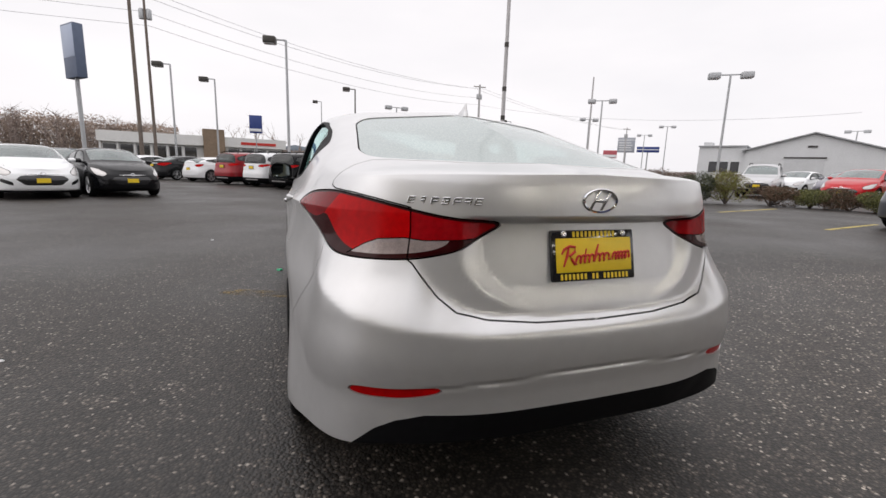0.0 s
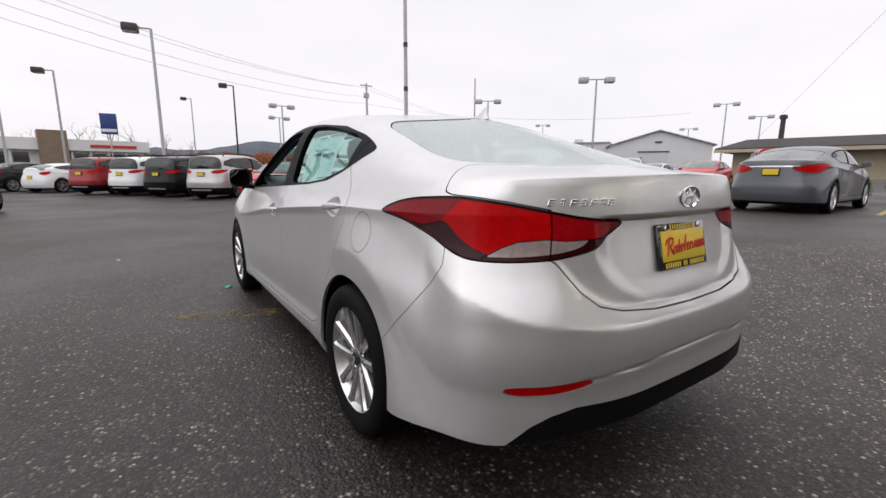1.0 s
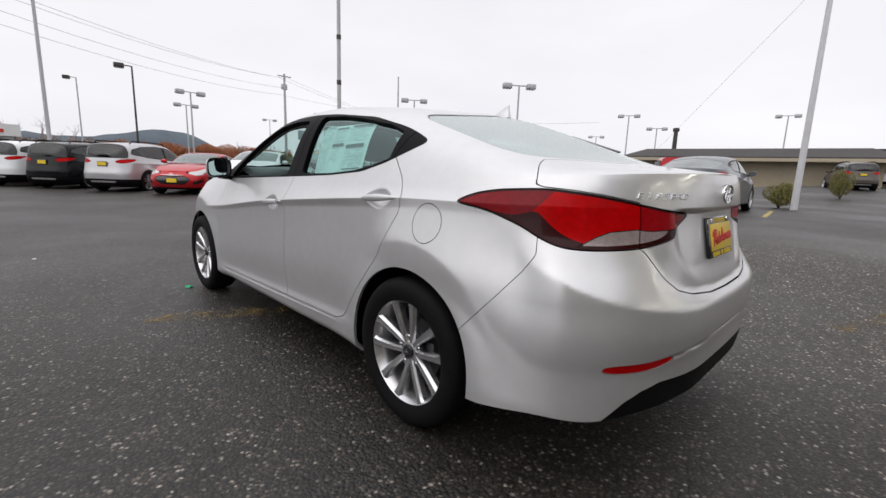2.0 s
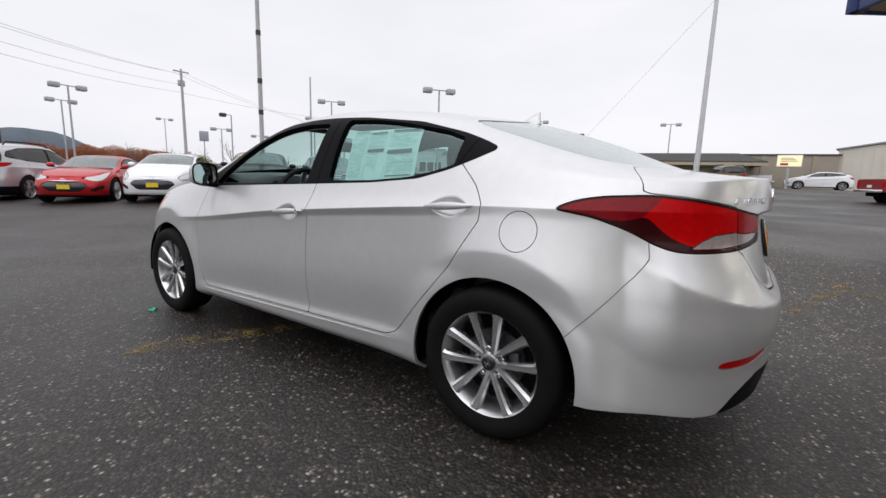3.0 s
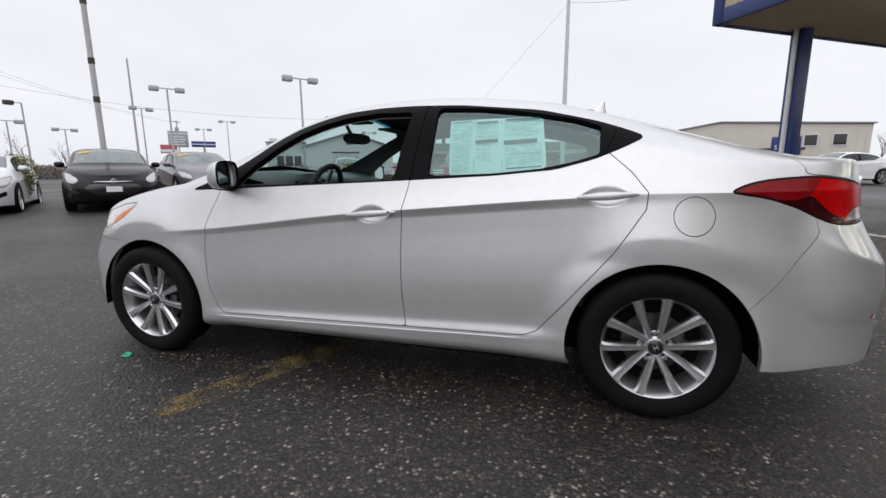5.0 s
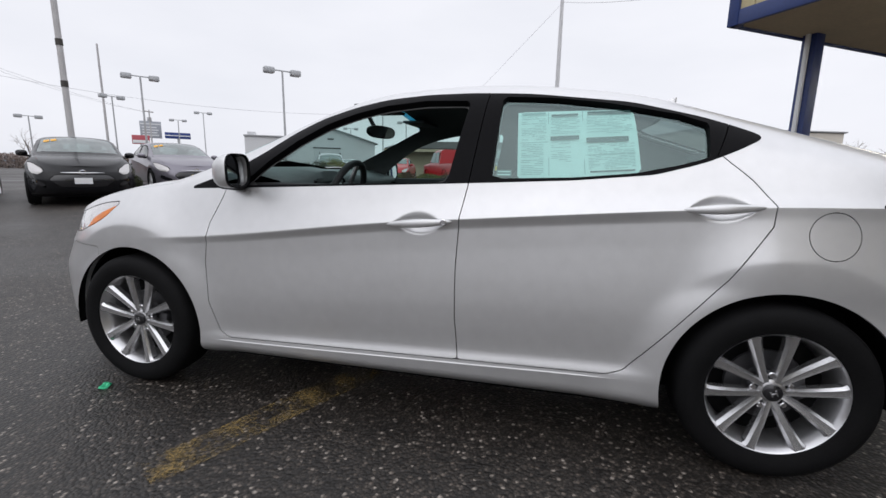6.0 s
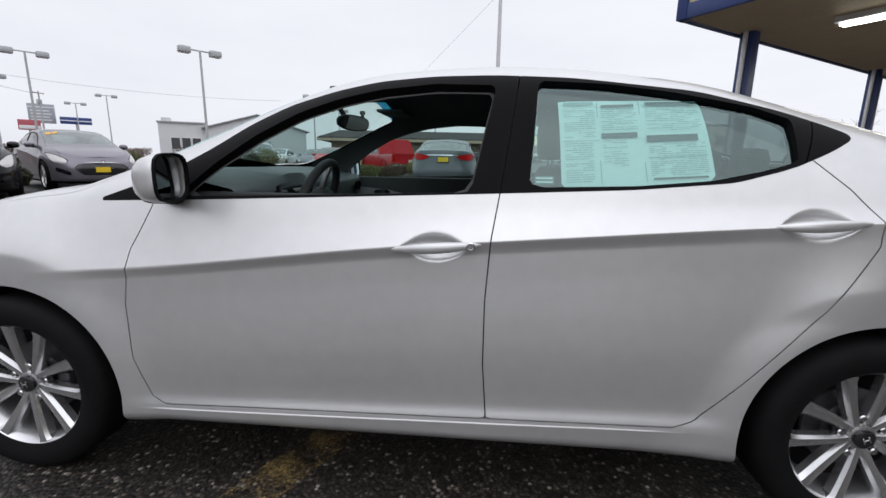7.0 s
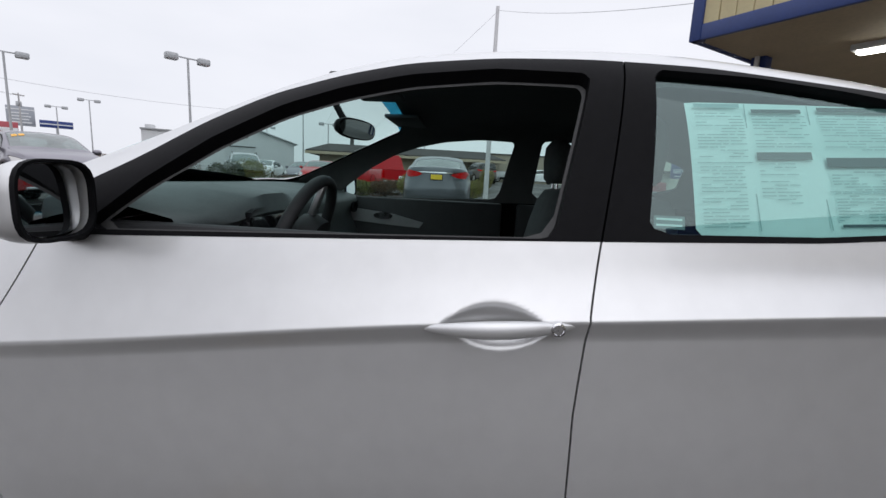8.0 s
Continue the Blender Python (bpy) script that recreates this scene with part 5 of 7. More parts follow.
STYLES = {
    "coupe": (COUPE, dict(dlo=[(2.0, 0.945), (1.2, 0.97), (0.5, 1.01), (0.30, 1.05), (0.28, 1.12), (0.5, 1.215), (0.8, 1.265), (1.15, 1.275), (1.4, 1.25), (1.65, 1.17), (1.85, 1.06)], tail=[(-0.4, 0.96), (-0.7, 0.95), (-0.85, 0.92), (-0.8, 0.85), (-0.5, 0.86)], r=0.345, rear=(-0.40, 0.25), front=(1.42, 2.27), plate_z=0.70, plate_y=-0.93)),
    "sedan": (dict(front_y=PARKED_FRONT), dict(dlo=[(2.2, 0.985), (1.17, 1.015), (0.433, 1.05), (0.08, 1.17), (0.268, 1.25), (0.514, 1.305), (0.873, 1.34), (1.3, 1.35), (1.6, 1.31), (1.85, 1.21), (2.05, 1.09)], tail=TAIL, r=0.335, rear=(-0.55, 0.15), front=(1.58, 2.46), plate_z=0.85, plate_y=-0.905)),
    "suv": (SUV, dict(dlo=[(2.2, 1.05), (1.2, 1.10), (0.2, 1.15), (-0.6, 1.25), (-0.5, 1.42), (0.0, 1.53), (0.8, 1.57), (1.3, 1.55), (1.65, 1.44), (1.95, 1.24)], tail=[(-0.40, 1.10), (-0.6, 1.105), (-0.8, 1.08), (-0.93, 1.02), (-0.90, 0.965), (-0.75, 0.955), (-0.58, 0.995), (-0.45, 1.05)], r=0.36, rear=(-0.895, -0.64), front=(1.66, 2.42), plate_z=0.93, plate_y=-0.92)),
    "hatch": (HATCH, dict(dlo=[(2.2, 0.985), (1.17, 1.015), (0.6, 1.05), (0.0, 1.12), (-0.2, 1.18), (0.0, 1.24), (0.5, 1.30), (0.9, 1.32), (1.3, 1.31), (1.6, 1.27), (1.85, 1.18), (2.05, 1.07)], tail=[(-0.35, 1.0), (-0.6, 0.99), (-0.8, 0.95), (-0.78, 0.86), (-0.6, 0.82), (-0.42, 0.9)], r=0.335, rear=(-0.62, -0.05), front=(1.62, 2.46), plate_z=0.72, plate_y=-0.76)),
}
TOOTHED = mat("window_sticker", (0.80, 0.42, 0.06), 0.6)


def road_wheel(parent, x, y, r, sd):
    w = new("wheel")
    w.parent = parent
    w.location = (x, y, r)
    f = r / 0.3135
    bm = lathe(bmesh.new(), [(0.226 * f, -0.075), (0.236 * f, -0.1), (0.285 * f, -0.103), (0.312 * f, -0.075), (0.3155 * f, 0.0), (0.312 * f, 0.08), (0.22 * f, 0.1)], 32)
    part("tyre", bm, RUBBER, w)
    bm = lathe(bmesh.new(), [(0.234 * f, -0.092), (0.224 * f, -0.090), (0.212 * f, -0.060), (0.205 * f, 0.03)], 32)
    part("rim", bm, ALLOY, w)
    bm = lathe(bmesh.new(), [(0.208 * f, 0.0), (0.15 * f, -0.012), (0.001, -0.012)], 24)
    part("brake_disc", bm, ALLOYGREY, w)
    for i in range(5):
        for sgn in (-1, 1):
            bm = bmesh.new()
            turn = Matrix.Rotation(2 * math.pi * i / 5 + 0.3 + sgn * 0.06, 4, "X")
            loft(bm, [[turn @ Vector((x_, y_, sgn * off + k_ * h_)) for x_, k_ in ((-0.05, -1), (-0.083, -0.6), (-0.083, 0.6), (-0.05, 1))] for y_, off, h_ in ((0.025, 0.008, 0.012), (0.12 * f, 0.022, 0.014), (0.215 * f, 0.034, 0.019))])
            part("spoke", bm, ALLOY, w)
    bm = lathe(bmesh.new(), [(0.045, -0.06), (0.042, -0.088), (0.001, -0.09)], 16)
    part("hub", bm, ALLOY, w)
    if sd > 0:
        w.rotation_euler = (0, 0, math.pi)
    return w


def parked(style):
    """A parked car of a body style, standing at the origin, its nose to +y."""
    curves, k = STYLES[style]
    pair = car_body(False, **curves)
    ob = new("parked_" + style)
    us = np.linspace(S_REAR, S_FRONT, 110)
    low, top = grid_skin(pair, False, us, np.linspace(0, 3, 40)), grid_skin(pair, True, us, np.linspace(0, 1, 26))
    ry = k["r"] - 0.008
    arch = lambda Q: np.minimum(np.hypot(Q[:, 1], Q[:, 2] - ry), np.hypot(Q[:, 1] - 2.69, Q[:, 2] - ry)) - (k["r"] + 0.055)
    low = low.cut(arch)[1]
    tail, low = low.split(region(k["tail"], as_sz, 1), 0.008)
    lamp, low = low.split(region([(p[0], p[1] + (0.10 if style == "suv" else 0.0)) for p in PARKED_LAMP], as_yz, 1), 0.008)
    gz = {"suv": 0.58, "coupe": 0.455}.get(style, 0.49)
    grille, low = low.split(lambda Q: np.where(Q[:, 1] > 3.2, np.maximum(np.abs(Q[:, 2] - gz) - 0.125, np.abs(Q[:, 0]) - 0.52 + 1.1 * np.abs(Q[:, 2] - gz - 0.03)), 1.0), 0.006)
    fog, low = low.split(lambda Q: np.where(Q[:, 1] > 2.95, np.maximum(np.abs(Q[:, 2] - gz + 0.06 - 0.5 * (np.abs(Q[:, 0]) - 0.64)) - 0.045, np.abs(np.abs(Q[:, 0]) - 0.67) - 0.10), 1.0), 0.006)
    # bright strips across the tail: on a sedan between the lamps and low on the bumper, on a taller car as a skid plate
    if style == "sedan":
        strip, low = low.split(lambda Q: np.where(Q[:, 1] < -0.5, np.maximum(np.abs(Q[:, 2] - 0.965 + 0.05 * Q[:, 0] ** 2) - 0.017, np.abs(Q[:, 0]) - 0.50), 1.0), 0.003)
        line, low = low.split(lambda Q: np.where(Q[:, 1] < -0.3, np.maximum(np.abs(Q[:, 2] - 0.475 - 0.05 * Q[:, 0] ** 2) - 0.012, np.abs(Q[:, 0]) - 0.66), 1.0), 0.003)
        panel("boot_strip", strip, CHROME, ob, (1, -1), "chrome strip across the boot", 0.01, 0.004)
        panel("bumper_strip", line, CHROME, ob, (1, -1), "thin chrome line on the bumper", 0.01, 0.003)
    if style == "suv":
        skid, low = low.split(lambda Q: np.where(Q[:, 1] < -0.4, np.maximum(np.abs(Q[:, 2] - 0.35) - 0.035, np.abs(Q[:, 0]) - 0.45 + 1.2 * (Q[:, 2] - 0.35)), 1.0), 0.004)
        panel("skid_plate", skid, CHROME, ob, (1, -1), "silver skid plate", 0.01, 0.004)
    skirt, low = low.cut(lambda Q: Q[:, 2] - (0.44 if style == "suv" else 0.235))
    doors, low = low.split(region([(2.2, 1.3), (2.27, 0.63), (2.2, 0.33), (1.12, 0.33), (1.1, 1.3)], as_yz), 0.008)
    rdoors, low = low.split(region([(1.12, 0.33), (1.1, 1.3), (0.2, 1.3), (0.1, 0.9), (0.45, 0.4), (0.6, 0.33)], as_yz), 0.008) if style not in ("hatch", "coupe") else (None, low)
    side, top = top.cut(region(k["dlo"], as_yz, 1))
    r0, r1 = k["rear"]
    w0 = 0.60 if style != "suv" else 0.70
    back, top = top.split(lambda Q: np.maximum(np.abs(Q[:, 0]) - w0, np.maximum(Q[:, 1] - r1, r0 - Q[:, 1])), 0.006)
    f0, f1 = k["front"]
    ws, top = top.split(lambda Q: np.maximum(np.abs(Q[:, 0]) - 0.60 - 0.10 * (Q[:, 1] - f0) / (f1 - f0), np.maximum(Q[:, 1] - f1 + 0.25 * Q[:, 0] ** 2, f0 - Q[:, 1])), 0.006)
    bon, top = top.split(lambda Q: np.maximum(2.56 - 0.3 * Q[:, 0] ** 2 - Q[:, 1], np.abs(Q[:, 0]) - 0.72 + 0.12 * (Q[:, 1] - 2.5)), 0.006)
    both_ = (1, -1)
    body = panel("body", low, PAINT, ob, both_)
    panel("roof", top, PAINT, ob, both_)
    panel("bonnet", bon, PAINT, ob, both_)
    panel("rear_window", back, TINTED if style == "suv" else DAMPSKYPANE, ob, both_, "", 0, -0.004)
    panel("windshield", ws, DAMPSKYPANE, ob, both_, "", 0, -0.004)
    panel("grille", grille, GLOSSBLACK, ob, both_, "black grille", 0.02, -0.012)
    # dark slats across the grille
    for k_ in range(3):
        bm = bmesh.new()
        loft(bm, [[(x, 3.585 - 0.33 * x * x + b * 0.008, gz - 0.065 + 0.05 * k_ + a * 0.006) for a, b in oval(0, 0, 1, 1, 2.2, 8)] for x in (-0.40, -0.2, 0.0, 0.2, 0.40)])
        part("grille_slat", bm, TRIM, ob)
    # bright wing bar over the grille
    bm = bmesh.new()
    loft(bm, [[(x, 3.60 - 0.35 * x * x + b * 0.012, gz + 0.150 + 0.03 * abs(x) + a * h) for a, b in oval(0, 0, 1, 1, 2.2, 10)] for x, h in ((-0.34, 0.004), (-0.2, 0.012), (-0.06, 0.018), (0.06, 0.018), (0.2, 0.012), (0.34, 0.004))])
    part("grille_bar", bm, CHROME, ob, "chrome bar over the grille")
    for sd in (1, -1):
        panel("door", doors, PAINT, ob, (sd,))
        if rdoors:
            panel("door", rdoors, PAINT, ob, (sd,))
        fr, gl = side.cut(inset(region(k["dlo"], as_yz, 1), 0.022))[::-1]
        panel("window_trim", fr, TRIM, ob, (sd,))
        panel("side_window", gl.cut(lambda Q: np.abs(Q[:, 1] - 1.1) - 0.04)[1], TINTED, ob, (sd,), "", 0, -0.006)
        panel("pillar", gl.cut(lambda Q: np.abs(Q[:, 1] - 1.1) - 0.04)[0], TRIM, ob, (sd,))
        panel("tail_lamp", tail, RED, ob, (sd,), "red tail lamp")
        panel("headlamp", lamp, CLEAR, ob, (sd,), "clear headlamp")
        panel("fog_lamp", fog, GLOSSBLACK, ob, (sd,))
        panel("skirt", skirt, TRIM, ob, (sd,), "dark lower skirt")
        m = new("wing_mirror")
        m.parent = ob
        bm = bmesh.new()
        loft(bm, [[(sd * x, 2.04 + dy, z + (0.08 if style == "suv" else 0)) for x, z in oval(0.92, 1.03, 0.095 * q, 0.065 * q, 2.6, 18)] for dy, q in ((0.0, 0.95), (0.03, 1.0), (0.08, 0.85), (0.12, 0.35))])
        part("shell", bm, PAINT, m)
        bm = bmesh.new()
        loft(bm, [[(sd * x, y, z + (0.08 if style == "suv" else 0)) for y, z in oval(2.10, 0.975, 0.035, 0.016, 2.4, 10)] for x in (0.80, 0.89)])
        part("stalk", bm, TRIM, m)
        for wy in (0.0, 2.69):
            road_wheel(ob, sd * 0.785, wy, k["r"], sd)
    bm = bmesh.new()
    box(bm, (-0.66, -0.55, 0.24), (0.66, 3.2, 0.62), 0.04)
    part("underbody", bm, DARK, ob)
    bm = bmesh.new()
    box(bm, (-0.68, 0.35, 0.5), (0.68, 2.35, 0.98), 0.05)
    for x in (-0.36, 0.36):
        box(bm, (x - 0.22, 0.9, 0.9), (x + 0.22, 1.08, 1.16), 0.04)
        box(bm, (x - 0.12, 0.9, 1.16), (x + 0.12, 0.99, 1.28), 0.03)
    part("cabin", bm, FABRIC, ob, "dark cabin")
    for y, z, tilt in ((3.605, gz, 0), (k["plate_y"], k["plate_z"], 0)):
        p = new("number_plate")
        p.parent = ob
        bm = bmesh.new()
        box(bm, (-0.155, y - 0.008, z - 0.08), (0.155, y + 0.008, z + 0.08), 0.005)
        part("plate_frame", bm, GLOSSBLACK, p)
        bm = bmesh.new()
        o = 0.010 if y > 0 else -0.010
        box(bm, (-0.14, y + o - 0.003, z - 0.058), (0.14, y + o + 0.003, z + 0.058), 0.002, 1)
        part("plate_card", bm, YELLOW, p, "yellow dealer card")
    bm = lathe(bmesh.new(), [(0.055, -0.004), (0.055, 0.004), (0.04, 0.006)], 20, "y", (0, 3.60, gz + 0.165))
    part("emblem", bm, CHROME, ob)
    if style == "suv":
        for sx in (-1, 1):
            bm = tube(bmesh.new(), [(sx * 0.60, 1.35, 1.60), (sx * 0.60, 1.25, 1.69), (sx * 0.60, 0.5, 1.71), (sx * 0.60, -0.3, 1.69), (sx * 0.60, -0.42, 1.60)], 0.018, 8)
            part("roof_rail", bm, TRIM, ob, "dark roof rail")
    return ob


BASE = {s_: parked(s_) for s_ in STYLES}


def place(style, colour, x, y, heading, label, front=True, group="cars parked in the row", first={}):
    """A car with its front (or rear) bumper at (x, y), heading in degrees from +y to the left."""
    a = radians(heading)
    h = Vector((-math.sin(a), math.cos(a), 0))
    o = Vector((x, y, 0)) - h * (3.58 if front else -0.93)
    m = Matrix.Translation((o.x, o.y, ground_z(x, y))) @ Matrix.Rotation(a, 4, "Z")
    if style not in first:
        first[style] = ob = BASE[style]
        ob.matrix_basis = m
    else:
        ob = copy_thing(BASE[style], m)
    for c in ob.children_recursive:
        if c.type == "MESH" and c.data.materials[0] == PAINT:
            c.material_slots[0].link = "OBJECT"
            c.material_slots[0].material = PAINTS[colour]
    tagged(ob, label, "car", group)
    return ob


place("suv", "silver", 0.10, 16.7, -45, "silver compact crossover parked tail out in the row", False)
place("suv", "black", -1.25, 19.3, -45, "black sport utility car parked tail out in the row", False)
place("suv", "white", -2.5, 21.2, -45, "white sport utility car parked tail out in the row", False)
place("suv", "dark_red", -4.0, 23.0, -45, "dark red sport utility car parked tail out in the row", False)
place("hatch", "white", -6.2, 26.0, -45, "white hatchback parked tail out in the row", False)
place("sedan", "black", -8.3, 28.0, -45, "black sedan parked tail out in the row", False)
place("sedan", "white", -11.0, 31.0, -45, "white sedan parked tail out in the row", False)
place("coupe", "red", 1.43, 13.9, 142, "bright red low coupe facing the sales lane")
place("hatch", "white", 2.80, 12.1, 142, "white hatchback with yellow plate facing the lane")
pale = place("sedan", "black", 4.3, 9.75, 144, "black sedan with an orange windshield sticker")
for c in pale.children_recursive:
    if c.name.startswith("plate_card"):
        c.material_slots[0].link = "OBJECT"
        c.material_slots[0].material = WHITE
place("sedan", "violet", 7.25, 9.8, 148, "plum grey sedan with an orange windshield sticker")
place("sedan", "white", -6.8, 12.2, 212, "white sedan with yellow plate facing the lane", True, "cars parked at the far side")
place("sedan", "black", -5.15, 13.3, 212, "black sedan with yellow plate facing the lane", True, "cars parked at the far side")
place("sedan", "grey", -7.1, 15.6, 212, "dark grey sedan parked behind a black one", True, "cars parked at the far side")
place("sedan", "grey", 9.27, 2.17, -88, "dark grey sedan parked with its tail to the lane", False, "cars beside the hedge")
place("suv", "silver", 20.0, 12.6, 120, "silver car parked behind the hedge", True, "cars behind the hedge")
place("sedan", "red", 19.6, 9.0, 100, "red car parked behind the hedge", True, "cars behind the hedge")
place("sedan", "white", 24.5, 14.5, 100, "white sedan parked behind the hedge", True, "cars behind the hedge")
place("hatch", "violet", 22.5, 11.0, 100, "grey hatchback parked behind the hedge", True, "cars behind the hedge")
place("suv", "brown", 33.0, -0.1, -72, "taupe sport utility car parked across the lot", False, "cars across the lot")
place("hatch", "white", 43.6, -3.3, 2, "white wagon-like hatchback parked by the long building", True, "cars across the lot")
place("sedan", "silver", 39.5, 1.2, 80, "silver sedan parked by the long building", True, "cars across the lot")
place("sedan", "white", 22.5, -13.5, 20, "white sedan parked by the beige building", False, "cars across the lot")
place("sedan", "white", 31.0, 14.6, 100, "white sedan parked near the low building", True, "cars across the lot")
for k, (x, y, c) in enumerate(((16.0, 20.0, "white"), (18.5, 22.5, "silver"), (21.5, 24.0, "white"), (24.0, 27.0, "red"), (17.0, 25.5, "grey"), (28.0, 29.0, "white"))):
    place(("sedan", "hatch", "suv")[k % 3], c, x, y, 140 + 7 * k, {"white": "white", "silver": "silver", "red": "red", "grey": "grey"}[c] + " car among the crowded rows behind", True, "cars in the back rows")
# orange stickers on two windshields
STICKER_SKIN = grid_skin(car_body(False, **STYLES["sedan"][0]), True, np.linspace(1.70, 2.0, 60), np.linspace(0.2, 1.0, 60))
for x, y, a in ((4.3, 9.75, 144), (7.25, 9.8, 148)):
    ob = root("windshield_sticker", "orange two-digit sticker high on a windshield", "sticker", "windshield stickers")
    for k in range(2):
        digit = STICKER_SKIN.cut(lambda Q: np.maximum(np.abs(-Q[:, 0] - 0.39 - 0.12 * k) - 0.048, np.abs(Q[:, 1] - 1.84) - 0.06))[0]
        panel("sticker_digit", digit, TOOTHED, ob, (-1,), "", 0, 0.006)
    ar = radians(a)
    ob.matrix_basis = Matrix.Translation((x + 3.58 * math.sin(ar), y - 3.58 * math.cos(ar), ground_z(x, y))) @ Matrix.Rotation(ar, 4, "Z")


def pickup(colour, x, y, heading, label):
    ob = root("pickup_truck", label, "pickup truck", "pickup trucks")
    ob.matrix_basis = Matrix.Translation((x, y, ground_z(x, y))) @ Matrix.Rotation(radians(heading), 4, "Z")
    P = PAINTS[colour]
    bm = bmesh.new()
    loft(bm, [[(sx * w, y_, z) for sx, z in ((-1, 0.5), (-1, 0.95), (-0.97, 1.08), (0.97, 1.08), (1, 0.95), (1, 0.5))] for y_, w in ((-1.15, 0.90), (-1.1, 0.94), (0.9, 0.95))])
    part("bed", bm, P, ob)
    bm = bmesh.new()
    box(bm, (-0.85, -1.05, 1.06), (0.85, 0.85, 1.09), 0.01)
    part("bed_cover", bm, TRIM, ob, "black bed cover")
    bm = bmesh.new()
    loft(bm, [[(sx * w, y_, z) for sx, z in ((-1, 0.45), (-1, 1.0), (-0.95, zt), (0.95, zt), (1, 1.0), (1, 0.45))] for y_, w, zt in ((0.92, 0.95, 1.12), (2.75, 0.95, 1.12), (3.2, 0.95, 1.10), (4.2, 0.92, 1.02), (4.35, 0.88, 0.9))])
    part("front_body", bm, P, ob)
    bm = bmesh.new()
    loft(bm, [[(sx * w, y_ + dy * k_, z) for sx, z, k_ in ((-1, 1.1, 0), (-0.84, 1.72, 1), (-0.7, 1.80, 1), (0.7, 1.80, 1), (0.84, 1.72, 1), (1, 1.1, 0))] for y_, w, dy in ((0.95, 0.92, 0.12), (1.0, 0.92, 0.15), (2.7, 0.92, -0.45), (3.0, 0.90, -0.65))])
    part("cab", bm, P, ob)
    for sd in (-1, 1):
        for y0, y1, t0, t1 in ((1.15, 1.75, 0.08, 0.0), (1.82, 2.75, 0.0, -0.45)):
            bm = bmesh.new()
            loft(bm, [[(sd * (0.905 + d), y0, 1.14), (sd * (0.905 + d), y1, 1.14), (sd * (0.83 + d), y1 + t1, 1.66), (sd * (0.83 + d), y0 + t0, 1.66)] for d in (0.0, 0.012)])
            part("side_window", bm, GLOSSBLACK, ob, "dark side window")
        bm = bmesh.new()
        box(bm, (sd * 0.86 - 0.06, -1.17, 0.72), (sd * 0.86 + 0.06, -1.10, 1.04), 0.01)
        part("tail_lamp", bm, RED, ob, "red tail lamp")
        for wy in (0.0, 3.4):
            road_wheel(ob, sd * 0.80, wy, 0.38, sd)
            bm = lathe(bmesh.new(), [(0.43, -0.03), (0.43, 0.03), (0.38, 0.035)], 28, "x", (sd * 0.935, wy, 0.42))
            part("arch", bm, TRIM, ob)
    bm = bmesh.new()
    box(bm, (-0.9, -1.3, 0.48), (0.9, -1.16, 0.62), 0.03)
    part("rear_bumper", bm, CHROME, ob, "chrome rear bumper")
    bm = bmesh.new()
    box(bm, (-0.7, -0.9, 0.3), (0.7, 4.0, 0.6), 0.05)
    part("chassis", bm, DARK, ob)
    bm = bmesh.new()
    box(bm, (-0.15, -1.19, 0.70), (0.15, -1.165, 0.82), 0.004)
    part("number_plate", bm, WHITE, ob)
    return ob


pickup("red", 18.6, 4.9, -60, "red pickup truck parked beyond the hedge")
pickup("dark_red", 26.0, -6.6, 200, "dark red crew-cab pickup truck with a black bed cover")
pickup("silver", 44.2, -1.4, 0, "silver pickup truck by the long building")

# ---- lamps, poles and wires ----
STEEL = mat("galvanised_steel", (0.42, 0.43, 0.44), 0.5, 0.5, noise_scale=5, noise_amount=0.12)
BRONZE = mat("dark_bronze", (0.05, 0.045, 0.04), 0.5, 0.3, noise_scale=5, noise_amount=0.15)
TIMBER = mat("weathered_pole", (0.16, 0.13, 0.11), 0.85, noise_scale=4, noise_amount=0.3, bump=0.3, bump_scale=60)
CONCRETE = mat("concrete", (0.42, 0.41, 0.39), 0.85, noise_scale=3, noise_amount=0.15, bump=0.2, bump_scale=60)
LENS = mat("lamp_lens", (0.75, 0.76, 0.76), 0.3)


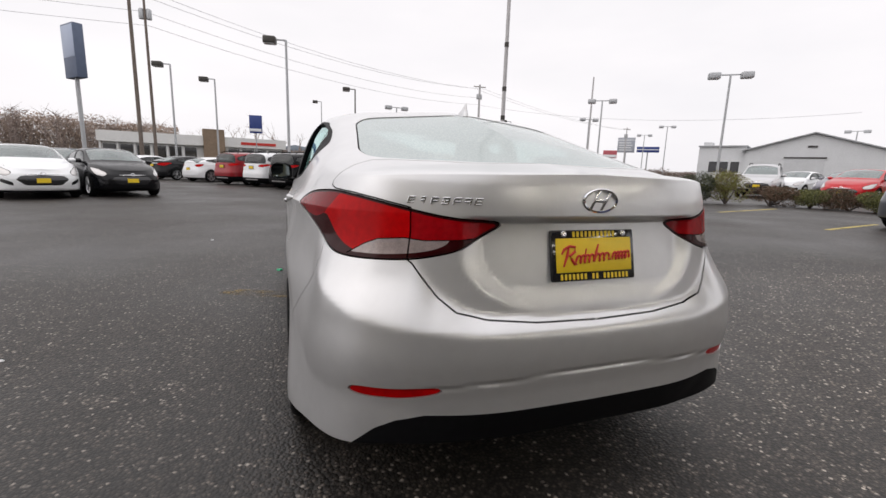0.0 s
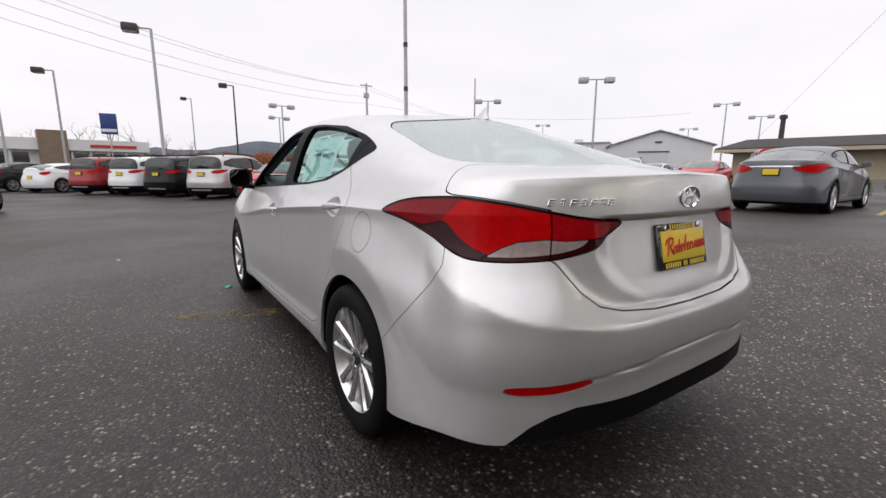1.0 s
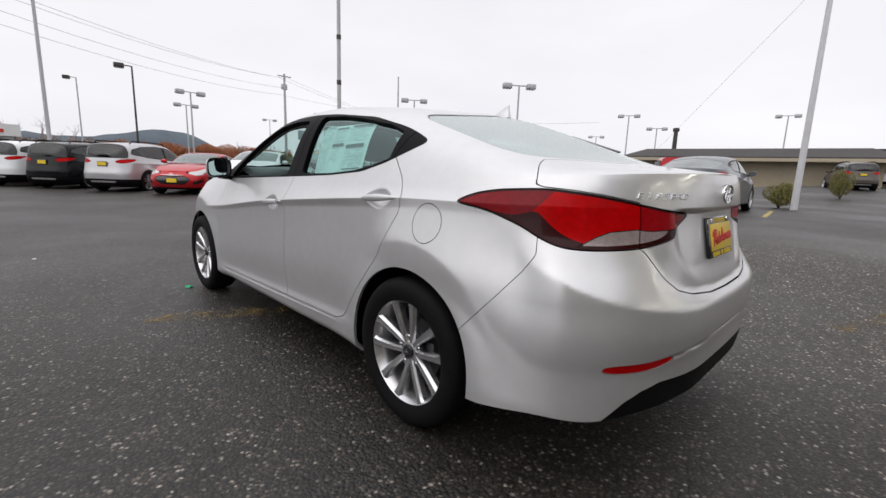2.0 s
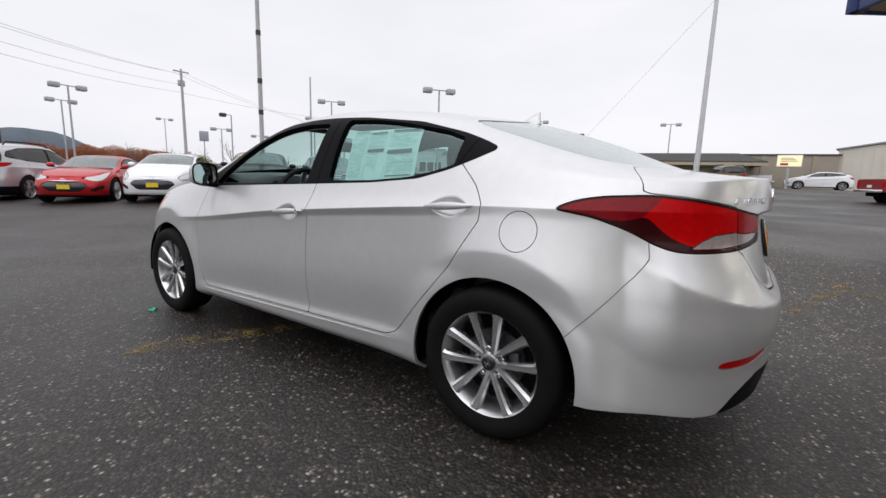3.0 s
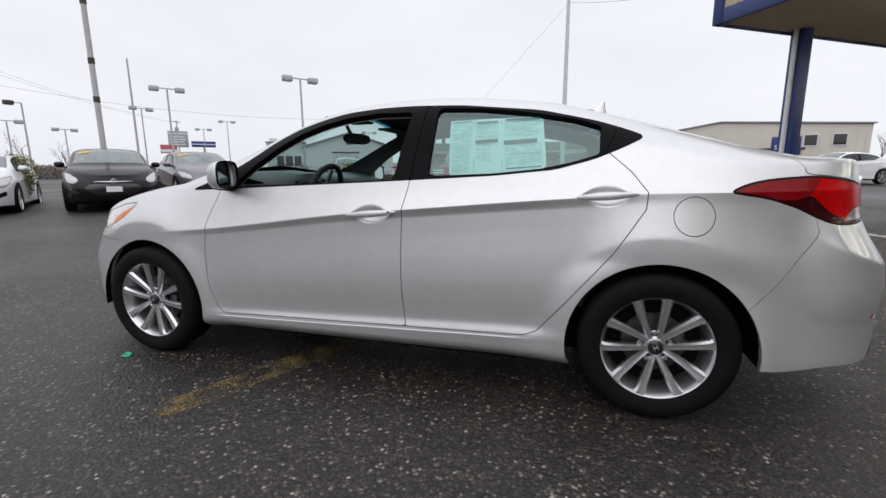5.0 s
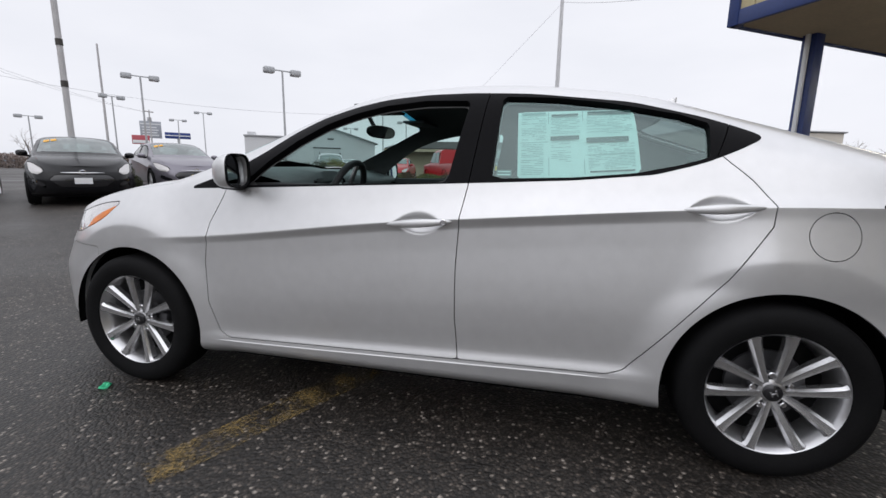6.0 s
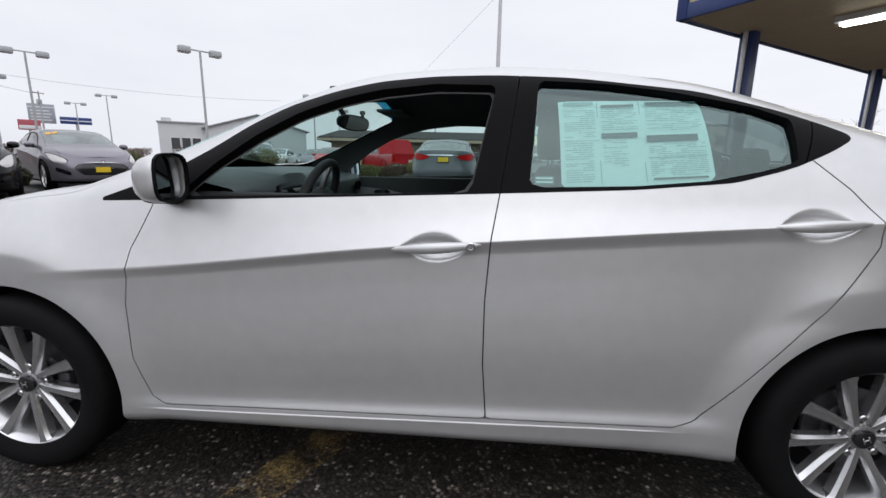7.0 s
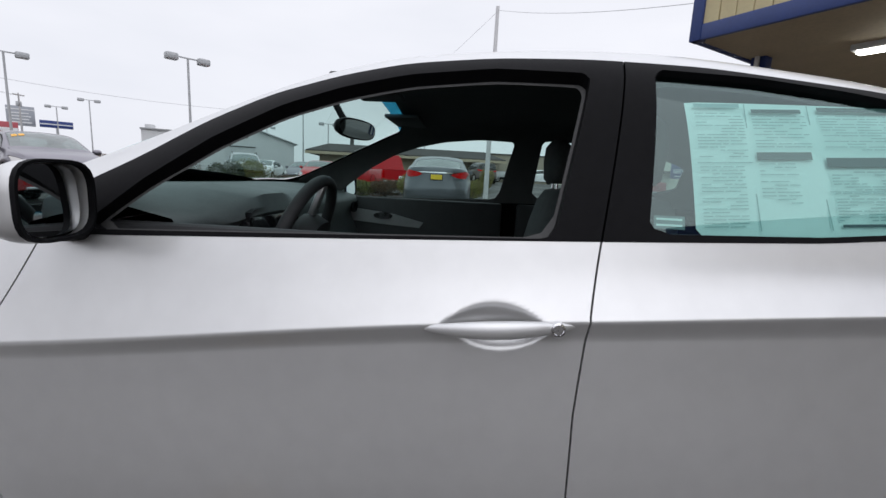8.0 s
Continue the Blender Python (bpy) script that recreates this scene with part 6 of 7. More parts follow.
def lamp_post(x, y, h, turn, heads=2, material=STEEL, size=1.0):
    ob = root("lamp_post", "tall grey steel lot lamp with " + ("twin box heads" if heads == 2 else "a single head"), "street lamp", "lot lamps")
    z = ground_z(x, y)
    ob.matrix_basis = Matrix.Translation((x, y, z)) @ Matrix.Rotation(radians(turn), 4, "Z")
    bm = tube(bmesh.new(), [(0, 0, 0.5), (0, 0, h - 0.1)], [0.085 * size, 0.06 * size], 12)
    part("pole", bm, material, ob)
    bm = lathe(bmesh.new(), [(0.28, 0.0), (0.28, 0.55), (0.24, 0.6), (0.001, 0.6)], 20, "z")
    part("footing", bm, CONCRETE, ob, "round concrete footing")
    bm = bmesh.new()
    reach = 0.55 if heads == 2 else 0.5
    box(bm, (-reach if heads == 2 else 0.0, -0.03, h - 0.14), (reach, 0.03, h - 0.06), 0.01)
    part("arm", bm, material, ob)
    for s_ in ((-1, 1) if heads == 2 else (1,)):
        head = new("lamp_head")
        head.parent = ob
        bm = bmesh.new()
        loft(bm, [[(s_ * (reach + 0.34) + a * 0.34 * k, b * 0.26 * k, z_) for a, b in oval(0, 0, 1, 1, 8, 24)] for z_, k in ((h - 0.32, 0.95), (h - 0.28, 1.0), (h - 0.02, 1.0), (h + 0.03, 0.90))])
        part("housing", bm, BRONZE if heads == 1 else material, head)
        bm = bmesh.new()
        box(bm, (s_ * (reach + 0.34) - 0.28, -0.21, h - 0.345), (s_ * (reach + 0.34) + 0.28, 0.21, h - 0.318), 0.01)
        part("lens", bm, LENS, head, "pale lens")
    return ob


# places and heights of the heads over the sedan's ground
for x, y, z, turn, heads, mt in ((25.16, 18.82, 7.44, -38, 2, STEEL), (25.93, 31.54, 7.64, -35, 2, STEEL), (36.25, 46.69, 8.15, -10, 2, STEEL), (55.94, 52.9, 9.0, -40, 2, STEEL), (57.85, 59.5, 8.2, -40, 2, STEEL), (50.8, 21.6, 8.34, -65, 2, STEEL), (57.4, 20.7, 7.44, -65, 2, STEEL), (66.0, 33.2, 7.5, -60, 2, STEEL),
                                 (9.98, 43.56, 7.25, 8, 2, STEEL), (12.14, 53.56, 7.24, 8, 2, STEEL), (32.2, 79.3, 9.26, -10, 2, STEEL), (62.3, 8.13, 8.75, -80, 2, STEEL), (27.5, 53.5, 6.18, -20, 2, STEEL), (36.1, 58.7, 6.26, -20, 2, STEEL),
                                 (-0.71, 24.75, 7.72, 170, 1, STEEL), (-6.26, 39.9, 7.82, 170, 1, STEEL), (-8.7, 36.5, 8.04, 170, 1, STEEL), (4.0, 64.0, 10.0, 170, 1, STEEL), (5.59, 42.5, 8.48, 175, 1, BRONZE), (24.64, 46.2, 7.07, 165, 1, STEEL)):
    lamp_post(x, y, z - ground_z(x, y) + 0.14, turn, heads, mt)


def utility_pole(x, y, h, r, material, arms=1, bands=False, label="weathered timber utility pole with a crossarm"):
    ob = root("utility_pole", label, "utility pole", "utility poles")
    ob.location = (x, y, ground_z(x, y))
    bm = tube(bmesh.new(), [(0, 0, 0), (0, 0, h * 0.5), (0, 0, h)], [r, r * 0.85, r * 0.65], 14)
    part("pole", bm, material, ob)
    for k in range(arms):
        bm = bmesh.new()
        box(bm, (-1.1, -0.06, h - 0.45 - 0.9 * k), (1.1, 0.06, h - 0.32 - 0.9 * k), 0.01)
        part("crossarm", bm, TIMBER, ob)
        for dx in (-1.0, -0.5, 0.5, 1.0):
            bm = lathe(bmesh.new(), [(0.03, 0.0), (0.05, 0.05), (0.03, 0.12), (0.001, 0.13)], 10, "z", (dx, 0, h - 0.32 - 0.9 * k))
            part("insulator", bm, LENS, ob)
    if arms:
        for dx in (-0.28, 0.28):
            bm = lathe(bmesh.new(), [(0.001, 0.0), (0.2, 0.0), (0.22, 0.1), (0.22, 0.75), (0.15, 0.85), (0.001, 0.86)], 16, "z", (dx, 0.1, h - 2.4))
            part("transformer", bm, STEEL, ob, "grey transformer drum")
    if bands:
        for z in (h * 0.42, h * 0.30, h * 0.22):
            bm = lathe(bmesh.new(), [(r * 0.92, -0.08), (r * 1.06, -0.08), (r * 1.06, 0.08), (r * 0.92, 0.08)], 14, "z", (0, 0, z))
            part("band", bm, BRONZE, ob, "dark metal band")
    return ob


PALEPOLE = mat("pale_grey_pole", (0.46, 0.45, 0.45), 0.7, 0.1, noise_scale=4, noise_amount=0.15)
utility_pole(6.92, 13.44, 13.0, 0.078, PALEPOLE, 0, True, "tall pale grey pole with dark metal bands")
utility_pole(15.2, 0.7, 7.0, 0.095, mat("white_grey_pole", (0.62, 0.62, 0.63), 0.6, noise_scale=4, noise_amount=0.1), 0, False, "slim pale grey pole holding wires")
utility_pole(-11.5, 38.7, 17.0, 0.155, TIMBER, 0)
utility_pole(-12.0, 44.8, 15.5, 0.14, TIMBER, 1)
utility_pole(30.8, 69.8, 15.5, 0.24, PALEPOLE, 1)
utility_pole(51.65, 66.6, 18.2, 0.19, PALEPOLE, 0, False, "slim pale utility pole")
utility_pole(78.0, 86.5, 12.6, 0.18, PALEPOLE, 1)
WIRE = mat("wire_grey", (0.22, 0.22, 0.23), 0.6)


def wire(a, b, sag, r=0.012):
    pts = [Vector(a).lerp(Vector(b), k / 14) - Vector((0, 0, sag * 4 * (k / 14) * (1 - k / 14))) for k in range(15)]
    tagged(part("overhead_wire", tube(bmesh.new(), pts, r, 6), WIRE), "thin dark overhead wire strung between poles", "wire", "overhead wires")


wire((15.2, 0.7, 7.15), (6.7, -2.7, 4.35), 0.15, 0.005)
wire((15.2, 0.7, 7.1), (24.5, 9.0, 2.0), 0.0, 0.004)
for dz, dx in ((0.0, -1.0), (0.0, 1.0), (-1.5, 0.0), (-2.6, 0.2)):
    wire((-12.0 + dx, 44.8, 15.2 + dz), (30.8 + dx, 69.8, 15.1 + dz), 1.4, 0.016)
    wire((-12.0 + dx, 44.8, 15.2 + dz), (-70.0 + dx, 36.0, 15.2 + dz), 1.0, 0.014)
for dx in (-1.0, 1.0):
    wire((30.8 + dx, 69.8, 15.1), (78.0 + dx, 86.5, 12.3), 1.0, 0.016)
wire((30.8, 69.8, 12.4), (60.0, 30.0, 9.0), 1.6, 0.016)

# ---- signs ----
BLUE = mat("sign_blue", (0.02, 0.045, 0.20), 0.45, noise_scale=4, noise_amount=0.1)
SIGNGREY = mat("sign_grey", (0.36, 0.38, 0.42), 0.5, noise_scale=3, noise_amount=0.1)


def pole_sign(x, y, z0, z1, w, depth, turn, material, label, band=None):
    ob = root("pole_sign", label, "sign", "signs on poles")
    ob.matrix_basis = Matrix.Translation((x, y, ground_z(x, y))) @ Matrix.Rotation(radians(turn), 4, "Z")
    part("post", tube(bmesh.new(), [(0, 0, 0), (0, 0, z0 + 0.2)], 0.16 if w > 2 else 0.08, 14), STEEL, ob)
    bm = bmesh.new()
    box(bm, (-w / 2, -depth / 2, z0), (w / 2, depth / 2, z1), 0.04)
    part("cabinet", bm, material, ob)
    if band:
        bm = bmesh.new()
        box(bm, (-w / 2 + 0.06, -depth / 2 - 0.02, z0 + (z1 - z0) * band[0]), (w / 2 - 0.06, -depth / 2 - 0.003, z0 + (z1 - z0) * band[1]), 0.01)
        part("sign_face", bm, band[2], ob)
    return ob


sg = pole_sign(-16.8, 43.3, 7.5, 11.6, 2.2, 0.7, -50, mat("sign_blue_grey", (0.10, 0.13, 0.20), 0.5, noise_scale=3, noise_amount=0.1), "large two-part grey and blue pole sign", (0.38, 0.97, mat("pale_blue_panel", (0.36, 0.42, 0.55), 0.4)))
pole_sign(-4.9, 68.3, 5.5, 8.0, 1.7, 0.4, -8, BLUE, "blue pole sign with a pale emblem", (0.1, 0.25, WHITE))
pole_sign(35.5, 73.5, 5.6, 7.2, 1.35, 0.3, -20, SIGNGREY, "grey pole sign far behind the lot", None)
board = pole_sign(83.1, 91.9, 7.0, 10.8, 4.2, 0.6, -42, SIGNGREY, "grey board sign with rows of pale lines", (0.80, 0.86, WHITE))
for k in range(4):
    bm = bmesh.new()
    box(bm, (-1.7, -0.33, 7.5 + 0.6 * k), (1.5 - 0.3 * (k % 2), -0.302, 7.75 + 0.6 * k), 0.01)
    part("letter_row", bm, WHITE, board, "row of pale lettering")
pole_sign(85.7, 87.0, 7.0, 8.4, 5.2, 0.6, -42, BLUE, "wide dark blue sign with a pale line", (0.4, 0.55, WHITE))
pole_sign(51.2, 59.9, 3.8, 5.1, 2.2, 0.3, -35, mat("sign_red", (0.45, 0.09, 0.11), 0.5), "red and white sign beyond the rows", (0.1, 0.45, WHITE))
# blue sign board that shows the way to the workshop
serv = pole_sign(17.75, -7.7, 1.30, 2.02, 0.94, 0.06, -102, BLUE, "blue board on a post with white writing and an arrow")
bm = bmesh.new()
loft(bm, [[(0.15 * r * math.cos(2 * math.pi * k / 32), -0.032 - d, 1.89 + 0.08 * r * math.sin(2 * math.pi * k / 32)) for k in range(32)] for r, d in ((1.0, 0.0), (1.0, 0.008), (0.80, 0.008), (0.80, 0.0))], caps=False)
for sx in (-0.045, 0.045):
    box(bm, (sx - 0.016, -0.041, 1.84), (sx + 0.016, -0.031, 1.94), 0.002, 1)
part("oval_mark", bm, WHITE, serv, "white oval mark")
bm = bmesh.new()
box(bm, (-0.30, -0.041, 1.385), (0.20, -0.031, 1.42), 0.002, 1)
loft(bm, [[(0.20, y_, 1.365), (0.30, y_, 1.4025), (0.20, y_, 1.44)] for y_ in (-0.041, -0.031)])
part("arrow", bm, WHITE, serv, "white arrow")
cu = bpy.data.curves.new("lettering", "FONT")
cu.body, cu.size, cu.extrude, cu.align_x, cu.offset = "SERVICE", 0.25, 0.004, "CENTER", 0.004
txt = new("lettering", cu)
bpy.context.view_layer.update()
letter_mesh = bpy.data.meshes.new_from_object(txt)
bpy.data.objects.remove(txt)
letter_mesh.materials.clear()
letter_mesh.materials.append(WHITE)
letters = new("lettering", letter_mesh)
letters.parent = serv
letters["label"] = "white capital lettering"
letters.matrix_basis = Matrix.Translation((0, -0.036, 1.53)) @ Matrix.Rotation(radians(90), 4, "X") @ Matrix.Scale(0.80, 4, (1, 0, 0))

# ---- sales canopy ----
TAN = mat("tan_ribbed_panel", (0.50, 0.43, 0.25), 0.6, noise_scale=2, noise_amount=0.08)
NAVY = mat("navy_paint", (0.018, 0.04, 0.16), 0.4, noise_scale=4, noise_amount=0.15)
SOFFIT = mat("soffit_brown", (0.58, 0.47, 0.30), 0.7, noise_scale=2, noise_amount=0.12)
can = root("canopy", "sales canopy with tan ribbed fascia and navy trim", "canopy")
AV, BV = Vector((0.565, -0.825, 0)), Vector((-0.825, -0.565, 0))
CM = Matrix(((AV.x, BV.x, 0, 4.80), (AV.y, BV.y, 0, -1.57), (0, 0, 1, 0), (0, 0, 0, 1)))
LA, LB, Z0 = 14.0, 9.0, 3.08


def can_box(name, lo, hi, material, bevel=0.0, label=""):
    bm = bmesh.new()
    box(bm, lo, hi, bevel)
    for v in bm.verts:
        v.co = CM @ v.co
    bmesh.ops.recalc_face_normals(bm, faces=bm.faces)
    return part(name, bm, material, can, label)


can_box("soffit", (0.02, 0.02, Z0 + 0.03), (LA - 0.02, LB - 0.02, Z0 + 0.12), SOFFIT, 0, "brown soffit")
can_box("deck", (0.05, 0.05, Z0 + 1.1), (LA - 0.05, LB - 0.05, Z0 + 1.2), TAN)
for name, lo, hi in (("trim", (-0.04, -0.04, Z0), (0.02, LB + 0.04, Z0 + 0.20)), ("trim", (-0.04, -0.04, Z0), (LA, 0.02, Z0 + 0.20)), ("trim", (-0.04, -0.04, Z0 + 1.15), (0.02, LB + 0.04, Z0 + 1.3)), ("trim", (-0.04, -0.04, Z0 + 1.15), (LA, 0.02, Z0 + 1.3)), ("corner_trim", (-0.05, -0.05, Z0), (0.10, 0.10, Z0 + 1.3))):
    can_box(name, lo, hi, NAVY, 0.01, "navy trim")
for k in range(int(LB / 0.1) - 1):
    can_box("fascia_rib", (-0.012 - 0.012 * (k % 2), 0.10 + 0.1 * k, Z0 + 0.2), (0.02, 0.20 + 0.1 * k - 0.006, Z0 + 1.15), TAN)
for k in range(60):
    can_box("fascia_rib", (0.10 + 0.1 * k, -0.012 - 0.012 * (k % 2), Z0 + 0.2), (0.20 + 0.1 * k - 0.006, 0.02, Z0 + 1.15), TAN)
for a in (1.5, 6.5, 11.5):
    for b in (0.17, 6.5):
        p = CM @ Vector((a, b, 0))
        can_box("post", (a - 0.10, b - 0.10, ground_z(p.x, p.y) - 0.02), (a + 0.10, b + 0.10, Z0 + 0.05), NAVY, 0.012, "navy square post")
        can_box("post_drain", (a - 0.15, b - 0.03, ground_z(p.x, p.y)), (a - 0.102, b + 0.03, Z0 + 0.05), WHITE, 0.01, "white drain pipe")
for a in (6.5, 11.5):
    can_box("beam", (a - 0.1, 0.3, Z0 - 0.10), (a + 0.1, LB - 0.1, Z0 + 0.04), SOFFIT, 0.01, "brown beam")
TUBE = bpy.data.materials.new("lit_tube")
TUBE.use_nodes = True
TUBE.node_tree.nodes["Principled BSDF"].inputs["Emission Color"].default_value = (1.0, 0.97, 0.85, 1)
TUBE.node_tree.nodes["Principled BSDF"].inputs["Emission Strength"].default_value = 11.0
for a, b in ((1.75, 1.15), (1.75, 4.6), (3.9, 1.15), (3.9, 4.6), (7.6, 1.6), (7.6, 4.6)):
    lt = root("canopy_light", "lit fluorescent strip light under the canopy", "strip light", "canopy lights")
    for name, lo, hi, mt in (("housing", (a - 0.12, b, Z0 - 0.05), (a + 0.12, b + 2.4, Z0 + 0.03), WHITE), ("tube", (a - 0.07, b + 0.05, Z0 - 0.09), (a - 0.02, b + 2.35, Z0 - 0.05), TUBE), ("tube", (a + 0.02, b + 0.05, Z0 - 0.09), (a + 0.07, b + 2.35, Z0 - 0.05), TUBE)):
        bm = bmesh.new()
        box(bm, lo, hi, 0.01)
        for v in bm.verts:
            v.co = CM @ v.co
        bmesh.ops.recalc_face_normals(bm, faces=bm.faces)
        part(name, bm, mt, lt)

# the showroom that the canopy belongs to
show = root("showroom", "tan showroom with dark glass doors behind the canopy", "building")
for name, lo, hi, mt in [("wall", (14.03, 5.0, 0), (26.0, 22.0, 4.4), TAN), ("coping", (13.98, 4.95, 4.402), (26.05, 22.05, 4.6), NAVY)] + [("window", (13.99, b, 0.35), (14.026, b + 2.0, 2.6), GLOSSBLACK) for b in (6.0, 9.0, 12.0, 15.0, 18.0)]:
    bm = bmesh.new()
    box(bm, lo, hi, 0.01)
    for v in bm.verts:
        v.co = CM @ v.co
    bmesh.ops.recalc_face_normals(bm, faces=bm.faces)
    part(name, bm, mt, show)


PALETAN = mat("pale_tan_stucco", (0.66, 0.61, 0.49), 0.8, noise_scale=1.5, noise_amount=0.06, bump=0.15, bump_scale=60)
# its long front runs on past the end of the canopy
# unseen wall, added to block the low sky and darken the sedan's reflections
wing = [("wall", (-6.0, 10.0, 0), (13.9, 22.0, 4.3), PALETAN), ("coping", (-6.05, 9.95, 4.302), (13.95, 22.05, 4.75), NAVY)]
wing += [("window", (a, 9.975, 0.45), (a + 2.2, 9.997, 2.5), GLOSSBLACK) for a in (-5.0, -2.2, 0.6, 3.4, 6.2, 9.0)]
for name, lo, hi, mt in wing:
    bm = bmesh.new()
    box(bm, lo, hi, 0.01)
    for v in bm.verts:
        v.co = CM @ v.co
    bmesh.ops.recalc_face_normals(bm, faces=bm.faces)
    part(name, bm, mt, show)


# ---- buildings ----
def wall_mat(name, colour, amount=0.08):
    return mat(name, colour, 0.8, noise_scale=0.8, noise_amount=amount, bump=0.1, bump_scale=30)


GREYWALL, TANWALL, TAUPE, BEIGE = wall_mat("grey_siding", (0.62, 0.63, 0.64)), wall_mat("tan_wall", (0.42, 0.36, 0.26)), wall_mat("taupe_wall", (0.33, 0.29, 0.23)), wall_mat("beige_siding", (0.64, 0.60, 0.53))
GREYROOF, DARKROOF = wall_mat("grey_roof", (0.34, 0.35, 0.36)), wall_mat("dark_shingle", (0.055, 0.05, 0.048), 0.2)
OFFWHITE = wall_mat("offwhite_parapet", (0.70, 0.70, 0.68))
STONE = wall_mat("brown_stone", (0.22, 0.16, 0.11), 0.25)


def along(a, b):
    """A frame with x from a to b on the ground, y into the building."""
    d = Vector((b[0] - a[0], b[1] - a[1], 0))
    x = d.normalized()
    y = Vector((-x.y, x.x, 0))
    return Matrix(((x.x, y.x, 0, a[0]), (x.y, y.y, 0, a[1]), (0, 0, 1, 0.0), (0, 0, 0, 1))), d.length


def block(name, parent, lo, hi, material, bevel=0.0, label=""):
    bm = bmesh.new()
    box(bm, lo, hi, bevel)
    return part(name, bm, material, parent, label)


def window_unit(parent, x0, x1, z0, z1, y, panes=2):
    """A framed window standing proud of its wall by a little, panes recessed."""
    w = new("window")
    w.parent = parent
    for lo, hi in (((x0 - 0.06, z0 - 0.06), (x1 + 0.06, z0)), ((x0 - 0.06, z1), (x1 + 0.06, z1 + 0.06)), ((x0 - 0.06, z0), (x0, z1)), ((x1, z0), (x1 + 0.06, z1))):
        block("frame", w, (lo[0], y - 0.06, lo[1]), (hi[0], y + 0.02, hi[1]), WHITE)
    n = panes
    for k in range(n):
        a, b = x0 + (x1 - x0) * k / n, x0 + (x1 - x0) * (k + 1) / n
        block("pane", w, (a + 0.02, y - 0.02, z0), (b - 0.02, y - 0.006, z1), GLOSSBLACK, 0, "dark glass pane")


# grey metal hall with a gable
m, n = along((55.2, 24.0), (46.2, 38.4))
hall = root("metal_hall", "grey metal hall with a gabled front and a flat wing", "building", "", m)
gw = 11.7
bm = bmesh.new()
loft(bm, [[(0.5, y, 0), (0.5 + gw, y, 0), (0.5 + gw, y, 4.45), (0.5 + gw / 2, y, 6.2), (0.5, y, 4.45)] for y in (0.0, -26.0)])
part("gable_wall", bm, GREYWALL, hall, sharp=20)
for s_ in (-1, 1):
    bm = bmesh.new()
    c_ = 0.5 + gw / 2
    loft(bm, [[(c_, y, 6.22), (c_ + s_ * (gw / 2 + 0.4), y, 4.35), (c_ + s_ * (gw / 2 + 0.4), y, 4.47), (c_, y, 6.35)] for y in (0.35, -26.2)])
    part("roof_slope", bm, GREYROOF, hall, sharp=20)
block("wing", hall, (gw + 0.5, -20, 0), (n, -0.4, 4.9), GREYWALL)
block("parapet", hall, (gw + 0.4, -20.2, 4.9), (n + 0.1, -0.2, 5.05), GREYROOF)
block("roof_box", hall, (n - 1.2, -3, 5.05), (n - 0.3, -1.2, 5.5), GREYWALL)
block("hall_door", hall, (5.2, 0.0, 0), (8.6, 0.06, 3.6), wall_mat("grey_door", (0.56, 0.57, 0.58)), 0, "pale grey roller door")
block("door_lintel", hall, (5.1, 0.0, 3.602), (8.7, 0.12, 3.75), DARKROOF, 0, "dark lintel")
block("vent", hall, (6.0, 0.0, 4.75), (6.8, 0.08, 4.95), DARKROOF, 0, "dark gable vent")
for k in range(3):
    window_unit(hall, gw + 1.0 + k * 1.1, gw + 1.9 + k * 1.1, 1.9, 3.2, -0.36, 1)

# low tan building with a dark mansard roof
m, n = along((41.6, -1.8), (38.6, 16.4))
lowb = root("low_building", "low tan building under a dark mansard roof", "building", "", m)
block("wall", lowb, (0.8, -11, 0), (n - 0.8, -1.2, 2.85), TANWALL)
bm = bmesh.new()
loft(bm, [[(x0, y0, z), (x1, y0, z), (x1, y1, z), (x0, y1, z)] for x0, x1, y0, y1, z in ((-0.2, n + 0.2, 0.3, -12.2, 2.8), (-0.2, n + 0.2, 0.3, -12.2, 3.1), (1.6, n - 1.6, -1.6, -10.4, 3.85), (1.7, n - 1.7, -1.7, -10.3, 3.85))])
part("mansard_roof", bm, DARKROOF, lowb, "dark shingle roof", sharp=20)
block("fascia", lowb, (-0.25, 0.25, 2.75), (n + 0.25, 0.36, 3.0), TANWALL, 0, "tan fascia board")
bm = tube(bmesh.new(), [(14.7, -2.2, 3.4), (14.7, -2.2, 5.45)], [0.2, 0.17], 14)
part("flue", bm, DARKROOF, lowb, "dark metal flue")
bm = lathe(bmesh.new(), [(0.26, 5.4), (0.28, 5.5), (0.26, 5.7), (0.001, 5.75)], 16, "z", (14.7, -2.2, 0))
part("flue_cap", bm, DARKROOF, lowb)

# long taupe building
m, n = along((46.8, -7.0), (45.2, 4.0))
taup = root("long_building", "long flat taupe building", "building", "", m)
block("wall", taup, (0, -14, 0), (n, 0, 3.85), TAUPE)
block("coping", taup, (-0.1, -14.1, 3.85), (n + 0.1, 0.1, 3.97), DARKROOF)
block("door", taup, (6.5, 0.0, 0), (7.6, 0.05, 2.1), DARKROOF, 0, "dark door")
for k in range(3):
    block("pilaster", taup, (1.5 + 3.6 * k, 0.0, 0), (1.8 + 3.6 * k, 0.10, 3.8), TAUPE)
sign = root("lit_sign", "pale yellow lit box sign with a red mark", "sign", "", Matrix.Translation((41.9, -3.4, 0)) @ Matrix.Rotation(radians(-95), 4, "Z"))
glow = mat("lit_sign_face", (0.85, 0.78, 0.45), 0.4)
glow.node_tree.nodes["Principled BSDF"].inputs["Emission Color"].default_value = (1.0, 0.88, 0.55, 1)
glow.node_tree.nodes["Principled BSDF"].inputs["Emission Strength"].default_value = 0.5
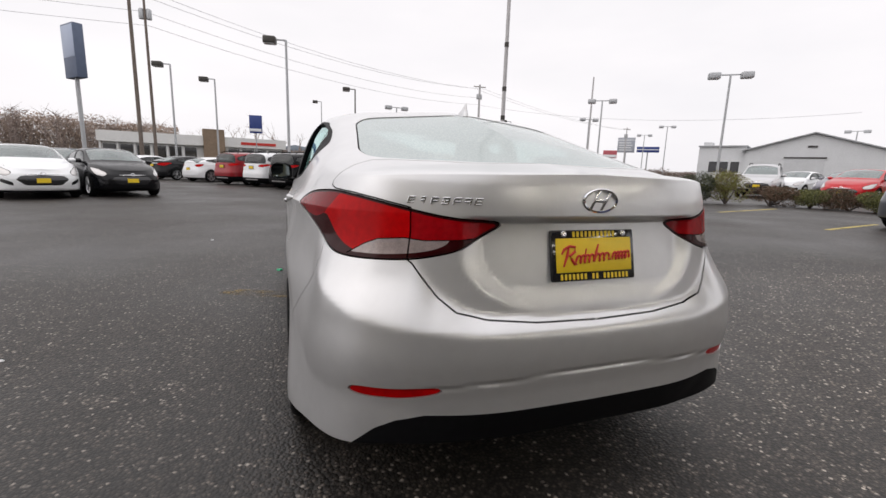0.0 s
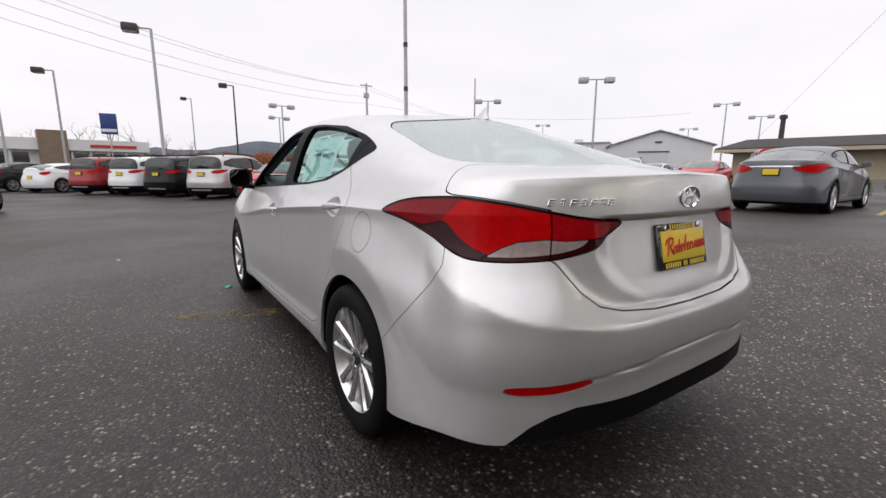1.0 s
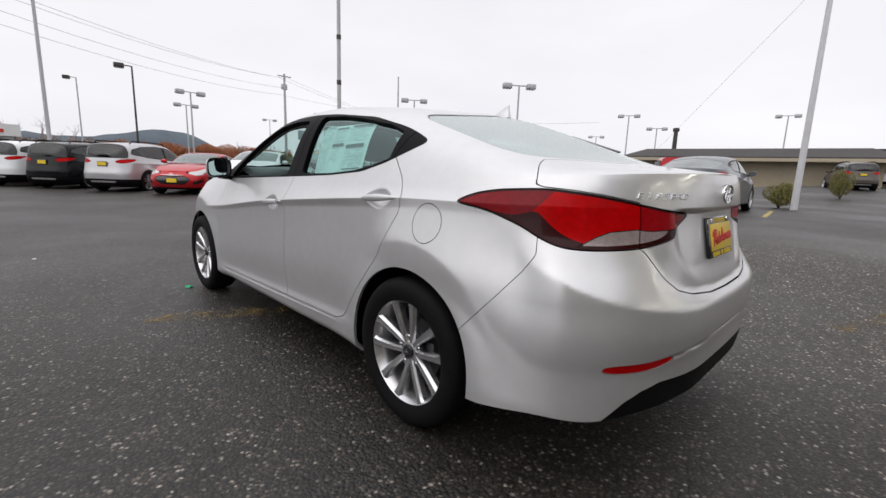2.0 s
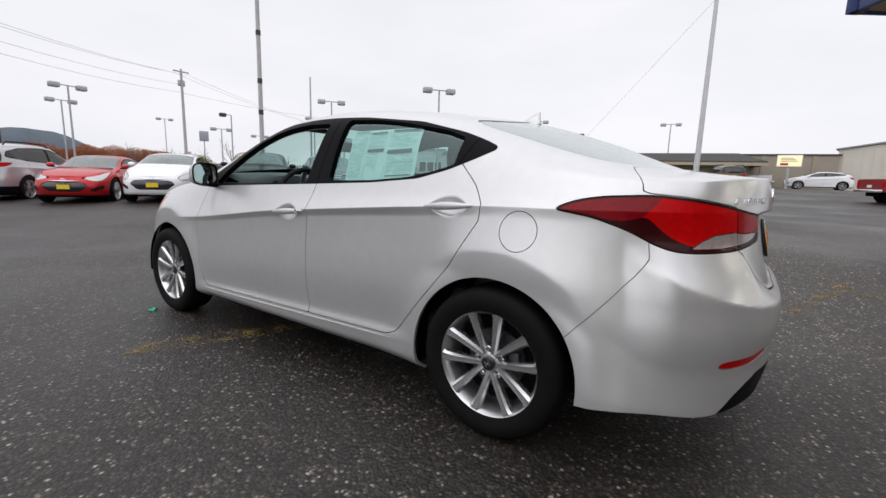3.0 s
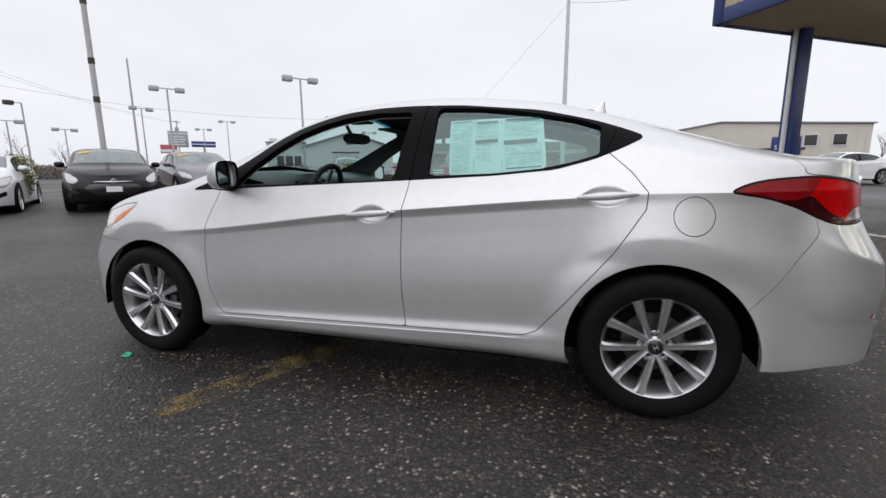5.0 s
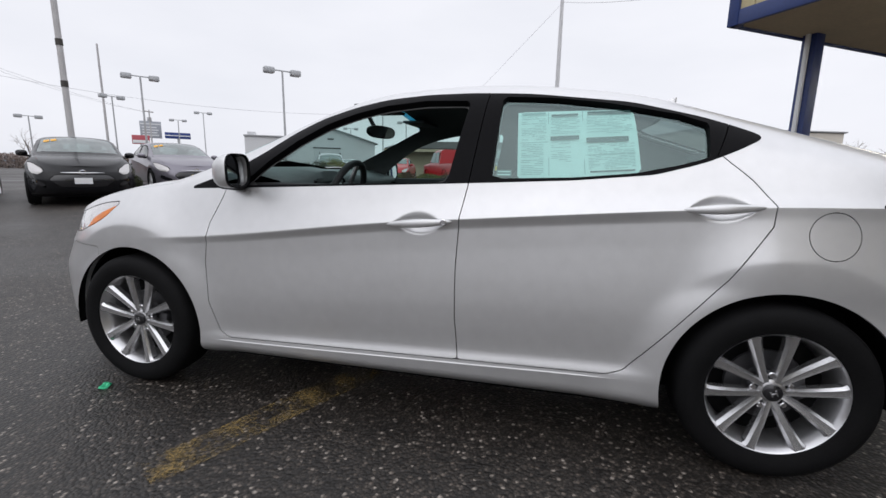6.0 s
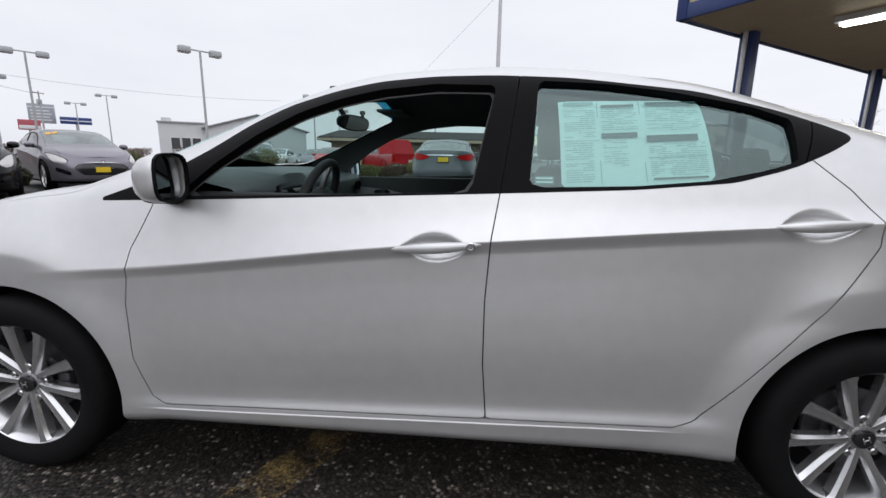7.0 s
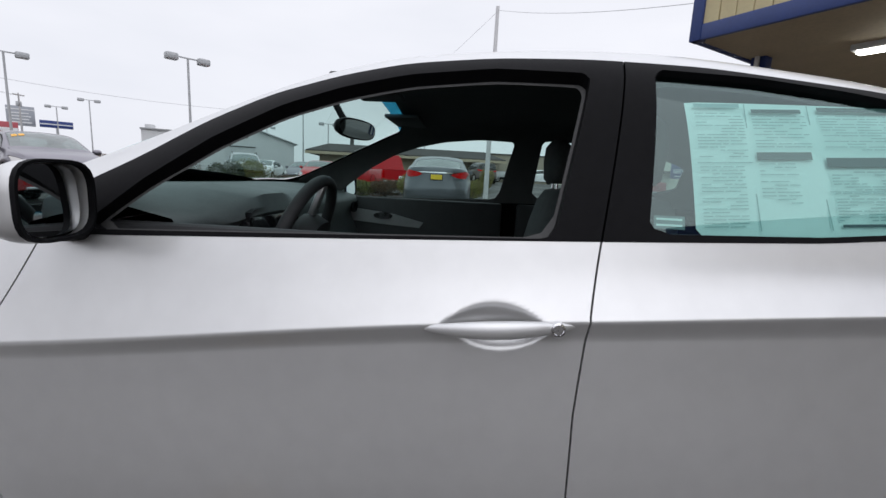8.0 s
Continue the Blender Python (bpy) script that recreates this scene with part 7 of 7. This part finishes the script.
block("post", sign, (-0.08, -0.08, 0), (0.08, 0.08, 2.8), STEEL)
block("cabinet", sign, (-0.80, -0.15, 2.70), (0.80, 0.15, 3.62), WHITE, 0.03)
block("sign_face", sign, (-0.75, -0.175, 2.75), (0.75, -0.155, 3.57), glow)
block("red_mark", sign, (-0.55, -0.195, 2.82), (-0.05, -0.178, 3.0), INKRED)
for k in range(3):
    block("letter_row", sign, (-0.55, -0.19, 3.12 + 0.12 * k), (0.55 - 0.15 * k, -0.178, 3.17 + 0.12 * k), TAUPE)

# big beige hall
m, n = along((43.6, -24.0), (47.2, -6.9))
bei = root("beige_hall", "big beige two-storey hall with a low gable", "building", "", m)
bm = bmesh.new()
loft(bm, [[(0, y, 0), (n, y, 0), (n, y, 4.35), (n * 0.63, y, 5.40), (0, y, 4.75)] for y in (0.0, -25.0)])
part("wall", bm, BEIGE, bei, sharp=20)
bm = bmesh.new()
loft(bm, [[(-0.2, y, 4.79), (n * 0.63, y, 5.45), (n + 0.2, y, 4.35), (n + 0.2, y, 4.45), (n * 0.63, y, 5.55), (-0.2, y, 4.89)] for y in (0.2, -25.2)])
part("roof_edge", bm, GREYROOF, bei, sharp=20)
for k in range(int(n / 0.6)):
    block("siding_rib", bei, (0.3 + 0.6 * k, 0.0, 0.2), (0.36 + 0.6 * k, 0.035, 4.33), BEIGE)
for x in (1.6, 3.6):
    window_unit(bei, x, x + 0.9, 3.1, 4.0, 0.06, 1)
block("awning", bei, (4.6, 0.0, 2.7), (11.5, 1.3, 2.9), DARKROOF, 0, "dark awning")
block("side_door", bei, (2.6, 0.04, 0), (3.6, 0.09, 2.1), DARKROOF, 0, "dark door")
block("big_door", bei, (9.5, 0.04, 0), (13.4, 0.09, 3.2), WHITE, 0, "pale roller door")

# dealership with a glass front, far behind the rows
m, n = along((-1.5, 73.5), (-24.0, 69.3))
deal = root("glass_showroom", "white showroom with a glass front and brown stone tower", "building", "", m)
block("wall", deal, (0, -14, 0), (n, -0.3, 4.2), OFFWHITE)
block("parapet", deal, (-0.5, -14.2, 3.5), (n + 0.5, 0.6, 4.9), OFFWHITE)
block("red_band", deal, (1.0, 0.6, 3.9), (6.0, 0.66, 4.3), INKRED)
block("tower", deal, (8.2, -3, 0), (11.0, 0.9, 5.9), STONE, 0, "brown stone tower")
for k in range(12):
    if 3 < k < 6:
        continue
    window_unit(deal, 0.5 + 1.9 * k, 2.0 + 1.9 * k, 0.5, 3.2, -0.28, 1)
    block("column", deal, (2.1 + 1.9 * k, -0.1, 0), (2.3 + 1.9 * k, 0.3, 3.5), OFFWHITE)

# ---- hedge, trees, woods and hills ----
LEAF = [mat("leaf_" + n_, c, 0.7, noise_scale=9, noise_amount=0.35) for n_, c in (("olive", (0.09, 0.095, 0.03)), ("yellow_green", (0.20, 0.20, 0.05)), ("brown", (0.13, 0.075, 0.045)), ("dark", (0.04, 0.05, 0.025)))]
BARK = mat("bare_bark", (0.12, 0.10, 0.09), 0.9, noise_scale=5, noise_amount=0.3)
TWIG = mat("bare_twigs", (0.25, 0.20, 0.175), 0.9, noise_scale=2, noise_amount=0.3)
RUST = mat("rust_brown_scrub", (0.36, 0.135, 0.055), 0.9, noise_scale=0.4, noise_amount=0.4)


def leaf_cloud(rng, count, size, inside):
    """Small folded leaves scattered by a place function."""
    v, f = [], []
    for _ in range(count):
        p = inside()
        d = Vector((rng.gauss(0, 1), rng.gauss(0, 1), rng.gauss(0, 1))).normalized()
        e = d.orthogonal().normalized()
        e = Matrix.Rotation(rng.uniform(0, 6.28), 3, d) @ e
        s_ = size * rng.uniform(0.6, 1.4)
        k = len(v)
        v += [p - e * s_ * 0.5, p + d.cross(e) * s_ * 0.28, p + e * s_ * 0.5, p - d.cross(e) * s_ * 0.28 + d * s_ * 0.12]
        f += [(k, k + 1, k + 2), (k, k + 2, k + 3)]
    return v, f


def bush(x, y, r, h, tone, seed):
    rng = random.Random(seed)
    ob = root("bush", ("olive green", "yellow green", "reddish brown", "dark green")[tone] + " shrub at the edge of the lot", "bush", "shrubs of the hedge")
    ob.location = (x, y, ground_z(x, y))
    lumps = [(Vector((rng.uniform(-0.5, 0.5) * r, rng.uniform(-0.5, 0.5) * r, rng.uniform(0.35, 0.75) * h)), rng.uniform(0.35, 0.6)) for _ in range(7)]

    def inside():
        c, k = rng.choice(lumps)
        d = Vector((rng.gauss(0, 1), rng.gauss(0, 1), rng.gauss(0, 1))).normalized() * rng.uniform(0.5, 1.0) ** 0.5
        p = c + Vector((d.x * r * k, d.y * r * k, d.z * h * k * 0.75))
        p.z = max(p.z, 0.03)
        return p
    v, f = leaf_cloud(rng, 5600, 0.042, inside)
    link_mesh("leaves", v, f, LEAF[tone], ob)
    v, f = leaf_cloud(rng, 1600, 0.042, inside)
    link_mesh("leaves", v, f, LEAF[(tone + 1) % 4], ob, "leaves of another tone")
    bm = bmesh.new()
    for c, k in lumps:
        tube(bm, [(0, 0, 0), tuple(c * 0.6), tuple(c + Vector((0, 0, k * h * 0.3)))], [0.03, 0.02, 0.006], 6)
    part("stem", bm, BARK, ob)


for k, (x, y, r, h, tone) in enumerate(((13.3, 8.9, 0.85, 1.05, 1), (12.5, 9.4, 0.7, 0.95, 3), (14.3, 8.1, 0.8, 0.62, 2), (15.0, 7.3, 0.85, 0.62, 0), (15.3, 6.4, 0.85, 0.66, 2), (15.3, 5.5, 0.85, 0.62, 0), (15.3, 4.6, 0.8, 0.65, 2), (15.4, 3.5, 0.8, 0.95, 1), (15.7, 2.4, 0.7, 0.9, 0), (16.0, 1.2, 0.7, 0.85, 1),
                                        (11.6, 10.6, 0.9, 1.0, 2), (10.4, 11.8, 0.8, 0.9, 0), (6.3, 11.6, 0.75, 0.8, 3), (6.9, 12.6, 0.7, 0.9, 2), (4.6, 13.4, 0.6, 1.2, 1), (25.5, 0.3, 0.5, 1.3, 1))):
    bush(x, y, r, h, tone, 20 + k)


def bare_tree_mesh(rng, h, sides=4):
    """Trunk, limbs and twigs of a leafless tree as one bmesh."""
    bm = bmesh.new()

    def grow(p, d, length, r, depth):
        mid = p + d * length * 0.5 + Vector((rng.uniform(-1, 1), rng.uniform(-1, 1), 0)) * length * 0.06
        q = p + d * length
        tube(bm, [p, mid, q], [r, r * 0.8, r * 0.55], sides if depth < 2 else 3, False)
        if depth >= 4:
            return
        for k in range(rng.choice((2, 3, 3)) if depth else 4):
            t = rng.uniform(0.45, 1.0)
            nd = (d + Vector((rng.gauss(0, 0.55), rng.gauss(0, 0.55), rng.gauss(0.12, 0.3)))).normalized()
            grow(p + d * length * t, nd, length * rng.uniform(0.5, 0.72), r * 0.5, depth + 1)
    grow(Vector((0, 0, 0)), Vector((0, 0, 1)), h * 0.38, h * 0.014, 0)
    return bm


rng = random.Random(7)
tree_meshes = []
for k in range(4):
    ob = part("branches", bare_tree_mesh(rng, 10.0), TWIG)
    tree_meshes.append(ob.data)
    bpy.data.objects.remove(ob)
spots = [(-9.0, 82.0, 1.1), (-5.5, 80.0, 1.25), (-1.5, 84.0, 1.15), (1.5, 90.0, 1.0), (-14.0, 85.0, 1.0), (-22.0, 84.0, 1.1), (-27.0, 80.0, 1.0), (5.5, 92.0, 0.9), (9.0, 60.0, 0.55), (33.5, 62.0, 0.75), (36.5, 60.0, 0.7), (30.5, 64.0, 0.6), (27.0, 66.0, 0.6), (24.0, 70.0, 0.6), (40.0, 58.0, 0.55), (50.0, -33.0, 0.8), (53.0, -30.0, 0.7), (47.0, -36.0, 0.9), (56.0, -27.0, 0.7)]
for k, (x, y, s_) in enumerate(spots):
    t = root("bare_tree", "leafless grey-brown tree behind the lot", "tree", "bare trees", Matrix.Translation((x, y, 0)) @ Matrix.Rotation(k * 1.7, 4, "Z") @ Matrix.Scale(s_, 4))
    b = new("branches", tree_meshes[k % 4])
    b.parent = t
# leafless woods in the distance
wv, wf = [], []


def stick(p, q, r):
    k = len(wv)
    d = (Vector(q) - Vector(p)).orthogonal().normalized() * r
    e = (Vector(q) - Vector(p)).cross(d).normalized() * r
    wv.extend([Vector(p) + d, Vector(p) - d * 0.5 + e * 0.9, Vector(p) - d * 0.5 - e * 0.9, Vector(q)])
    wf.extend([(k, k + 1, k + 3), (k + 1, k + 2, k + 3), (k + 2, k, k + 3)])


for k in range(420):
    t = rng.random()
    x, y = -150 + 122 * t + rng.uniform(-3, 3), 70 + 36 * t + rng.uniform(-9, 14)
    h = rng.uniform(6.5, 10.5)
    stick((x, y, 0), (x + rng.uniform(-0.6, 0.6), y, h), 0.16)
    for j in range(34):
        z = h * rng.uniform(0.12, 0.92)
        a = rng.uniform(0, 6.28)
        L = rng.uniform(0.9, 2.4)
        stick((x, y, z), (x + L * math.cos(a), y + L * math.sin(a), z + L * rng.uniform(0.2, 1.0)), 0.05)
tagged(link_mesh("bare_woods", wv, wf, TWIG), "leafless brown woods along the road", "woods", kind="stuff")
# low woods floor behind the sticks: a bank of brush
brush_rng = random.Random(3)


def brush(name, a, b, depth, h, count, size, material, label):
    A, B = Vector((a[0], a[1], 0)), Vector((b[0], b[1], 0))
    nrm = Vector((-(B - A).y, (B - A).x, 0)).normalized()

    def inside():
        t, u = brush_rng.random(), brush_rng.random()
        top = h * (0.75 + 0.25 * noise.noise(Vector((t * 9, u * 3, h))))
        return A.lerp(B, t) + nrm * depth * u + Vector((0, 0, top * brush_rng.random() ** 0.8))
    v, f = leaf_cloud(brush_rng, count, size, inside)
    tagged(link_mesh(name, v, f, material), label, "scrub", kind="stuff")


BROWN = mat("brown_brush", (0.34, 0.26, 0.205), 0.95, noise_scale=0.3, noise_amount=0.35)
brush("brush_bank", (-150, 70), (-22, 106), 7, 11.0, 130000, 0.34, BROWN, "dense leafless brush in front of the woods")
brush("scrub_bank", (8, 82), (34, 74), 5, 5.0, 90000, 0.17, RUST, "rust brown scrub bank beyond the road")
brush("scrub_bank", (-2, 84), (12, 84), 5, 5.0, 14000, 0.3, TWIG, "brown scrub beyond the road")
brush("scrub_bank", (30, 80), (75, 62), 4, 3.0, 22000, 0.3, TWIG, "dull brown scrub behind the far rows")
HILL = mat("far_hill", (0.075, 0.095, 0.115), 1.0, noise_scale=0.02, noise_amount=0.25)
bm = bmesh.new()
rows = []
for k in range(61):
    t = k / 60
    x = -500 + 1500 * t
    y = 1230 - 0.12 * max(x - 100, 0)
    ridge_h = 64 * math.exp(-((x - 275) / 120) ** 2) + 45 * math.exp(-((x - 30) / 150) ** 2) + 30 * math.exp(-((x - 380) / 80) ** 2) + 14 + 5 * noise.noise(Vector((x * 0.02, 0, 0))) + 3 * noise.noise(Vector((x * 0.09, 4, 0)))
    rows.append([(x, y, -5), (x, y + 120, ridge_h * 0.7), (x, y + 200, ridge_h), (x, y + 500, -5)])
loft(bm, rows, close=False, caps=False)
tagged(part("backdrop_hill", bm, HILL), "blue-grey wooded hill on the horizon", "hill", kind="structure")

# ---- markings and litter on the asphalt ----


def faded(name, colour, cover, soft=0.2):
    """Worn road paint: the asphalt shows through where it has flaked."""
    m = mat(name, colour, 0.7, noise_scale=12, noise_amount=0.25)
    n, l = m.node_tree.nodes, m.node_tree.links
    co, t1, t2, ad, rp, tr, mx = (n.new(s_) for s_ in ("ShaderNodeNewGeometry", "ShaderNodeTexNoise", "ShaderNodeTexNoise", "ShaderNodeMath", "ShaderNodeMapRange", "ShaderNodeBsdfTransparent", "ShaderNodeMixShader"))
    t1.inputs["Scale"].default_value, t2.inputs["Scale"].default_value = 7.0, 90.0
    for t in (t1, t2):
        l.new(co.outputs["Position"], t.inputs["Vector"])
    ad.operation = "ADD"
    l.new(t1.outputs["Fac"], ad.inputs[0])
    l.new(t2.outputs["Fac"], ad.inputs[1])
    rp.inputs["From Min"].default_value, rp.inputs["From Max"].default_value = 1.05 - cover * 0.3, 1.05 + soft - cover * 0.3
    l.new(ad.outputs[0], rp.inputs[0])
    l.new(rp.outputs[0], mx.inputs[0])
    l.new(tr.outputs[0], mx.inputs[1])
    l.new(n["Principled BSDF"].outputs[0], mx.inputs[2])
    l.new(mx.outputs[0], n["Material Output"].inputs[0])
    return m


YPAINT, YPAINT2, WPAINT = faded("worn_yellow_paint", (0.21, 0.145, 0.05), 0.42, 0.42), faded("yellow_paint", (0.50, 0.40, 0.12), 0.9), faded("white_paint_line", (0.6, 0.6, 0.58), 1.0)


def stripe(a, b, width, material, label):
    d = (Vector((*b, 0)) - Vector((*a, 0)))
    nrm = Vector((-d.y, d.x, 0)).normalized() * width / 2
    v, f = [], []
    cnt = max(4, int(d.length / 0.25))
    for k in range(cnt + 1):
        p = Vector((*a, 0)) + d * k / cnt
        for s_ in (-1, 1):
            q = p + nrm * s_ * (1 + 0.06 * math.sin(k * 3.1 + s_))
            v.append((q.x, q.y, ground_z(q.x, q.y) + 0.004))
    f = [(2 * k, 2 * k + 1, 2 * k + 3, 2 * k + 2) for k in range(cnt)]
    tagged(link_mesh("road_marking", v, f, material), label, "road marking", "painted lines", "structure")


stripe((-1.42, 2.09), (0.4, 1.27), 0.17, YPAINT, "worn yellow paint line under the sedan")
stripe((2.2, -2.25), (3.4, -1.5), 0.12, YPAINT, "worn yellow paint line on the asphalt")
stripe((2.2, -1.2), (3.2, -1.7), 0.12, YPAINT, "worn yellow paint line on the asphalt")
stripe((9.4, 6.05), (13.0, 7.0), 0.1, YPAINT2, "yellow parking line by the hedge")
stripe((8.1, 2.95), (10.7, 3.5), 0.1, YPAINT2, "yellow parking line by the hedge")
stripe((10.6, 0.68), (13.6, 1.0), 0.1, YPAINT2, "yellow parking line by the hedge")
stripe((5.2, -2.55), (1.0, -5.2), 0.12, WPAINT, "white line along the canopy")
LITTER = mat("green_litter", (0.05, 0.50, 0.25), 0.5)
bm = bmesh.new()
loft(bm, [[(-0.972 + a * 0.035 * k, 2.808 + b * 0.022 * k, z + 0.006 * math.sin(a * 4)) for a, b in oval(0, 0, 1, 1, 1.6, 14)] for z, k in ((0.004, 1.0), (0.012, 0.8), (0.014, 0.3))])
tagged(part("green_scrap", bm, LITTER), "small scrap of bright green plastic on the asphalt", "litter")
for k, (x, y) in enumerate(((-3.1, 0.35), (-2.35, 0.9), (-1.9, 4.9))):
    bm = bmesh.new()
    loft(bm, [[(x + a * 0.02 * q, y + b * 0.013 * q, z) for a, b in oval(0, 0, 1, 1, 1.6, 10)] for z, q in ((0.003, 1.0), (0.010, 0.7))])
    tagged(part("paper_scrap", bm, WHITE), "small white scrap of paper on the asphalt", "litter", "scraps")
